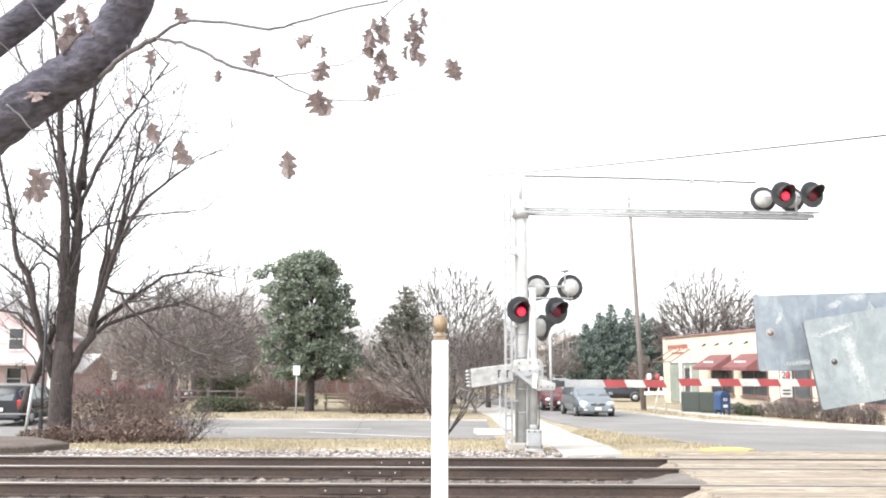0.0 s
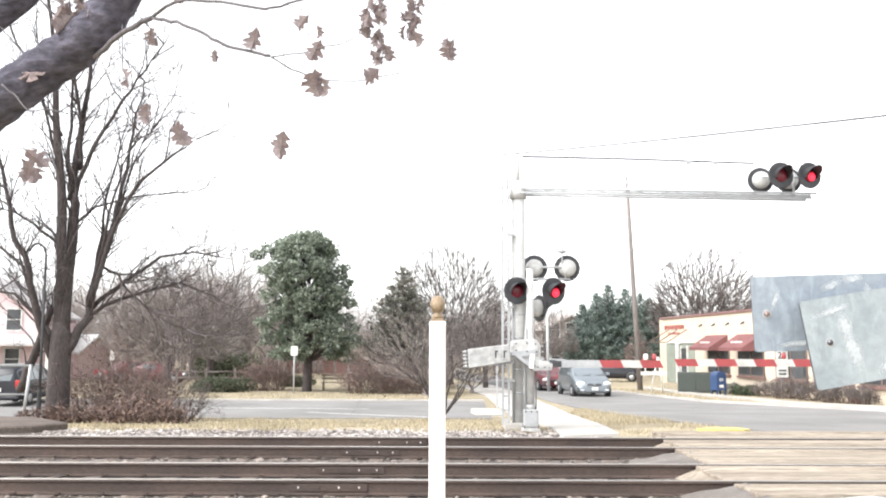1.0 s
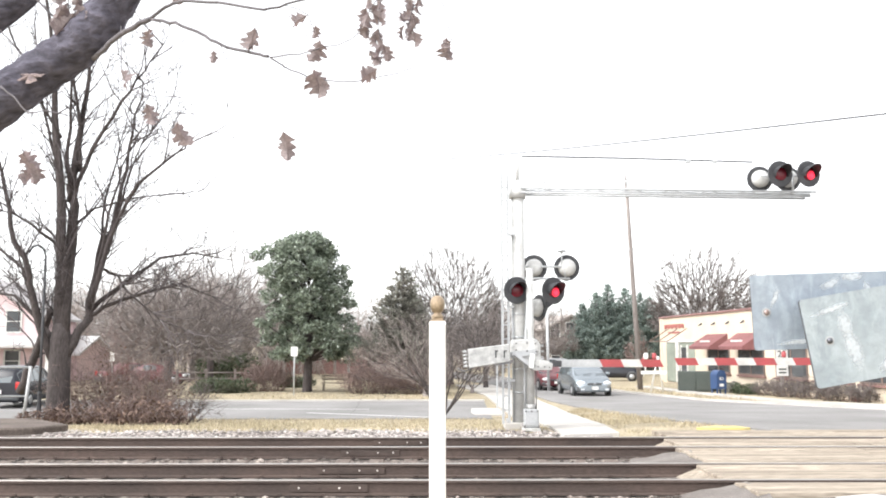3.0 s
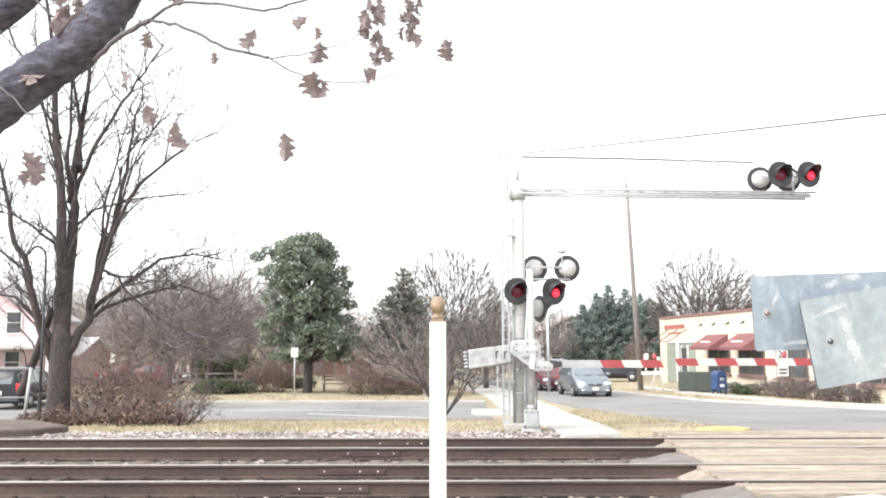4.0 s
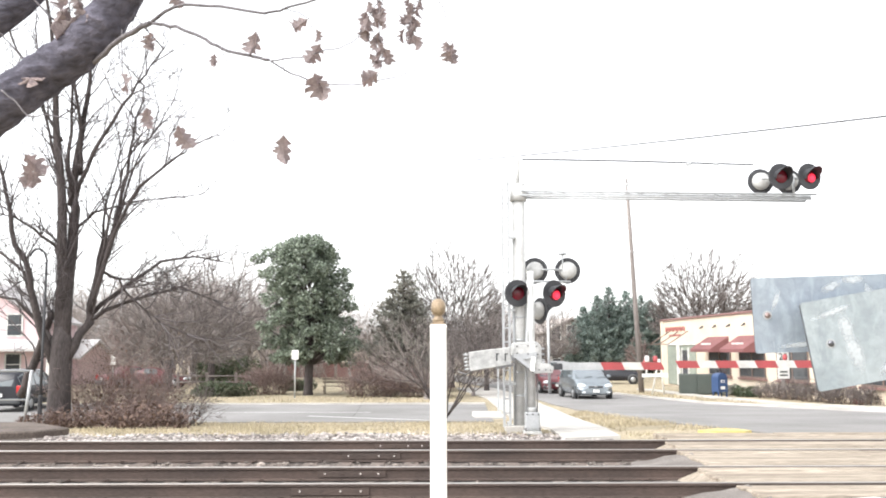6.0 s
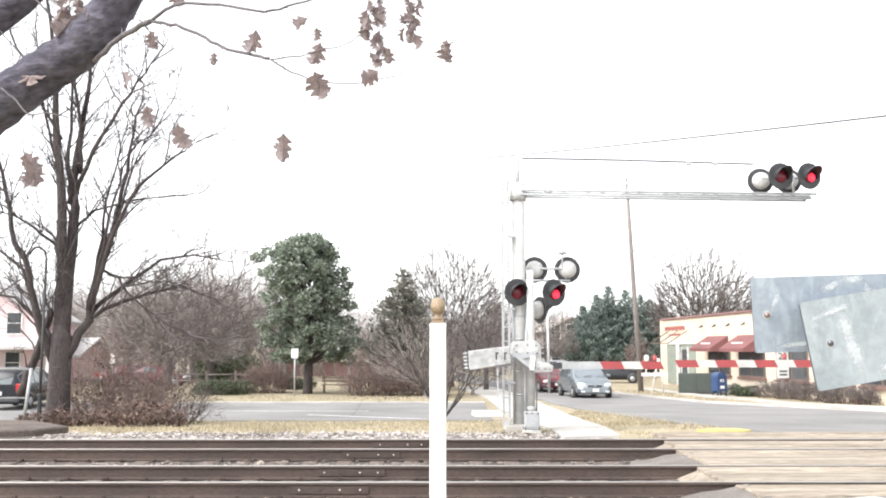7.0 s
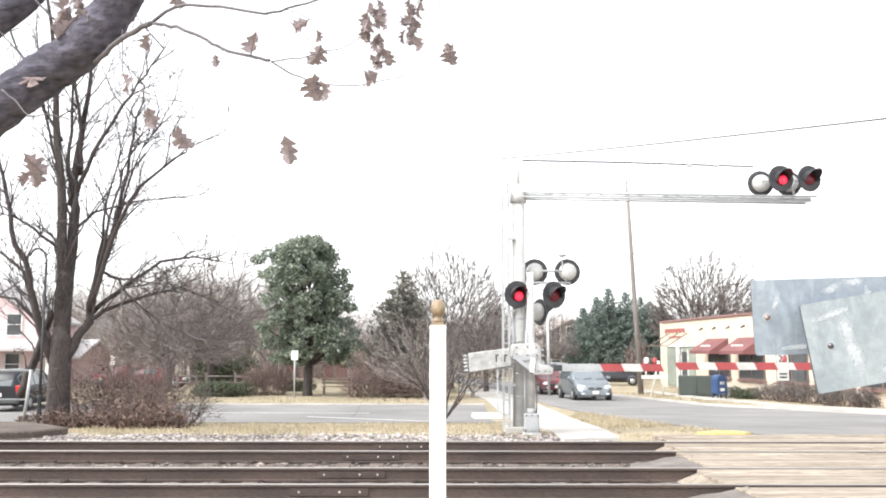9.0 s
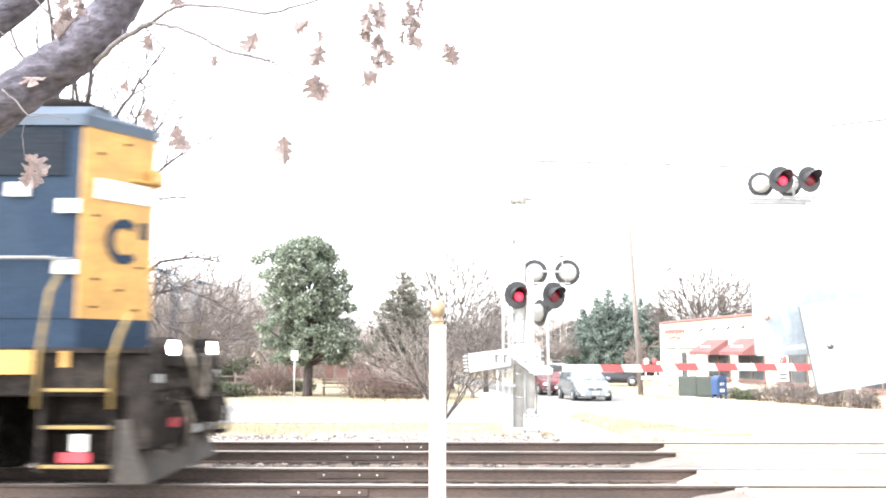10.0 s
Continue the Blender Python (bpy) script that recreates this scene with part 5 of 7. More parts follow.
# ---- trees ----
class Twigs:
    """Collects many tapered bars into one mesh."""
    def __init__(self):
        self.v, self.f = [], []

    def line(self, pts, radii, seg):
        base, side, n = len(self.v), None, len(pts)
        for i, p in enumerate(pts):
            d = pts[min(i + 1, n - 1)] - pts[max(i - 1, 0)]
            d.normalize()
            side = (side - d * side.dot(d)) if side is not None else d.orthogonal()
            if side.length < 1e-5:
                side = d.orthogonal()
            side.normalize()
            up = d.cross(side)
            for k in range(seg):
                a = 2 * math.pi * k / seg
                self.v.append(tuple(p + (side * math.cos(a) + up * math.sin(a)) * radii[i]))
        for i in range(n - 1):
            for k in range(seg):
                a, b = base + i * seg + k, base + i * seg + (k + 1) % seg
                self.f.append((a, b, b + seg, a + seg))
        self.f.append(tuple(base + k for k in range(seg))[::-1])
        self.f.append(tuple(base + (n - 1) * seg + k for k in range(seg)))

    def grow(self, rng, p, d, length, r, depth, bend=0.25, rise=0.15, kids=(3, 5), spread=(25, 55), shrink=(0.5, 0.75), thin=0.004, sides=None):
        """A limb and, along it, smaller limbs, down to twigs."""
        n = max(3, min(7, int(length / 0.35)))
        pts, d, radii = [p.copy()], d.normalized(), [r]
        for i in range(n):
            d = (d + Vector((rng.gauss(0, bend), rng.gauss(0, bend), rng.gauss(0, bend) + rise)) * 0.5).normalized()
            pts.append(pts[-1] + d * (length / n))
            radii.append(max(r * (1 - 0.75 * (i + 1) / n), thin * 0.6))
        self.line(pts, radii, sides or (8 if r > 0.08 else 5 if r > 0.02 else 3))
        if depth <= 0:
            return
        for _ in range(rng.randint(*kids)):
            k = rng.uniform(0.25, 1.0)
            i = min(int(k * n), n - 1)
            q = pts[i].lerp(pts[i + 1], k * n - i)
            axis = (pts[i + 1] - pts[i]).normalized()
            out = axis.orthogonal().normalized()
            out.rotate(Matrix.Rotation(rng.uniform(0, 6.283), 3, axis))
            a = radians(rng.uniform(*spread))
            nd = axis * math.cos(a) + out * math.sin(a)
            self.grow(rng, q, nd, length * rng.uniform(*shrink), max(radii[i] * 0.6, thin), depth - 1, bend, rise, kids, spread, shrink, thin, sides)

    def mesh(self, name, material, parent=None, label=""):
        return mesh_of(name, self.v, self.f, material, parent, label, smooth=True)


def bare_tree(name, label, at, height, trunk_r, seed, fork=0.25, stems=4, depth=4, kids=(3, 5), lean=0.35, wide=(25, 55), bark=BARK, twig=TWIG, thin=0.006, rise=0.12, first=0.55, shrink=(0.5, 0.75)):
    """A leafless tree: a tapered trunk that forks into stems, limbs and twigs."""
    t = thing(name, label, "tree", at)
    rng = random.Random(seed)
    trunk, top = Twigs(), Vector((rng.uniform(-0.1, 0.1), rng.uniform(-0.1, 0.1), height * fork))
    trunk.line([Vector((0, 0, -0.2)), Vector((0, 0, 0.25)), top * 0.5, top], [trunk_r * 1.5, trunk_r * 1.1, trunk_r, trunk_r * 0.85], 12)
    trunk.mesh("trunk", bark, t)
    crown = Twigs()
    for k in range(stems):
        a = 6.283 * (k + rng.uniform(-0.3, 0.3)) / stems
        d = Vector((math.cos(a) * lean, math.sin(a) * lean, 1))
        crown.grow(rng, top * rng.uniform(0.8, 1.0), d, height * first * rng.uniform(0.8, 1.1), trunk_r * 0.6, depth, rise=rise, kids=kids, spread=wide, thin=thin, shrink=shrink)
    crown.mesh("crown", twig, t, "bare branches and fine twigs")
    return t


def leaf_quads(count, place, size, rng, droop=0.3, outward=0.6):
    """Many small folded leaves: place() gives a point and the way it faces."""
    vs, fs = [], []
    for _ in range(count):
        p, face = place(rng)
        d = Vector((rng.gauss(0, 1), rng.gauss(0, 1), rng.gauss(0, 1) - droop)).normalized()
        d = (d + face * outward).normalized()
        s = d.cross(Vector((rng.gauss(0, 0.45), rng.gauss(0, 0.45), 1))).normalized()
        l, w = size * rng.uniform(0.7, 1.3), size * rng.uniform(0.28, 0.42)
        n = d.cross(s) * (w * 0.35)
        b = len(vs)
        vs += [tuple(p), tuple(p + d * l * 0.5 + s * w + n), tuple(p + d * l), tuple(p + d * l * 0.5 - s * w + n)]
        fs += [(b, b + 1, b + 2), (b, b + 2, b + 3)]
    return vs, fs


def leafy_tree(name, label, at, height, radius, seed, material, leaves, size, profile, trunk_h, trunk_r, clumps, clump=0.6, bark=BARK, extra=(), flat=0.5, shift=((0, 0), (1, 0))):
    """A tree in leaf: trunk, limbs, and flattish sprays of leaves whose reach follows the profile."""
    t = thing(name, label, "tree", at)
    rng = random.Random(seed)
    wood = Twigs()
    top = Vector((steps(0.8, shift), 0.1, height * 0.8))
    wood.line([Vector((0, 0, -0.2)), Vector((0, 0, 0.3)), Vector((0.05, 0, trunk_h)), top], [trunk_r * 1.3, trunk_r, trunk_r * 0.9, 0.04], 10)
    spots = []
    for k in range(clumps):
        h = (k + rng.random()) / clumps
        reach = steps(h, profile) * radius * rng.choice((0.82, 0.95, 1.0, 1.08))
        a, q = 2.4 * k + rng.uniform(-0.5, 0.5), math.sqrt(rng.uniform(0.22, 1.0))
        c = Vector((steps(h, shift) + math.cos(a) * reach * q, math.sin(a) * reach * q, trunk_h + (height - trunk_h) * h))
        spots.append((c, clump * rng.uniform(0.55, 1.4)))
    spots += [(Vector((x, y, z)), q) for x, y, z, q in extra]
    for c, q in spots:
        root = Vector((c.x * 0.08, 0, max(trunk_h * 0.9, c.z - 0.55 * c.xy.length - 0.3)))
        wood.line([root, root.lerp(c, 0.5) + Vector((0, 0, 0.12)), c], [0.05, 0.035, 0.012], 4)
    wood.mesh("trunk", bark, t)

    def place(g):
        c, r = g.choice(spots)
        u = Vector((g.gauss(0, 1), g.gauss(0, 1), g.gauss(0, 1))).normalized()
        k = r * g.uniform(0.35, 1.0) ** 0.5
        ragged = 1.0 + 0.35 * noise.noise(c * 2 + u * 1.6)
        return c + Vector((u.x * k * ragged, u.y * k * ragged, u.z * k * flat)), (u + Vector((0, 0, 0.25))).normalized()
    v, f = leaf_quads(leaves, place, size, rng)
    mesh_of("crown", v, f, material, t)
    return t


def conifer(name, label, at, height, radius, seed, material, tiers, leaves, size, taper=0.85, sweep=0.25, bark=BARK):
    """A pointed evergreen: tiers of boughs round a straight trunk, each bough a row of sprays."""
    t = thing(name, label, "tree", at)
    rng = random.Random(seed)
    wood, boughs = Twigs(), []
    wood.line([Vector((0, 0, -0.2)), Vector((0, 0, height * 0.5)), Vector((0, 0, height * 0.97))], [radius * 0.07, radius * 0.045, 0.015], 8)
    for k in range(tiers):
        h = 0.04 + 0.95 * k / tiers
        n = 9 if h < 0.5 else 7 if h < 0.8 else 5
        for q in range(n):
            a = 6.283 * (q + rng.uniform(-0.35, 0.35)) / n + 1.7 * k
            reach = radius * ((1 - h) ** taper) * rng.uniform(0.62, 1.2) + 0.06
            root = Vector((0, 0, height * (h + rng.uniform(-0.012, 0.012))))
            tip = root + Vector((math.cos(a) * reach, math.sin(a) * reach, reach * (sweep + rng.uniform(-0.12, 0.18))))
            boughs.append((root, tip, reach))
            wood.line([root, root.lerp(tip, 0.5) - Vector((0, 0, 0.04 * reach)), tip], [0.03, 0.02, 0.008], 3)
    lead = Vector((0, 0, height * 0.9)), Vector((0.02, 0, height)), 0.5
    boughs += [lead] * 4
    wood.mesh("trunk", bark, t)
    total = list(itertools.accumulate(b[2] ** 1.3 for b in boughs))

    def place(g):
        root, tip, reach = g.choices(boughs, cum_weights=total)[0]
        k = g.uniform(0.12, 1.0) ** 0.7
        p = root.lerp(tip, k)
        wide = 0.20 * reach * (1.15 - k) + 0.05
        p += Vector((g.gauss(0, wide), g.gauss(0, wide), g.gauss(0, wide * 0.5)))
        return p, ((tip - root).normalized() + Vector((0, 0, 0.5))).normalized()
    v, f = leaf_quads(leaves, place, size, rng, outward=1.4)
    mesh_of("crown", v, f, material, t)
    return t


def dome_tree(name, label, at, fork, middle, radii, tips, seed, trunk_r, thin, bark=BARK, twig=TWIG, layers=7, cone=80, shoots=3, upright=0.5, length=0.45, lean=0.0, ragged=0.12):
    """A leafless tree whose limbs divide again and again and end in a rounded crown of fine twigs."""
    t = thing(name, label, "tree", at)
    rng = random.Random(seed)
    root, mid, up = Vector((lean, 0, fork)), Vector(middle), Vector((0, 0, 1))

    def reach(d):
        p = root - mid
        a = sum((d[i] / radii[i]) ** 2 for i in range(3))
        b = sum(p[i] * d[i] / radii[i] ** 2 for i in range(3))
        c = sum((p[i] / radii[i]) ** 2 for i in range(3)) - 1
        return (-b + math.sqrt(max(b * b - a * c, 0))) / a
    levels = [[[up, root, None, 0, 1.0]]]
    low = math.cos(radians(cone))
    for k in range(1, layers + 1):
        f = (k / layers) ** 0.9
        n = max(4, int(tips * (k / layers) ** 2.3))
        spin, level = rng.uniform(0, 6.283), []
        before = np.array([b[0][:] for b in levels[-1]])
        for i in range(n):
            z = low + (1 - low) * (i + rng.uniform(0.1, 0.9)) / n
            a, r = spin + 2.39996 * i + rng.uniform(-0.5, 0.5), math.sqrt(max(0.0, 1 - z * z))
            d = Vector((math.cos(a) * r, math.sin(a) * r, z))
            way = (up * upright * (1 - f) + d * (1 - upright * (1 - f))).normalized()
            far = reach(way) * (1 + rng.uniform(-1.6, 1) * ragged * f + 0.10 * noise.noise(d * 3 + Vector((seed, 0, 0))))
            own = int(np.argmax(before @ np.array(d[:])))
            level.append([d, root + way * far * f, own, 0, f])
        levels.append(level)
    for k in range(layers, 0, -1):
        for node in levels[k]:
            node[3] = max(node[3], 1)
            levels[k - 1][node[2]][3] += node[3]
    total = levels[0][0][3]

    def girth(node):
        return thin + (trunk_r * 0.62 - thin) * (node[3] / total) ** 0.55
    crown = Twigs()
    for k in range(1, layers + 1):
        for node in levels[k]:
            head = levels[k - 1][node[2]]
            p, q = head[1], node[1]
            g = 0.10 * (q - p).length
            r0, r1 = min(girth(head), girth(node) * 1.25), girth(node)
            bow = Vector((rng.gauss(0, g), rng.gauss(0, g), rng.gauss(0, g * 0.6)))
            crown.line([p, p.lerp(q, 0.5) + bow, q], [r0, (r0 + r1) / 2, r1], 6 if r0 > 0.05 else 3)
            if k >= layers - 2:
                for _ in range(shoots):
                    s = p.lerp(q, rng.uniform(0.2, 1.0)) + bow * 0.5
                    d = (node[0] * 0.9 + up * 0.25 + Vector((rng.gauss(0, 0.5), rng.gauss(0, 0.5), rng.gauss(0, 0.4)))).normalized() * length * rng.uniform(0.5, 1.4)
                    m = s + d * 0.5 + Vector((rng.gauss(0, 0.05), 0, rng.gauss(0, 0.05)))
                    crown.line([s, m, s + d], [thin, thin * 0.8, thin * 0.5], 3)
    trunk = Twigs()
    trunk.line([Vector((0, 0, -0.2)), Vector((0, 0, 0.2)), root * 0.5 + Vector((0, 0, 0)), root, root + up * 0.1], [trunk_r * 1.5, trunk_r * 1.1, trunk_r, trunk_r * 0.85, trunk_r * 0.5], 12)
    trunk.mesh("trunk", bark, t)
    crown.mesh("crown", twig, t, "bare branches and fine twigs")
    return t


def big_tree():
    """The tall many-stemmed tree at the far edge of the track."""
    t = thing("tall_tree", "tall leafless tree with many upright stems", "tree", (0, 0, 0))
    rng = random.Random(3)
    trunk = Twigs()
    base, fork = Vector((-10.53, 25.00, -0.59)), Vector((-10.53, 25.00, 1.71))
    trunk.line([base, base.lerp(fork, 0.15), base.lerp(fork, 0.6), fork, fork + Vector((0, 0, 0.5))], [0.40, 0.32, 0.29, 0.29, 0.2], 14)
    limbs, twigs = Twigs(), Twigs()

    def stem(pts, r0, r1):
        pts = [Vector(p) for p in pts]
        fine = []
        for i in range(len(pts) - 1):
            for k in range(3):
                fine.append(pts[i].lerp(pts[i + 1], k / 3) + Vector((rng.gauss(0, 0.03), rng.gauss(0, 0.03), 0)))
        fine.append(pts[-1])
        n = len(fine) - 1
        limbs.line(fine, [0.95 * (r0 + (r1 - r0) * i / n) for i in range(n + 1)], 9)
        for i in range(2, n + 1):
            for _ in range(2):
                if rng.random() < 0.52:
                    axis = (fine[i] - fine[i - 1]).normalized()
                    d = axis * 0.8 + Vector((rng.gauss(0, 0.6), rng.gauss(0, 0.5), rng.uniform(-0.1, 0.5)))
                    twigs.grow(rng, fine[i], d, rng.uniform(0.7, 1.9), max(0.024, 0.25 * (r0 + (r1 - r0) * i / n)), 2, bend=0.3, rise=0.12, kids=(2, 4), thin=0.010)

    stem([(-10.53, 25.00, 1.52), (-10.58, 24.90, 3.57), (-10.63, 24.80, 5.93), (-10.83, 24.80, 8.01), (-11.00, 24.70, 9.94), (-11.29, 24.60, 12.21)], 0.195, 0.03)
    stem([(-10.47, 25.00, 1.56), (-10.38, 25.10, 4.54), (-10.48, 25.20, 6.00), (-10.33, 25.20, 7.62), (-10.18, 25.30, 9.30), (-10.17, 25.40, 11.87)], 0.195, 0.025)
    stem([(-10.34, 25.00, 1.32), (-9.96, 25.20, 2.34), (-9.74, 25.50, 3.78), (-9.42, 25.60, 4.92), (-9.26, 25.70, 6.09), (-9.01, 25.80, 7.77), (-8.83, 25.90, 9.32)], 0.14, 0.02)
    stem([(-9.85, 25.20, 2.65), (-9.31, 24.90, 4.52), (-8.40, 24.60, 6.05), (-7.35, 24.40, 6.88), (-6.79, 24.30, 7.17)], 0.085, 0.012)
    stem([(-10.73, 25.00, 1.09), (-11.09, 24.60, 2.63), (-11.26, 24.40, 3.53), (-11.62, 24.20, 4.82), (-11.95, 24.10, 6.27), (-12.32, 24.00, 7.80)], 0.13, 0.03)
    stem([(-10.71, 25.00, 1.71), (-11.26, 25.30, 2.34), (-11.95, 25.60, 3.79), (-12.88, 25.80, 4.46), (-13.66, 26.00, 4.98)], 0.08, 0.02)
    stem([(-10.45, 25.20, 5.76), (-9.84, 25.00, 7.09), (-9.03, 24.80, 8.42), (-8.39, 24.70, 9.28), (-7.86, 24.60, 9.98)], 0.075, 0.012)
    stem([(-9.96, 25.20, 2.34), (-9.23, 25.50, 2.85), (-8.38, 25.80, 3.13), (-7.55, 26.00, 3.37), (-6.70, 26.20, 3.02)], 0.07, 0.012)
    stem([(-10.38, 25.10, 4.86), (-9.93, 25.40, 5.46), (-8.81, 25.60, 5.82), (-7.11, 25.90, 6.04)], 0.05, 0.008)
    stem([(-10.63, 24.90, 4.36), (-11.23, 24.60, 4.87), (-11.69, 24.40, 5.16), (-12.45, 24.20, 5.43)], 0.05, 0.012)
    stem([(-10.29, 25.20, 6.48), (-10.30, 25.00, 7.74), (-10.49, 24.90, 9.51), (-10.66, 24.80, 11.29)], 0.07, 0.02)
    stem([(-10.68, 24.80, 7.37), (-11.15, 24.60, 8.28), (-11.72, 24.50, 9.54), (-12.21, 24.40, 10.81)], 0.05, 0.012)
    stem([(-9.81, 25.50, 3.62), (-9.80, 25.80, 5.28), (-9.56, 26.00, 6.97), (-9.31, 26.20, 8.55)], 0.055, 0.01)
    stem([(-10.46, 25.10, 5.60), (-10.55, 25.00, 6.60), (-10.50, 24.95, 8.20), (-10.62, 24.90, 10.20)], 0.08, 0.025)
    stem([(-10.70, 24.80, 6.40), (-10.98, 24.70, 7.60), (-11.30, 24.60, 8.80), (-11.45, 24.55, 10.50)], 0.05, 0.02)
    stem([(-9.72, 25.50, 3.80), (-9.20, 25.30, 3.55), (-8.60, 25.20, 2.90), (-7.80, 25.10, 2.30), (-7.05, 25.00, 2.00)], 0.05, 0.010)
    stem([(-9.90, 25.30, 2.60), (-9.10, 25.60, 3.30), (-8.10, 25.80, 4.10), (-7.20, 25.90, 4.25), (-6.10, 26.00, 4.05)], 0.075, 0.012)
    stem([(-9.60, 25.60, 4.20), (-9.15, 25.40, 5.60), (-8.75, 25.30, 6.90), (-8.20, 25.20, 8.10)], 0.05, 0.010)
    stem([(-9.85, 25.20, 3.00), (-9.35, 25.00, 5.20), (-9.00, 24.90, 6.60), (-8.50, 24.80, 7.50)], 0.055, 0.012)
    stem([(-10.95, 24.70, 2.20), (-11.60, 24.50, 2.95), (-12.30, 24.40, 3.05), (-13.00, 24.30, 3.20)], 0.055, 0.012)
    stem([(-11.85, 25.60, 0.30), (-11.55, 25.50, 1.15), (-11.15, 25.30, 1.95), (-10.85, 25.10, 2.60)], 0.13, 0.10)
    trunk.mesh("trunk", BARK, t, "grey-brown bark trunk")
    limbs.mesh("limb", BARK, t, "upright stems")
    twigs.mesh("crown", TWIG, t, "fine bare twigs")


big_tree()


# the near oak limb overhead, with its last dry leaves
def oak_leaf(name, rng, size, at, parent=None):
    """A lobed dry leaf, curled, hanging from its stalk."""
    half = [(0.0, 0.0), (0.08, 0.09), (0.25, 0.16), (0.31, 0.24), (0.17, 0.33), (0.37, 0.42), (0.41, 0.52), (0.20, 0.59), (0.33, 0.68), (0.33, 0.78), (0.17, 0.83), (0.18, 0.91), (0.09, 0.97), (0.0, 1.0)]
    curl, twist = rng.uniform(0.5, 1.4), rng.uniform(-1.3, 1.3)
    # uneven teeth between the lobes
    half = [half[0]] + [q for a, b in zip(half, half[1:]) for q in (((a[0] + b[0]) / 2 * rng.uniform(0.8, 1.3), (a[1] + b[1]) / 2), b)]
    bm = bmesh.new()
    mid, lefts, rights = [], [], []
    side_l, side_r = rng.uniform(0.8, 1.25), rng.uniform(0.8, 1.25)
    sway = rng.uniform(-0.25, 0.25)

    def put(x, lift, h, bendy, tw):
        x += sway * h * h
        return bm.verts.new((size * (x * math.cos(tw) - lift * math.sin(tw)), size * (x * math.sin(tw) + lift * math.cos(tw) + bendy), -size * h))
    for w, h in half:
        bendy = 0.35 * curl * math.sin(h * 2.6)
        wl, wr = w * side_l * rng.uniform(0.78, 1.22), w * side_r * rng.uniform(0.78, 1.22)
        hl, hr = h + (rng.uniform(-0.03, 0.03) if w else 0), h + (rng.uniform(-0.03, 0.03) if w else 0)
        tw = twist * h
        mid.append(put(0, 0, h, bendy, tw))
        lefts.append(put(-wl, 0.7 * wl * curl, hl, bendy, tw))
        rights.append(put(wr, 0.7 * wr * curl, hr, bendy, tw))
    for k in range(len(half) - 1):
        for q in (lefts, rights):
            bm.faces.new((mid[k], mid[k + 1], q[k + 1], q[k]))
    bmesh.ops.remove_doubles(bm, verts=bm.verts, dist=size * 0.004)
    back = bmesh.ops.extrude_face_region(bm, geom=bm.faces[:])
    bmesh.ops.translate(bm, vec=(0, 0.0012, 0), verts=[g for g in back["geom"] if isinstance(g, bmesh.types.BMVert)])
    return part(name, bm, LEAF_DRY, parent, at=at)


LEAVES = []


def rough_patch(rng):
    """A torn patch of bare wood, uneven at its rim."""
    bm = bmesh.new()
    mid = bm.verts.new((0, 0, 0.02))
    rim = []
    for k in range(22):
        a = 6.283 * k / 22
        q = 0.050 * (0.45 + 1.0 * rng.random())
        rim.append(bm.verts.new((q * math.cos(a), q * math.sin(a), -0.012)))
    for k in range(22):
        bm.faces.new((mid, rim[k], rim[(k + 1) % 22]))
    return bm


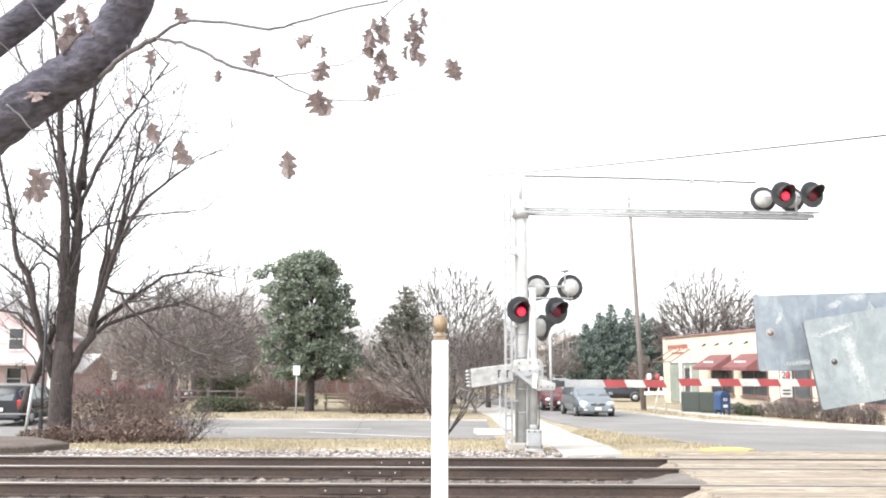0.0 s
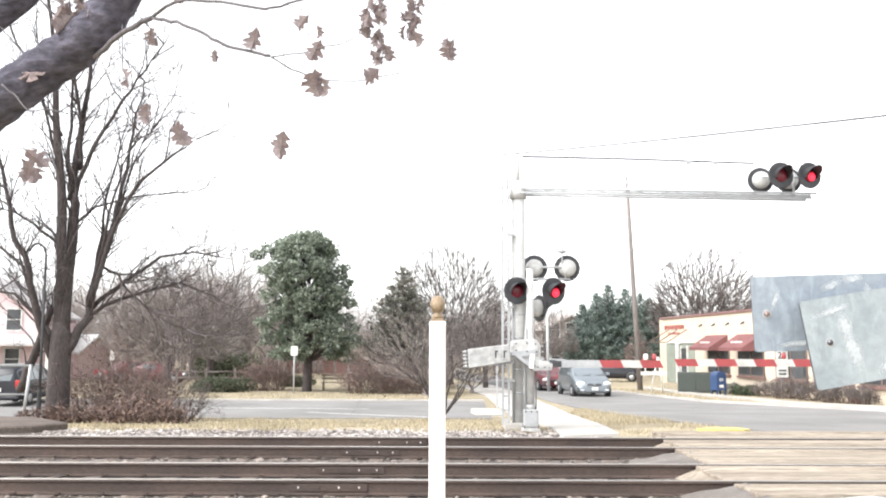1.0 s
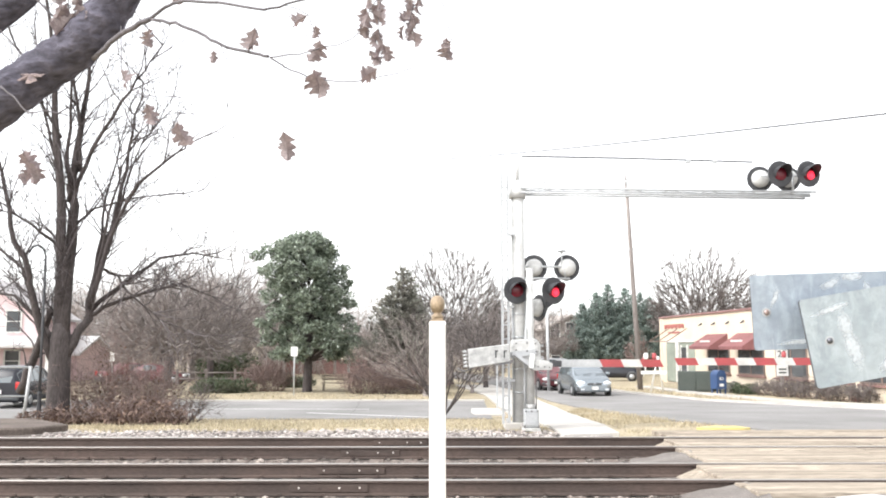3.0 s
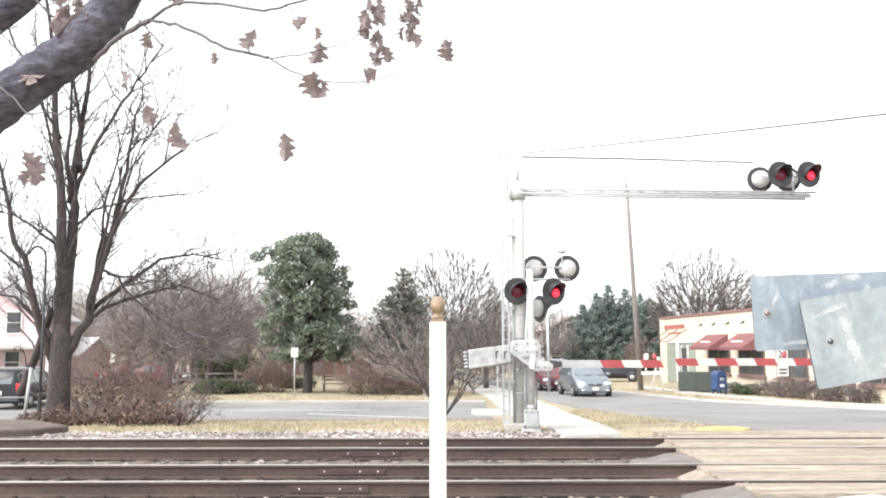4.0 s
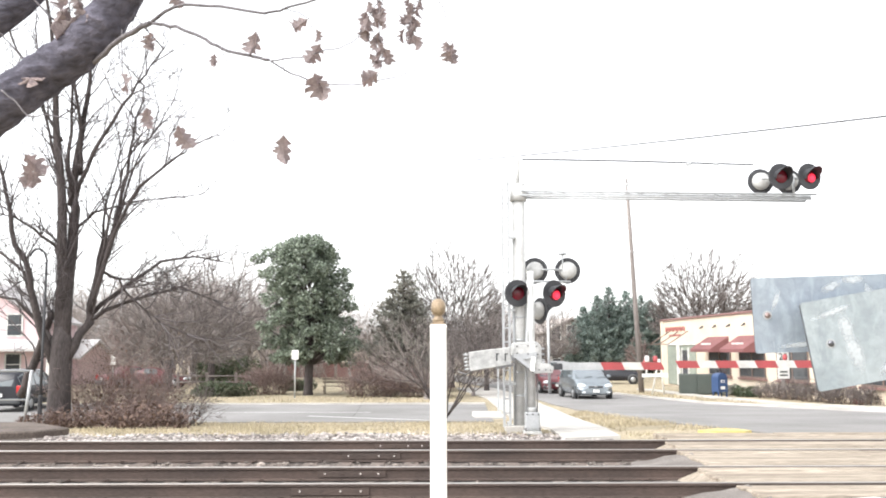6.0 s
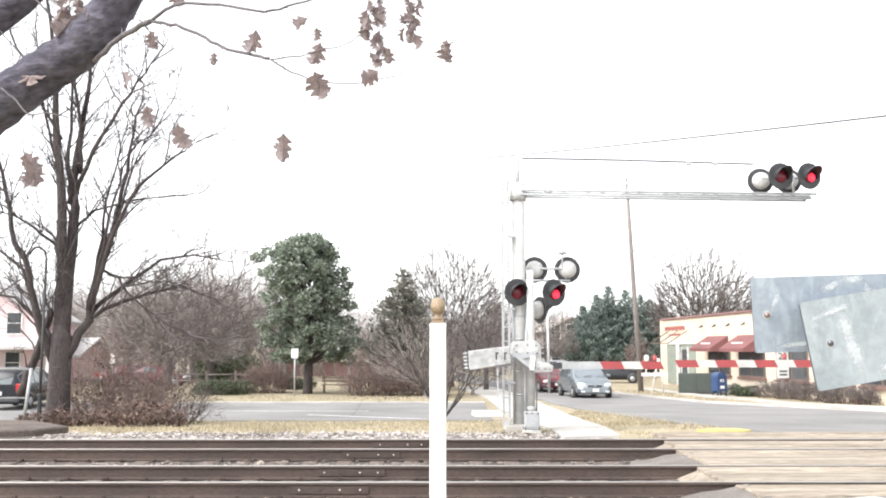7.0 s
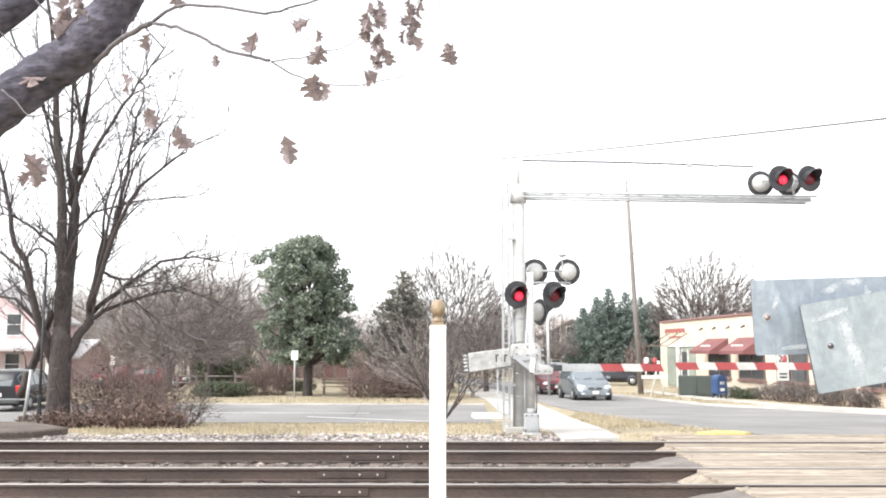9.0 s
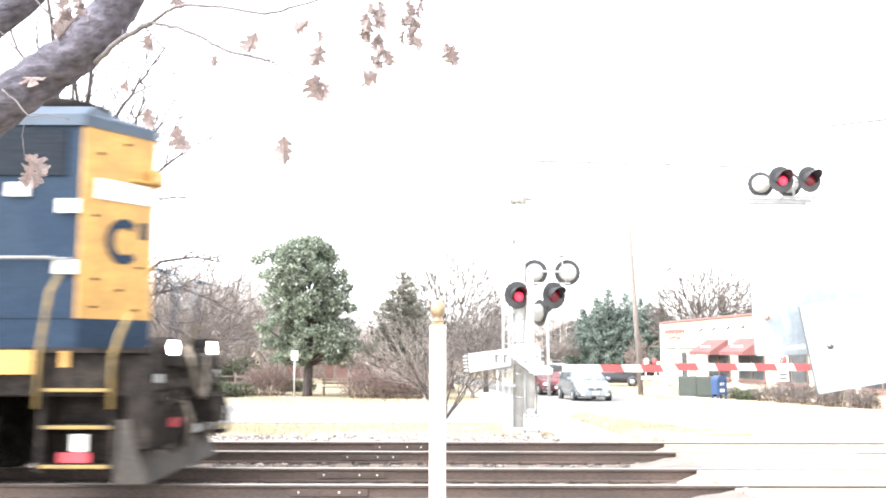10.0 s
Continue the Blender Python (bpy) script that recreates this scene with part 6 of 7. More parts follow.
def near_limb():
    t = thing("oak_limb", "thick grey oak limb overhead with dry brown leaves", "tree branch", (0, 0, 0))
    rng = random.Random(11)
    bm = bmesh.new()
    pts = [(-3.362, 5.300, 2.400), (-2.987, 5.200, 2.669), (-2.682, 5.100, 2.873), (-2.446, 5.000, 3.001), (-2.260, 5.000, 3.142), (-2.083, 4.950, 3.234), (-1.935, 4.900, 3.348), (-1.840, 4.900, 3.508), (-1.714, 4.800, 3.679), (-1.631, 4.800, 4.006)]
    fine = []
    for i in range(len(pts) - 1):
        for k in range(6):
            fine.append(Vector(pts[i]).lerp(Vector(pts[i + 1]), k / 6))
    for _ in range(3):
        fine = [fine[0]] + [(fine[i - 1] + fine[i] * 2 + fine[i + 1]) / 4 for i in range(1, len(fine) - 1)] + [fine[-1]]
    tube(bm, fine, [0.140 - 0.030 * i / len(fine) + 0.006 * math.sin(i * 1.7) for i in range(len(fine))], 24)
    for v in bm.verts:
        k = noise.noise(v.co * 9) * 0.012 + noise.noise(v.co * 30) * 0.006
        v.co += Vector((k, k, k))
    part("bough", bm, BARK_NEAR, t, "furrowed grey oak bark")
    # a second limb at the corner
    bm = tube(bmesh.new(), [(-3.136, 5.400, 3.293), (-2.837, 5.400, 3.543), (-2.611, 5.350, 3.686), (-2.390, 5.300, 3.863)], [0.10, 0.095, 0.09, 0.08], 14)
    part("bough", bm, BARK_NEAR, t)
    part("scar", rough_patch(rng), BARK_SCAR, t, "pale scar in the bark",
         at=Matrix.Translation((-2.285, 4.865, 3.058)) @ pose(0, 0, 0, 62, 0, 0) @ Matrix.Diagonal((1.35, 0.7, 0.6, 1)))
    def branch(pts_, r0, r1, seg=7):
        q = [Vector(p) for p in pts_]
        f = []
        for i in range(len(q) - 1):
            for k in range(4):
                f.append(q[i].lerp(q[i + 1], k / 4))
        f.append(q[-1])
        for _ in range(2):
            f = [f[0]] + [(f[i - 1] + f[i] * 2 + f[i + 1]) / 4 for i in range(1, len(f) - 1)] + [f[-1]]
        f = [p + Vector((rng.gauss(0, 0.0025), 0, rng.gauss(0, 0.0025))) for p in f]
        thin = Twigs()
        thin.line(f, [max(0.0019, 0.66 * r0) + (max(0.0018, r1) - max(0.0019, 0.66 * r0)) * i / (len(f) - 1) for i in range(len(f))], seg)
        thin.mesh("branchlet", BRANCHLET, t)

    branch([(-1.950, 4.900, 3.166), (-1.791, 4.800, 3.254), (-1.650, 4.700, 3.288), (-1.562, 4.650, 3.304)], 0.022, 0.014, 10)
    branch([(-1.562, 4.650, 3.304), (-1.470, 4.600, 3.350), (-1.382, 4.600, 3.387), (-1.162, 4.500, 3.335), (-0.893, 4.400, 3.252), (-0.808, 4.400, 3.281), (-0.568, 4.300, 3.309), (-0.283, 4.200, 3.330)], 0.015, 0.004)
    branch([(-1.562, 4.650, 3.304), (-1.408, 4.600, 3.264), (-1.258, 4.550, 3.185), (-1.142, 4.500, 3.107), (-0.985, 4.450, 3.055), (-0.871, 4.400, 3.012)], 0.013, 0.008)
    branch([(-0.871, 4.400, 3.012), (-0.711, 4.350, 3.015), (-0.537, 4.300, 3.033), (-0.412, 4.200, 3.055)], 0.006, 0.002)
    branch([(-0.871, 4.400, 3.012), (-0.760, 4.400, 2.945), (-0.625, 4.350, 2.878), (-0.480, 4.300, 2.854), (-0.314, 4.300, 2.874), (-0.132, 4.200, 2.893)], 0.007, 0.002)
    branch([(-1.142, 4.500, 3.107), (-1.111, 4.500, 3.035), (-1.036, 4.500, 2.946), (-0.949, 4.500, 2.905)], 0.003, 0.0015)
    branch([(-2.361, 4.700, 2.952), (-2.264, 4.680, 2.878), (-2.200, 4.660, 2.797), (-2.096, 4.660, 2.812), (-1.976, 4.660, 2.782)], 0.008, 0.003)
    branch([(-1.763, 4.800, 3.324), (-1.747, 4.750, 3.117), (-1.683, 4.700, 2.946), (-1.570, 4.700, 2.893), (-1.387, 4.650, 2.876)], 0.005, 0.002)
    branch([(-2.226, 5.000, 3.447), (-2.344, 5.000, 3.565), (-2.482, 5.000, 3.733)], 0.01, 0.004)
    branch([(-2.369, 5.100, 3.130), (-2.475, 5.100, 3.298), (-2.579, 5.100, 3.400), (-2.683, 5.100, 3.502)], 0.007, 0.003)
    branch([(-2.200, 4.660, 2.797), (-2.224, 4.660, 2.691), (-2.205, 4.660, 2.594)], 0.003, 0.0015)
    branch([(-2.205, 4.660, 2.594), (-2.197, 4.660, 2.564)], 0.0015, 0.0012)
    # fine hanging twigs for the leaf bunches
    branch([(-0.412, 4.200, 3.055), (-0.350, 4.200, 3.189), (-0.256, 4.200, 3.302), (-0.147, 4.200, 3.387)], 0.003, 0.003)
    branch([(-0.283, 4.200, 3.274), (-0.315, 4.200, 3.161), (-0.303, 4.200, 3.049), (-0.286, 4.200, 2.952), (-0.313, 4.200, 2.869)], 0.003, 0.001)
    branch([(-0.147, 4.200, 3.387), (-0.125, 4.200, 3.246), (-0.160, 4.200, 3.119), (-0.187, 4.200, 3.021)], 0.003, 0.001)
    branch([(-0.147, 4.200, 3.387), (-0.011, 4.200, 3.246), (0.030, 4.200, 3.077), (0.043, 4.200, 3.027)], 0.002, 0.0008)
    branch([(-0.893, 4.400, 3.252), (-0.804, 4.400, 3.061), (-0.786, 4.400, 2.829), (-0.797, 4.400, 2.639)], 0.0012, 0.0005, 4)
    branch([(-1.570, 4.700, 2.893), (-1.575, 4.700, 2.859)], 0.002, 0.001)
    branch([(-1.387, 4.650, 2.876), (-1.396, 4.650, 2.809), (-1.397, 4.650, 2.743)], 0.002, 0.001)
    branch([(-0.808, 4.400, 3.281), (-0.723, 4.400, 3.260), (-0.677, 4.400, 3.225)], 0.003, 0.001)
    branch([(-0.676, 4.300, 3.084), (-0.632, 4.300, 3.113), (-0.661, 4.300, 3.188)], 0.002, 0.001)
    branch([(-0.985, 4.450, 3.055), (-0.945, 4.420, 3.103), (-0.934, 4.400, 3.155)], 0.003, 0.001)
    def hang_leaf(at, size, turn):
        size *= 1.12
        hang = (rng.uniform(-20, 20), rng.uniform(-40, 40), 0.6 * (turn - 180 if turn > 90 else turn))
        leaf = oak_leaf("leaf", rng, size, Matrix.Translation(at) @ pose(0, 0, 0, *hang), t)
        if len(LEAVES) < 18:
            LEAVES.append((leaf, at, hang))

    hang_leaf((-0.796, 4.400, 2.634), 0.130, 0)
    hang_leaf((-0.943, 4.400, 3.166), 0.105, 40)
    hang_leaf((-0.664, 4.300, 3.193), 0.080, 70)
    hang_leaf((-0.604, 4.300, 3.067), 0.105, 20)
    hang_leaf((-0.629, 4.300, 2.919), 0.125, 60)
    hang_leaf((-0.607, 4.300, 2.885), 0.10, 120)
    hang_leaf((-1.176, 4.500, 3.083), 0.062, 20)
    hang_leaf((-1.557, 4.650, 3.251), 0.095, 70)
    hang_leaf((-1.733, 4.720, 3.051), 0.100, 100)
    hang_leaf((-1.581, 4.700, 2.859), 0.105, 30)
    hang_leaf((-1.398, 4.650, 2.749), 0.125, 80)
    hang_leaf((-2.199, 4.660, 2.594), 0.125, 30)
    hang_leaf((-2.220, 4.660, 2.546), 0.12, 120)
    hang_leaf((-2.171, 4.660, 2.504), 0.08, 60)
    hang_leaf((0.049, 4.200, 3.038), 0.095, 85)
    hang_leaf((0.016, 4.200, 3.044), 0.05, 20)
    hang_leaf((-0.313, 4.200, 2.893), 0.095, 50)
    hang_leaf((-0.627, 4.300, 3.142), 0.06, 130)
    hang_leaf((-2.090, 4.850, 3.472), 0.14, 10)
    hang_leaf((-2.039, 4.850, 3.433), 0.13, 70)
    hang_leaf((-2.002, 4.850, 3.466), 0.11, 120)
    hang_leaf((-2.053, 4.830, 3.387), 0.12, 40)
    hang_leaf((-2.109, 4.840, 3.423), 0.10, 160)
    for dx, dz in ((-0.02, 0.05), (0.03, 0.02), (-0.05, -0.03), (0.01, -0.06), (0.05, -0.09), (-0.01, 0.10), (0.03, -0.02)):
        hang_leaf((-2.045 + dx, 4.80, 3.46 + dz), rng.uniform(0.07, 0.11), rng.uniform(0, 180))
    hang_leaf((-1.444, 4.600, 3.461), 0.09, 20)
    for k in range(19):
        h = k / 18 + rng.gauss(0, 0.03)
        hang_leaf(tuple(Vector((-0.326, 4.200, 3.257)) + Vector((rng.gauss(0, 0.026), rng.gauss(0, 0.03), -0.28 * h))), rng.uniform(0.04, 0.075), rng.uniform(0, 180))
    for k in range(17):
        h = k / 16 + rng.gauss(0, 0.03)
        hang_leaf(tuple(Vector((-0.117, 4.200, 3.302)) + Vector((-0.055 * h + rng.gauss(0, 0.022), rng.gauss(0, 0.03), -0.24 * h))), rng.uniform(0.04, 0.07), rng.uniform(0, 180))


near_limb()

# evergreens and bare trees of the park, from near to far
leafy_tree("magnolia", "broad dark green evergreen magnolia in the park", (-7.75, 52, -1.0), 8.9, 2.65, 5, MAGNOLIA, 27000, 0.21,
           [(0, 0.75), (0.08, 0.95), (0.3, 0.98), (0.5, 0.95), (0.7, 0.88), (0.88, 0.68), (1.0, 0.25)], 1.9, 0.26, 190, 0.50,
           extra=[(-2.9, -0.4, 7.75, 0.42), (-2.3, -0.5, 8.1, 0.45), (-2.5, -0.3, 6.9, 0.4), (-1.5, -0.5, 8.4, 0.5), (0.3, -0.4, 8.9, 0.5), (1.2, -0.3, 8.2, 0.5), (2.0, -0.4, 7.0, 0.4), (2.4, -0.3, 5.0, 0.4)],
           flat=0.5, shift=((0, 0.2), (0.5, 0.05), (0.8, -0.3), (1, -0.1)))
conifer("pine", "dull green pine behind bare shrubs", (-2.5, 56, -1.0), 7.4, 3.0, 9, HOLLY, 26, 11000, 0.24, 0.72, 0.30)
dome_tree("round_tree", "round-crowned bare tree behind the crossing signal", (0.45, 62, -1.0), 2.0, (0.1, 0, 5.2), (3.7, 3.4, 4.7), 900, 21, 0.24, 0.0145, bark=TWIG, twig=TWIG_DIM, layers=8, cone=90, shoots=3, upright=0.35, ragged=0.06, length=0.4)
dome_tree("bare_shrub", "bare grey multi-stemmed shrub by the street", (-0.95, 47.5, -1.0), 0.25, (-0.8, 0, 2.0), (2.3, 1.7, 2.6), 260, 22, 0.10, 0.0065, bark=TWIG_GREY, twig=TWIG_GREY, cone=70, layers=7, shoots=2, upright=0.1, length=0.4)
dome_tree("bare_shrub", "bare grey multi-stemmed shrub behind the white post", (1.6, 50.5, -1.0), 0.25, (0, 0, 2.0), (2.1, 1.6, 2.5), 240, 23, 0.10, 0.007, bark=TWIG_MID, twig=TWIG_MID, cone=72, layers=7, shoots=2, upright=0.1, length=0.4)
bare_tree("young_tree", "small bare tree behind the white post", (0.0, 31.0, -0.9), 3.4, 0.06, 24, fork=0.05, stems=9, depth=3, kids=(3, 4), lean=0.95, twig=BARK, thin=0.006, first=0.75)
dome_tree("street_tree", "small brown bare tree beside the pavement", (2.6, 56, -1.0), 1.7, (-0.2, 0, 3.3), (1.9, 1.6, 2.6), 170, 28, 0.15, 0.012, twig=TWIG_MID, layers=6, cone=84, shoots=3, length=0.4)
dome_tree("park_tree", "spreading dark bare tree at the park edge", (-16.9, 56, -1.0), 1.9, (0.3, 0, 3.5), (4.4, 3.5, 3.3), 280, 25, 0.24, 0.012, cone=96, twig=TWIG_MID, layers=8, shoots=3, upright=0.2, length=0.45, ragged=0.3)
dome_tree("park_tree", "tall bare tree with an arching crown in the park", (-15.6, 61, -1.0), 2.6, (0.6, 0, 6.2), (2.9, 2.6, 3.7), 150, 26, 0.22, 0.016, cone=72, twig=TWIG_MID, shoots=3, upright=0.35, length=0.5, ragged=0.3)
dome_tree("park_tree", "grey bare tree among the woods", (-21.0, 68, -1.0), 2.2, (0, 0, 4.6), (4.4, 3.5, 3.9), 300, 27, 0.26, 0.015, twig=TWIG_MID, cone=92, shoots=3, upright=0.3)
dome_tree("street_tree", "upright bare tree behind the shop", (22.6, 80, -1.0), 2.6, (0.3, 0, 6.5), (4.9, 4.2, 5.4), 520, 31, 0.36, 0.020, twig=TWIG_DIM, bark=TWIG, layers=8, cone=74, shoots=2, upright=0.5, length=0.6, ragged=0.16)
dome_tree("street_tree", "low spreading bare tree behind the shop", (28.8, 92, -1.0), 2.6, (0, 0, 5.6), (4.0, 4.0, 4.4), 260, 33, 0.30, 0.024, twig=TWIG_DIM, bark=TWIG, cone=84, shoots=3, upright=0.4, length=0.6)
dome_tree("street_tree", "small bare tree near the brown house", (8.3, 74, -1.0), 1.6, (0, 0, 3.9), (1.9, 1.8, 2.4), 150, 34, 0.14, 0.014, twig=TWIG_MID, bark=TWIG_MID, layers=6, cone=80, shoots=3)
dome_tree("street_tree", "slender bare tree in front of the brown house", (10.6, 82, -1.0), 1.6, (0, 0, 3.6), (1.6, 1.5, 2.9), 120, 35, 0.12, 0.014, twig=TWIG_MID, bark=TWIG_MID, layers=6, cone=70, shoots=3)
dome_tree("street_tree", "low russet bare tree in front of the cedars", (16.2, 76, -1.0), 0.4, (0, 0, 1.6), (1.0, 0.9, 2.2), 110, 36, 0.10, 0.014, twig=TWIG_RED, bark=TWIG_RED, layers=6, cone=60, shoots=3)
for x, y, tall, wide, seed in ((13.0, 84.5, 6.4, 1.9, 41), (14.1, 83.6, 7.3, 2.1, 42), (15.4, 84.6, 8.3, 2.3, 43), (16.9, 84.0, 7.8, 2.3, 44), (18.1, 83.3, 7.3, 2.2, 45), (19.2, 84.4, 7.0, 2.2, 46), (20.4, 85.5, 6.6, 2.1, 47)):
    conifer("cedar", "dark blue-green pointed cedar in a row", (x, y, -1.0), tall, wide, seed, CEDAR, 24, 6500, 0.27, 0.80, 0.60)


def thicket(name, label, at, size, seed, stems, material, reach=(0.8, 1.6), thin=0.006, depth=2, leaves=0, leaf=None, height=1.0, kids=(3, 5)):
    """A bare bush: many stems from the ground, with dead leaves among them."""
    t = thing(name, label, "bush", at)
    rng = random.Random(seed)
    tw = Twigs()
    for _ in range(stems):
        a, q = rng.uniform(0, 6.283), math.sqrt(rng.random())
        p = Vector((math.cos(a) * q * size[0], math.sin(a) * q * size[1], 0.0))
        d = Vector((math.cos(a) * q * 0.5 + rng.gauss(0, 0.25), rng.gauss(0, 0.3), 1))
        tw.grow(rng, p, d, rng.uniform(*reach) * height * (1.1 - 0.4 * q), 0.016, depth, bend=0.35, rise=0.05, kids=kids, thin=thin, sides=3)
    tw.mesh("brush", material, t)
    if leaves:
        top = reach[1] * height

        def place(g):
            a, q = g.uniform(0, 6.283), math.sqrt(g.random())
            return Vector((math.cos(a) * q * size[0] * 1.1, math.sin(a) * q * size[1] * 1.1, top * g.random() ** 1.8 * (1.05 - 0.5 * q * q))), Vector((0, 0, 0.2))
        v, f = leaf_quads(leaves, place, 0.10, rng)
        mesh_of("dead_foliage", v, f, leaf or LITTER, t)
    return t


thicket("bramble_bush", "tangled brown winter bush at the foot of the tall tree", (-9.0, 25.6, -0.55), (1.3, 0.7), 50, 46, TWIG_RED, (0.8, 1.6), 0.006, 2, 700)
thicket("bramble_bush", "tangled brown winter bush beside the track", (-7.95, 24.0, -0.45), (1.15, 0.7), 51, 55, TWIG_RED, (0.35, 0.68), 0.006, 2, 2000)
thicket("bramble_bush", "tall russet bush behind the tree", (-9.9, 27.5, -0.7), (1.3, 0.9), 52, 36, TWIG_RED, (1.2, 2.3), 0.006, 2, 500)
thicket("bramble_bush", "dense grey-brown bush behind the tall tree", (-8.7, 27.2, -0.7), (1.5, 0.7), 57, 60, TWIG_MID, (0.8, 1.45), 0.006, 2, 500)
thicket("bramble_bush", "low russet bush under the tree", (-9.9, 24.3, -0.5), (1.3, 0.5), 53, 40, TWIG_RED, (0.25, 0.5), 0.006, 2, 1500)
thicket("russet_shrub", "rounded russet shrub by the street", (-10.3, 53, -1.0), (1.1, 1.0), 54, 90, TWIG_RED, (0.9, 1.5), 0.010, 2, 500)
thicket("russet_shrub", "rounded russet shrub by the street", (-3.9, 50, -1.0), (1.2, 1.0), 55, 110, TWIG_RED, (1.0, 1.7), 0.010, 2, 500)
thicket("russet_shrub", "rounded russet shrub by the street", (-1.4, 50, -1.0), (1.2, 1.0), 56, 90, TWIG_RED, (0.9, 1.4), 0.010, 2, 300)


def shrub(name, label, at, size, seed, leaves, material, leaf=0.14):
    t = thing(name, label, "bush", at)
    rng = random.Random(seed)
    lumps = [(Vector((rng.uniform(-0.7, 0.7) * size[0], rng.uniform(-0.7, 0.7) * size[1], size[2] * rng.uniform(0.25, 0.6))), rng.uniform(0.35, 0.5)) for _ in range(14)]

    def place(g):
        c, r = g.choice(lumps)
        u = Vector((g.gauss(0, 1), g.gauss(0, 1), g.gauss(0, 1))).normalized()
        p = c + Vector((u.x * size[0], u.y * size[1], u.z * size[2])) * r * g.uniform(0.7, 1.0)
        p.z = max(p.z, 0.02)
        return p, u
    v, f = leaf_quads(leaves, place, leaf, rng)
    mesh_of("crown", v, f, material, t)
    st = Twigs()
    for c, r in lumps:
        st.line([Vector((c.x * 0.3, c.y * 0.3, -0.05)), c * 0.6, c], [0.03, 0.02, 0.01], 4)
    st.mesh("stem", BARK, t)


shrub("juniper", "low spreading green juniper by the street", (-12.4, 51.0, -1.0), (1.7, 1.0, 0.85), 60, 4500, SHRUB_GREEN)
shrub("juniper", "low green shrub by the fence", (-9.4, 58.0, -1.0), (1.4, 0.9, 0.7), 61, 2500, SHRUB_GREEN)
shrub("juniper", "dark green shrub under the bare trees", (-15.5, 66.0, -1.0), (2.4, 1.4, 2.2), 62, 4500, SHRUB_GREEN, 0.2)
rs = random.Random(63)
for k in range(4):
    shrub("hedge_bush", "low dark shrub in front of the shop", (15.6 + 0.2 * k, 55.0 - 2.1 * k, -1.0 + 0.02 * k), (0.7, 0.85, rs.uniform(0.4, 0.6)), 64 + k, 1500, SHRUB_GREEN if k % 2 else HOLLY, 0.12)
for k in range(4, 9):
    thicket("hedge_bush", "low brown leafless shrub in front of the shop", (15.9 + 0.24 * k, 55.0 - 2.1 * k, -1.0 + 0.02 * k), (0.8, 0.85), 64 + k, 46, TWIG_DIM, (0.5, 0.85), 0.010, 2, 260)
thicket("red_shrub", "small round dusky-red shrub beside the path", (18.2, 39.4, -0.95), (0.34, 0.3), 79, 46, LITTER_RED, (0.3, 0.5), 0.009, 2, 420, LITTER_RED)


def far_woods():
    """The brown winter woods behind the park, and the grey ones beyond the road."""
    w = Twigs()
    rng = random.Random(70)

    def stand(count, xs, ys, hs, thin, stems=6):
        for _ in range(count):
            y = rng.uniform(*ys)
            p = Vector((rng.uniform(*xs), y, -1.2))
            h = rng.uniform(*hs)
            w.line([p, p + Vector((0, 0, h * 0.3))], [0.17, 0.13], 5)
            for _ in range(stems):
                w.grow(rng, p + Vector((0, 0, h * rng.uniform(0.08, 0.3))), Vector((rng.gauss(0, 0.5), rng.gauss(0, 0.5), 1)), h * rng.uniform(0.45, 0.62), 0.06, 3, kids=(3, 4), thin=thin, sides=3, rise=0.1)
    stand(20, (-23, -11), (66, 78), (6.5, 9.2), 0.016)
    stand(48, (-50, -9), (78, 100), (6.5, 9.2), 0.022)
    stand(14, (-12, 6), (84, 105), (5.0, 7.0), 0.022)
    stand(22, (2, 60), (105, 130), (5.5, 8.5), 0.024)
    tagged(w.mesh("far_woods", TWIG_GREY), "brown-grey leafless winter woods behind the park", "woods", kind="stuff")
    u = Twigs()
    for _ in range(1500):
        x = rng.uniform(-46, 30)
        y = rng.uniform(96, 112) if x > -10 else rng.uniform(72, 100)
        d = Vector((rng.gauss(0, 0.35), rng.gauss(0, 0.35), 1))
        u.grow(rng, Vector((x, y, -1.1)), d, rng.uniform(1.6, 3.4), 0.035, 1, kids=(4, 6), thin=0.022, sides=3, bend=0.35)
    tagged(u.mesh("underbrush", TWIG_GREY), "dense brown underbrush at the edge of the woods", "underbrush", kind="stuff")


far_woods()


# ---- locomotive ----
LOCO_BLUE = mat("dark_blue_locomotive_paint", (0.015, 0.031, 0.060), 0.55, second=(0.022, 0.040, 0.070), scale=1.5, fine=20, amount=0.3, bump=0.05, spec=0.15)
# the roof's blue is paler than the hood sides
LOCO_ROOF = mat("paler_blue_roof", (0.060, 0.088, 0.13), 0.6, second=(0.045, 0.066, 0.10), scale=2, amount=0.2)
LOCO_YELLOW = mat("locomotive_yellow", (0.54, 0.31, 0.085), 0.5, second=(0.40, 0.225, 0.065), scale=3.5, fine=15, amount=0.28, bump=0.05)
LOCO_BLACK = mat("grimy_black_steel", (0.017, 0.0155, 0.0155), 0.85, second=(0.048, 0.040, 0.036), scale=5, fine=30, amount=0.6, bump=0.3, spec=0.06)
PLOW = mat("dusty_plow_steel", (0.062, 0.054, 0.048), 0.85, second=(0.030, 0.026, 0.024), scale=3, fine=25, amount=0.5)
HOSE = mat("dusty_hose", (0.26, 0.22, 0.18), 0.8, second=(0.16, 0.135, 0.11), scale=8, amount=0.3)
GRILLE = mat("dark_radiator_grille", (0.016, 0.021, 0.03), 0.8, second=(0.025, 0.031, 0.042), scale=3, fine=60, amount=0.5, stretch=(1, 1, 8), spec=0.1)
BEAM = glow("headlight_beam", (1.0, 0.97, 0.9), 12.0)
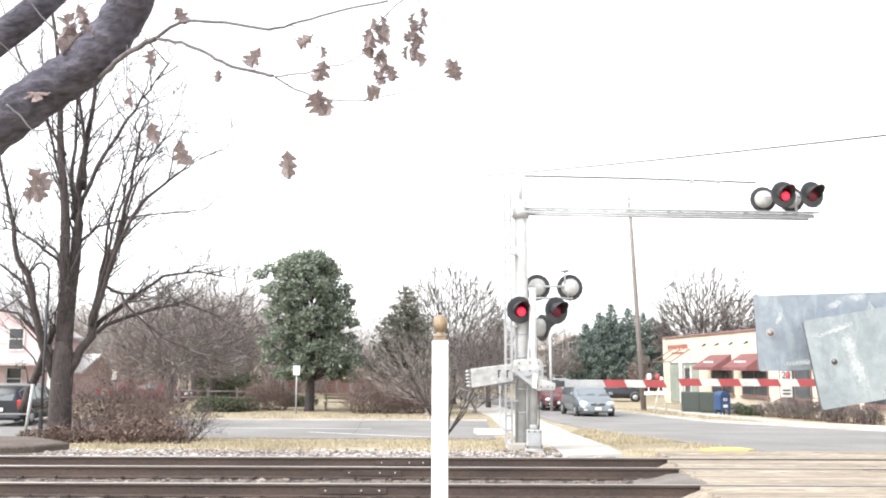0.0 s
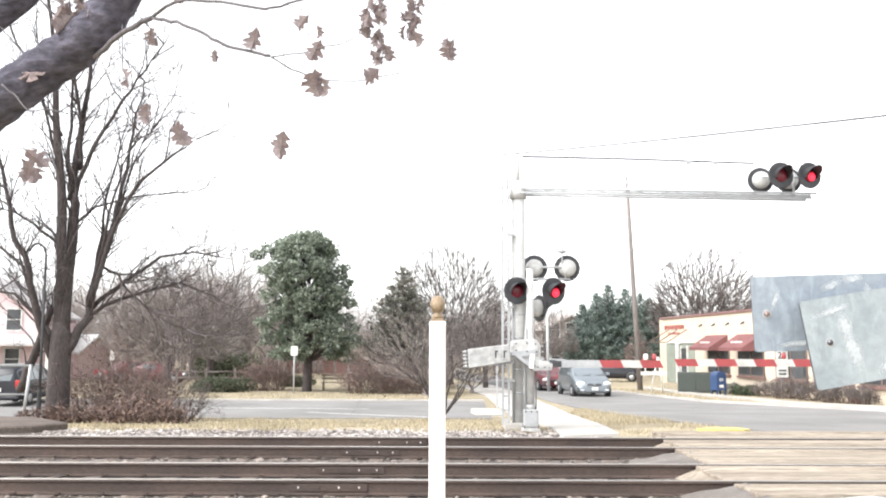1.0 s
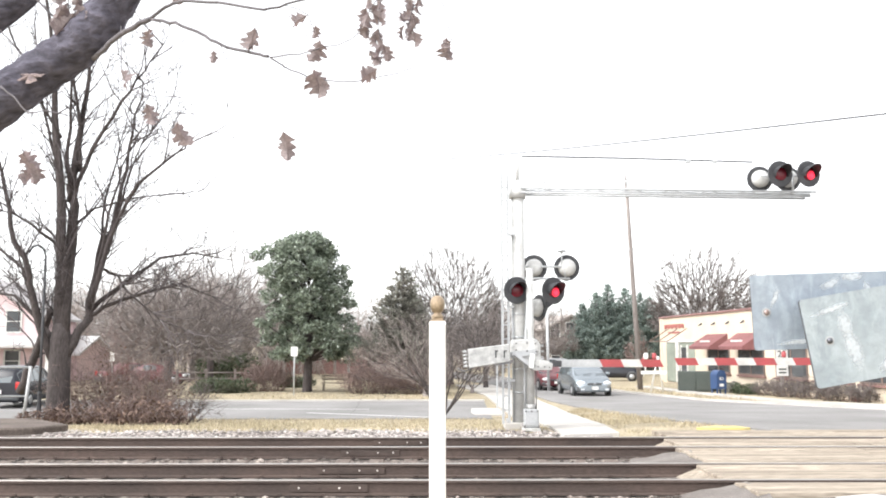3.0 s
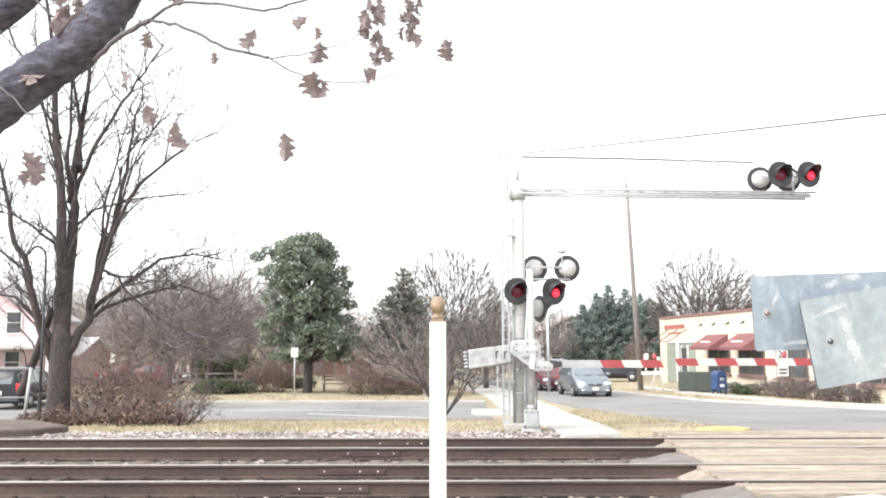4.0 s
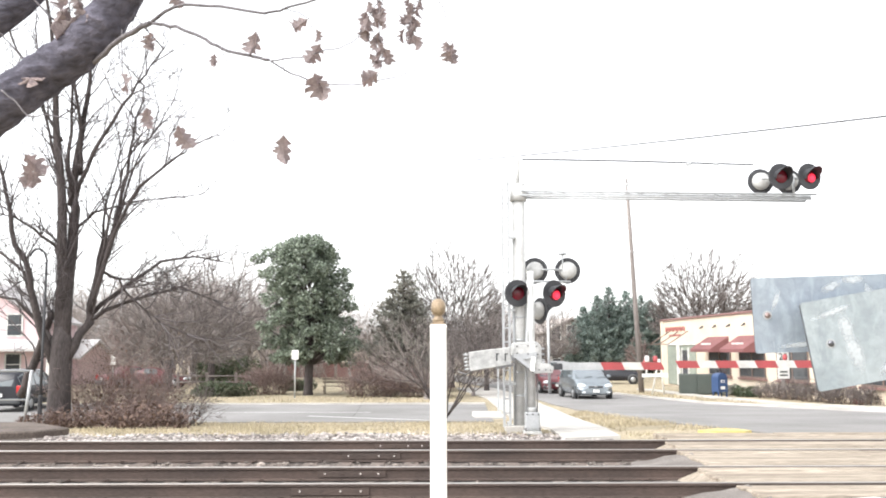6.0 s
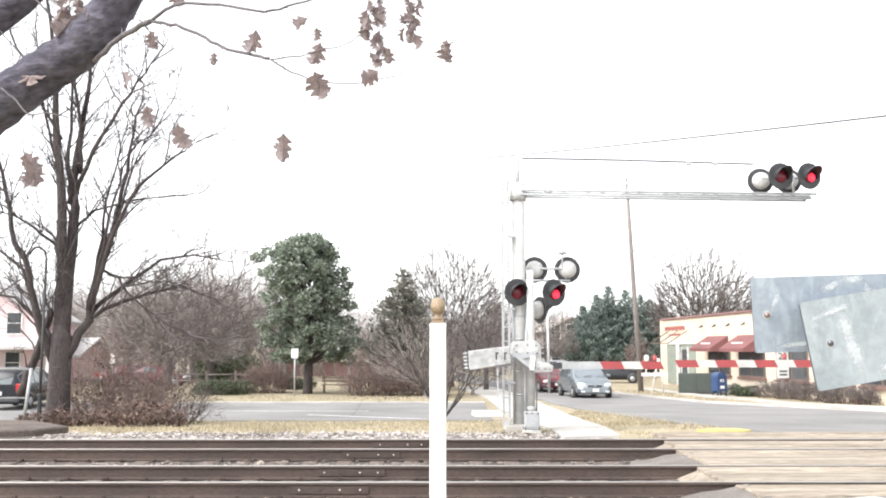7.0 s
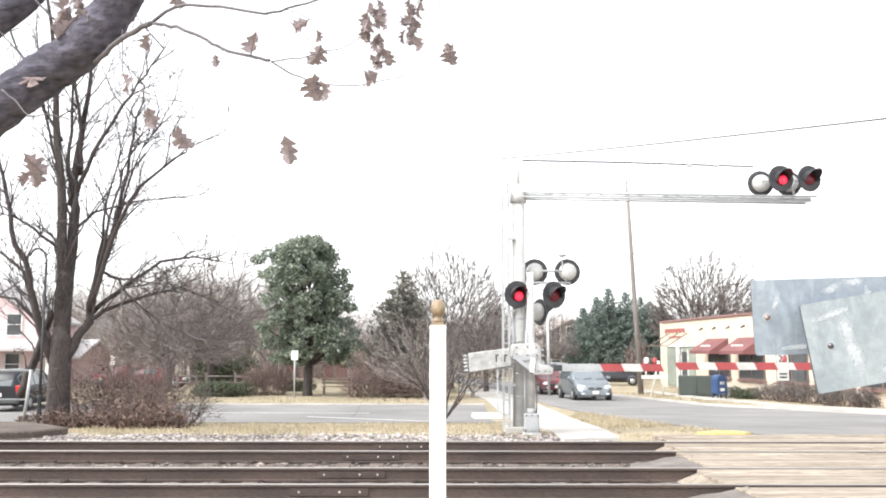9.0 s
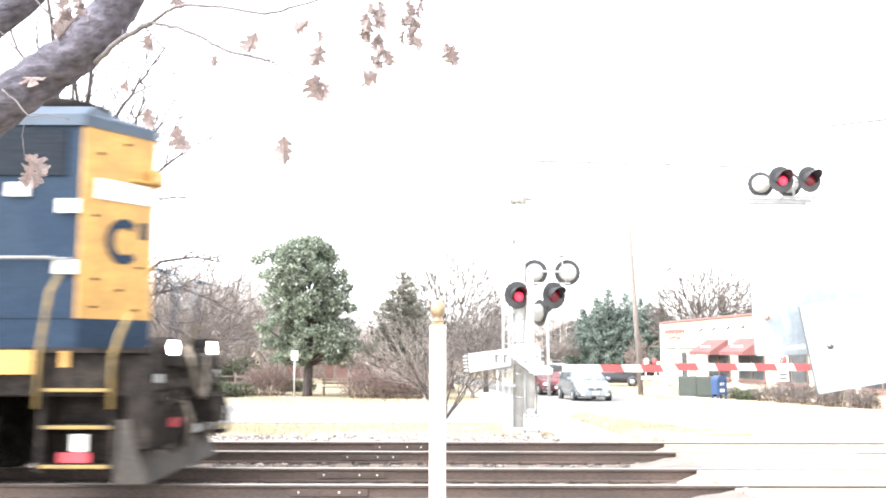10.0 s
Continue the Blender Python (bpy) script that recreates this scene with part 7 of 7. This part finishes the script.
STEP_YELLOW = mat("grimy_step_yellow", (0.34, 0.23, 0.07), 0.7, second=(0.16, 0.12, 0.06), scale=6, fine=25, amount=0.5)
LABEL_RED = mat("red_label", (0.55, 0.06, 0.08), 0.5, bump=0)


def locomotive():
    """Front coupler face at x = 0, running towards +x on the near track; y = 0 is the track's middle."""
    e = thing("locomotive", "dark blue and yellow freight locomotive rolling past", "locomotive", (-70, 11.70, 0))
    nose = -0.53
    # frame, deck and pilot
    part("underframe", boxm(-20.6, -0.02, -1.42, 1.42, 1.05, 1.54, bevel=0.02), LOCO_BLACK, e)
    part("deck", boxm(-20.6, -0.02, -1.5, 1.5, 1.54, 1.60), LOCO_BLACK, e)
    for s in (-1, 1):
        part("sill_stripe", boxm(-19.4, -1.33, s * 1.505 - 0.012, s * 1.505 + 0.012, 1.30, 1.57), LOCO_YELLOW, e, "yellow side sill")
        part("sill_corner", boxm(-1.02, -0.93, s * 1.505 - 0.012, s * 1.505 + 0.012, 1.38, 1.56), LOCO_YELLOW, e)
    part("pilot", boxm(-0.30, 0.0, -1.45, 1.45, 0.45, 1.54, bevel=0.03), LOCO_BLACK, e, "grimy black pilot")
    plow = bmesh.new()
    prism(plow, [(-0.15, 0.10), (0.22, 0.10), (0.10, 0.42), (0.0, 0.80), (-0.12, 0.80)], -1.5, 1.5)
    for v in plow.verts:
        v.co.x -= 0.22 * abs(v.co.y) / 1.5
    part("plow", plow, PLOW, e, "dusty steel snow plow")
    part("coupler", prism(bmesh.new(), [(-0.05, -0.13), (0.22, -0.14), (0.40, -0.2), (0.48, -0.06), (0.36, 0.02), (0.45, 0.16), (0.28, 0.17), (-0.05, 0.13)], 0.68, 1.0, "xy"), LOCO_BLACK, e, "knuckle coupler")
    for y in (-0.85, -0.55, 0.55, 0.85):
        part("air_hose", tube(bmesh.new(), [(0.0, y, 0.95), (0.16, y, 0.9), (0.22, y, 0.7), (0.16, y * 0.92, 0.45)], 0.028, 7), LOCO_BLACK, e)
    for y in (-0.7, 0.7):
        part("hose_fitting", boxm(-0.0, 0.05, y - 0.07, y + 0.07, 0.98, 1.06), GALV, e)
    for y, z in ((-1.1, 0.75), (-0.3, 0.62), (0.32, 0.6), (1.1, 0.75)):
        part("glad_hand", boxm(0.12, 0.24, y - 0.05, y + 0.05, z - 0.06, z + 0.05, bevel=0.015), LABEL_RED if y < -1 else GALV, e)
    part("uncoupling_lever", tube(bmesh.new(), [(0.05, -1.4, 0.82), (0.16, -1.3, 0.98), (0.16, 0.0, 1.02), (0.16, 1.3, 0.98)], 0.018, 6), LOCO_BLACK, e)
    for y in (-1.25, -1.0, -0.4, 0.4, 1.0):
        part("pilot_cable", tube(bmesh.new(), [(0.02, y, 1.36), (0.14, y + 0.05, 1.15), (0.10, y + 0.12, 0.98), (0.02, y + 0.16, 1.12)], 0.022, 6), LOCO_BLACK, e)
    for y in (-1.3, 1.3):
        part("pilot_step", boxm(0.0, 0.2, y - 0.13, y + 0.13, 0.42, 0.46), LOCO_BLACK, e)
        part("marker", boxm(-0.02, 0.05, y - 0.06, y + 0.06, 1.2, 1.3, bevel=0.01), GALV, e)
    part("jumper_cable", tube(bmesh.new(), [(0.14, -0.62, 1.62), (0.20, -0.56, 1.38), (0.23, -0.40, 1.08), (0.24, -0.22, 0.98), (0.23, -0.04, 1.10), (0.18, 0.16, 1.38), (0.14, 0.24, 1.52)], 0.028, 8), HOSE, e, "dusty hanging jumper cable")
    for y in (-1.18, -0.72, 0.2, 0.72, 1.18):
        part("brake_hose", tube(bmesh.new(), [(0.02, y, 1.02), (0.17, y - 0.02, 0.96), (0.24, y + 0.02, 0.74), (0.20, y + 0.10, 0.48), (0.14, y + 0.16, 0.42)], 0.024, 7), HOSE if y in (-0.72, 0.2) else LOCO_BLACK, e)
        part("hose_valve", boxm(0.0, 0.10, y - 0.045, y + 0.045, 0.99, 1.09, bevel=0.012), PLOW, e)
    for k in range(6):
        part("pilot_rivet_plate", boxm(-0.01, 0.018, -1.36 + 0.5 * k, -1.14 + 0.5 * k, 1.12, 1.22, bevel=0.006), PLOW, e)
    part("anticlimber", boxm(-0.08, 0.16, -1.0, 1.0, 1.36, 1.52, bevel=0.03), LOCO_BLACK, e)
    for y in (-0.9, 0.9):
        lamp = part("ditch_light", turned(bmesh.new(), [(0.12, -0.21), (0.13, -0.19), (0.13, 0.02), (0.10, 0.05)], 14, axis="y"), LOCO_BLACK, e, at=pose(-0.16, y, 1.60, 0, 0, 90))
        part("lamp_glass", turned(bmesh.new(), [(0.092, -0.215), (0.08, -0.235), (0.03, -0.245)][::-1], 14, axis="y"), BEAM, lamp, "bright white headlight glass")
    # steps at the corners
    for s in (-1, 1):
        y0, y1 = sorted((s * 1.05, s * 1.47))
        part("step_well", boxm(-1.28, -0.42, min(s * 1.0, s * 1.06), max(s * 1.0, s * 1.06), 0.25, 1.5), LOCO_BLACK, e)
        for z in (0.27, 0.70, 1.11):
            tread = part("step", boxm(-1.20, -0.44, y0, y1, z, z + 0.035), LOCO_BLACK, e)
            part("step_edge", boxm(-1.20, -0.44, s * 1.482 - 0.012, s * 1.482 + 0.012, z - 0.002, z + 0.036), STEP_YELLOW, tread, "yellow step edge")
        part("step_side", boxm(-1.26, -1.20, y0, y1, 0.22, 1.54), LOCO_BLACK, e)
        part("step_side", boxm(-0.44, -0.38, y0, y1, 0.22, 1.54), LOCO_BLACK, e)
        for x, top in ((-1.27, 2.42), (-0.44, 1.98)):
            part("grab_rail", tube(bmesh.new(), [(x, s * 1.5, 0.92), (x, s * 1.51, 1.5), (x + 0.08, s * 1.49, top - 0.2), (x + 0.14, s * 1.40, top)], 0.028, 8), STEP_YELLOW, e, "dull yellow grab rail")
        part("side_board", boxm(-0.86, -0.70, s * 1.476 - 0.008, s * 1.476 + 0.008, 0.45, 0.64), WHITE, e)
        part("side_board", boxm(-1.0, -0.66, s * 1.476 - 0.008, s * 1.476 + 0.008, 0.33, 0.44), LABEL_RED, e)
        for k in range(9):
            x = -2.6 - 2.0 * k
            part("stanchion", bar((x, s * 1.46, 1.6), (x, s * 1.46, 2.62), 0.018, 6), LOCO_BLUE, e)
        part("handrail", bar((-1.2, s * 1.46, 2.62), (-19, s * 1.46, 2.62), 0.02, 6), GALV, e)
    for y in (-0.5, 0.5):
        part("end_post", bar((-0.06, y, 1.6), (-0.06, y, 2.5), 0.018, 6), LOCO_BLUE, e)
    for a, b in ((-1.35, -0.5), (0.5, 1.35)):
        part("end_rail", bar((-0.06, a, 2.5), (-0.06, b, 2.5), 0.018, 6), LOCO_BLUE, e)
    part("end_chain", tube(bmesh.new(), [(-0.06, -0.5, 2.4), (-0.06, 0, 2.1), (-0.06, 0.5, 2.4)], 0.012, 5), GALV, e)
    # hood with its wedge-shaped end
    def ring(half, tip, back=-15.6):
        return [(back, -half), (nose - 0.58, -half), (nose - tip, -0.03), (nose - tip, 0.03), (nose - 0.58, half), (back, half)]
    part("lower_hood", prism(bmesh.new(), ring(0.87, 0.0), 1.6, 1.95, "xy"), LOCO_BLUE, e)
    part("hood", prism(bmesh.new(), [(-15.6, -0.88), (nose - 0.61, -0.88), (nose - 0.61, 0.88), (-15.6, 0.88)], 1.95, 4.30, "xy"), LOCO_BLUE, e)
    part("hood_end", prism(bmesh.new(), [(nose - 0.612, -0.88), (nose - 0.58, -0.88), (nose, -0.03), (nose, 0.03), (nose - 0.58, 0.88), (nose - 0.612, 0.88)], 1.95, 4.30, "xy"), LOCO_YELLOW, e, "yellow wedge-shaped hood end")
    roof = bmesh.new()
    outline = [(-15.6, -0.92), (nose - 0.58, -0.92), (nose + 0.02, -0.03), (nose + 0.02, 0.03), (nose - 0.58, 0.92), (-15.6, 0.92)]
    lo = [roof.verts.new((x, y, 4.30)) for x, y in outline]
    hi = [roof.verts.new((x, y, 4.44)) for x, y in outline]
    tp = [roof.verts.new((min(x, nose - 0.45) if x > -15 else x, y * 0.72, 4.60)) for x, y in outline]
    roof.faces.new(lo[::-1])
    roof.faces.new(tp)
    for p, q in ((lo, hi), (hi, tp)):
        for k in range(6):
            roof.faces.new((p[k], p[(k + 1) % 6], q[(k + 1) % 6], q[k]))
    part("roof", roof, LOCO_ROOF, e, "paler blue hood roof")
    fan = part("fan", turned(bmesh.new(), [(0.62, 4.60), (0.62, 4.72), (0.5, 4.76), (0.1, 4.77)], 20, at=(-1.75, 0, 0)), LOCO_BLACK, e, "roof fan housing")
    for x in (-4.0, -6.2):
        part("fan", turned(bmesh.new(), [(0.62, 4.60), (0.62, 4.72), (0.5, 4.76), (0.1, 4.77)], 20, at=(x, 0, 0)), LOCO_BLACK, e)
    for s in (-1, 1):
        part("radiator_grille", boxm(-6.5, -1.32, s * 0.892 - 0.014, s * 0.892 + 0.014, 3.68, 4.26), GRILLE, e, "dark radiator grille")
        for x in (-2.6, -3.8, -5.0):
            part("grille_bar", boxm(x - 0.03, x + 0.03, s * 0.910 - 0.01, s * 0.910 + 0.01, 3.66, 4.27), LOCO_BLUE, e)
        for k in range(9):
            x = -2.2 - 1.45 * k
            part("hood_door", boxm(x - 1.3, x, s * 0.888 - 0.012, s * 0.888 + 0.012, 2.1, 3.5, bevel=0.006), LOCO_BLUE, e)
        part("hood_rail", bar((-15, s * 0.95, 2.66), (-1.2, s * 0.95, 2.66), 0.016, 6), GALV, e)
        for x, z in ((-2.02, 3.42), (-1.4, 3.22), (-1.4, 2.48)):
            part("label_plate", boxm(x, x + 0.26, s * 0.900 - 0.022, s * 0.900 + 0.022, z, z + 0.17), WHITE, e, "white label plate")
        # number board and emblem on the slanting face
        ang = math.degrees(math.atan2(0.85, 0.58))
        m = pose(nose - 0.29, s * 0.46, 0, 0, 0, ang if s < 0 else -ang)
        bd = part("number_board", boxm(-0.34, 0.46, -0.03, 0.03, 3.42, 3.68, bevel=0.01), WHITE, e, "white number board", at=m)
        for k in range(4):
            off = -0.045 if s < 0 else 0.035
            part("number_bar", boxm(-0.22 + 0.15 * k, -0.19 + 0.15 * k, off, off + 0.01, 3.50, 3.62), TRIM_RED, bd)
        part("board_hood", boxm(0.16 , 0.5, -0.09, 0.09, 3.70, 3.74, bevel=0.01), LOCO_YELLOW, e, at=m)
        # small black blocks added in place of dark smears on the yellow face
        for q, z in ((-0.30, 2.42), (-0.30, 2.08), (0.30, 2.06), (0.05, 2.30), (-0.32, 3.20), (-0.28, 3.98), (0.1, 4.16), (0.34, 2.60)):
            part("smear_block", boxm(q - 0.035, q + 0.035, -0.022, 0.022, z, z + 0.03, bevel=0.006), LOCO_BLACK, e, at=m)
        # emblem: an open ring in blue
        ringm = bmesh.new()
        rows = []
        for k in range(17):
            a = radians(50 + 262 * k / 16)
            rows.append([ringm.verts.new((r * 0.88 * math.cos(a), y, 2.93 + r * math.sin(a))) for r, y in ((0.175, -0.02), (0.29, -0.02), (0.29, 0.02), (0.175, 0.02))])
        for p, q in zip(rows, rows[1:]):
            for k in range(4):
                ringm.faces.new((p[k], q[k], q[(k + 1) % 4], p[(k + 1) % 4]))
        ringm.faces.new(rows[0])
        ringm.faces.new(rows[-1][::-1])
        bmesh.ops.recalc_face_normals(ringm, faces=ringm.faces)
        part("emblem", ringm, LOCO_BLUE, e, "dark blue emblem", at=pose(nose - 0.24, s * 0.385, 0, 0, 0, ang if s < 0 else -ang))
        part("emblem", boxm(-0.07, 0.05, -0.02, 0.02, 2.98, 3.20, bevel=0.01), LOCO_BLUE, e, at=pose(nose - 0.07, s * 0.13, 0, 0, 0, ang if s < 0 else -ang))
    part("headlight", boxm(nose - 0.01, nose + 0.10, -0.16, 0.16, 3.72, 3.9, bevel=0.02), LOCO_YELLOW, e)
    # cab at the far end
    part("cab", boxm(-18.6, -15.6, -1.5, 1.5, 1.6, 4.5, bevel=0.08), LOCO_BLUE, e)
    for s in (-1, 1):
        for x in (-18.1, -16.9):
            part("cab_window", boxm(x, x + 0.9, s * 1.505 - 0.012, s * 1.505 + 0.012, 2.9, 3.8), GLASS_DARK, e)
    part("short_nose", boxm(-20.2, -18.6, -1.3, 1.3, 1.6, 3.1, bevel=0.12), LOCO_YELLOW, e)
    part("fuel_tank", boxm(-13.2, -7.4, -1.35, 1.35, 0.25, 1.05, bevel=0.15), LOCO_BLACK, e)
    # trucks and wheels
    for cx in (-4.6, -16.2):
        for s in (-1, 1):
            fr = part("truck_frame", prism(bmesh.new(), [(cx - 2.5, 0.42), (cx + 2.6, 0.42), (cx + 2.7, 0.8), (cx + 2.2, 0.98), (cx - 2.2, 0.98), (cx - 2.6, 0.8)], s * 1.0 - 0.1 if s < 0 else 0.9, s * 0.9 if s < 0 else 1.1), LOCO_BLACK, e, "grimy truck side frame")
        for dx in (-2.0, 0.0, 2.0):
            for s in (-1, 1):
                WHEELS.append((part("wheel", turned(bmesh.new(), [(0.05, -0.07), (0.40, -0.05), (0.51, -0.07), (0.51, 0.05), (0.54, 0.06), (0.54, 0.075), (0.4, 0.05), (0.05, 0.06)], 24, axis="y"), LOCO_BLACK, e, at=pose(cx + dx, s * 0.75, 0.51)), cx + dx, s * 0.75))
                part("journal_box", boxm(cx + dx - 0.16, cx + dx + 0.16, min(s * 1.08, s * 1.24), max(s * 1.08, s * 1.24), 0.36, 0.68, bevel=0.03), LOCO_BLACK, e)
        for s in (-1, 1):
            for dx in (-1.0, 1.0):
                part("spring", bar((cx + dx, s * 1.15, 0.5), (cx + dx, s * 1.15, 0.95), 0.1, 10), GALV, e)
    return e


WHEELS = []
LOCO = locomotive()


def motions():
    """The passing locomotive and the alternating lamps."""
    speed, front = 6.95, -3.27
    walk(LOCO, [(t, pose(front - speed * (10.0 - t), 11.70, 0)) for t in (0.0, 5.0, 10.0)])
    # the wheels in view turn as they roll
    for wheel, x, y in WHEELS:
        if x > -9:
            rows = [(0.1 * k, pose(x, y, 0.51, 0, math.degrees(speed * 0.1 * k / 0.51), 0)) for k in range(101)]
            walk(wheel, rows)
    # left lamps burn first, then the right: added glow caps slide out by turns
    changes = [0.57, 1.04, 1.46, 2.08, 2.57, 3.05, 3.60, 4.20, 4.72, 5.27, 5.83, 6.40, 6.95, 7.47, 7.96, 8.54, 9.10, 9.57]
    lit, dark = pose(0, -0.012, 0), pose(0, 0.10, 0)
    for element, beat in ELEMENTS:
        on = beat == 0
        rows = [(0.0, lit if on else dark)]
        for t in changes:
            rows.append((t - 0.035, lit if on else dark))
            on = not on
            rows.append((t + 0.035, lit if on else dark))
        rows.append((10.0, lit if on else dark))
        walk(element, rows)
    # the last leaves stir a little in the wind
    for k, (leaf, at, hang) in enumerate(LEAVES):
        rows = []
        for q in range(21):
            t = 0.5 * q
            a, b = 7 * math.sin(1.9 * t + k * 1.3), 12 * math.sin(1.3 * t + k * 2.1)
            rows.append((t, Matrix.Translation(at) @ pose(0, 0, 0, hang[0] + 0.5 * a, hang[1] + a, hang[2] + b)))
        walk(leaf, rows)


motions()
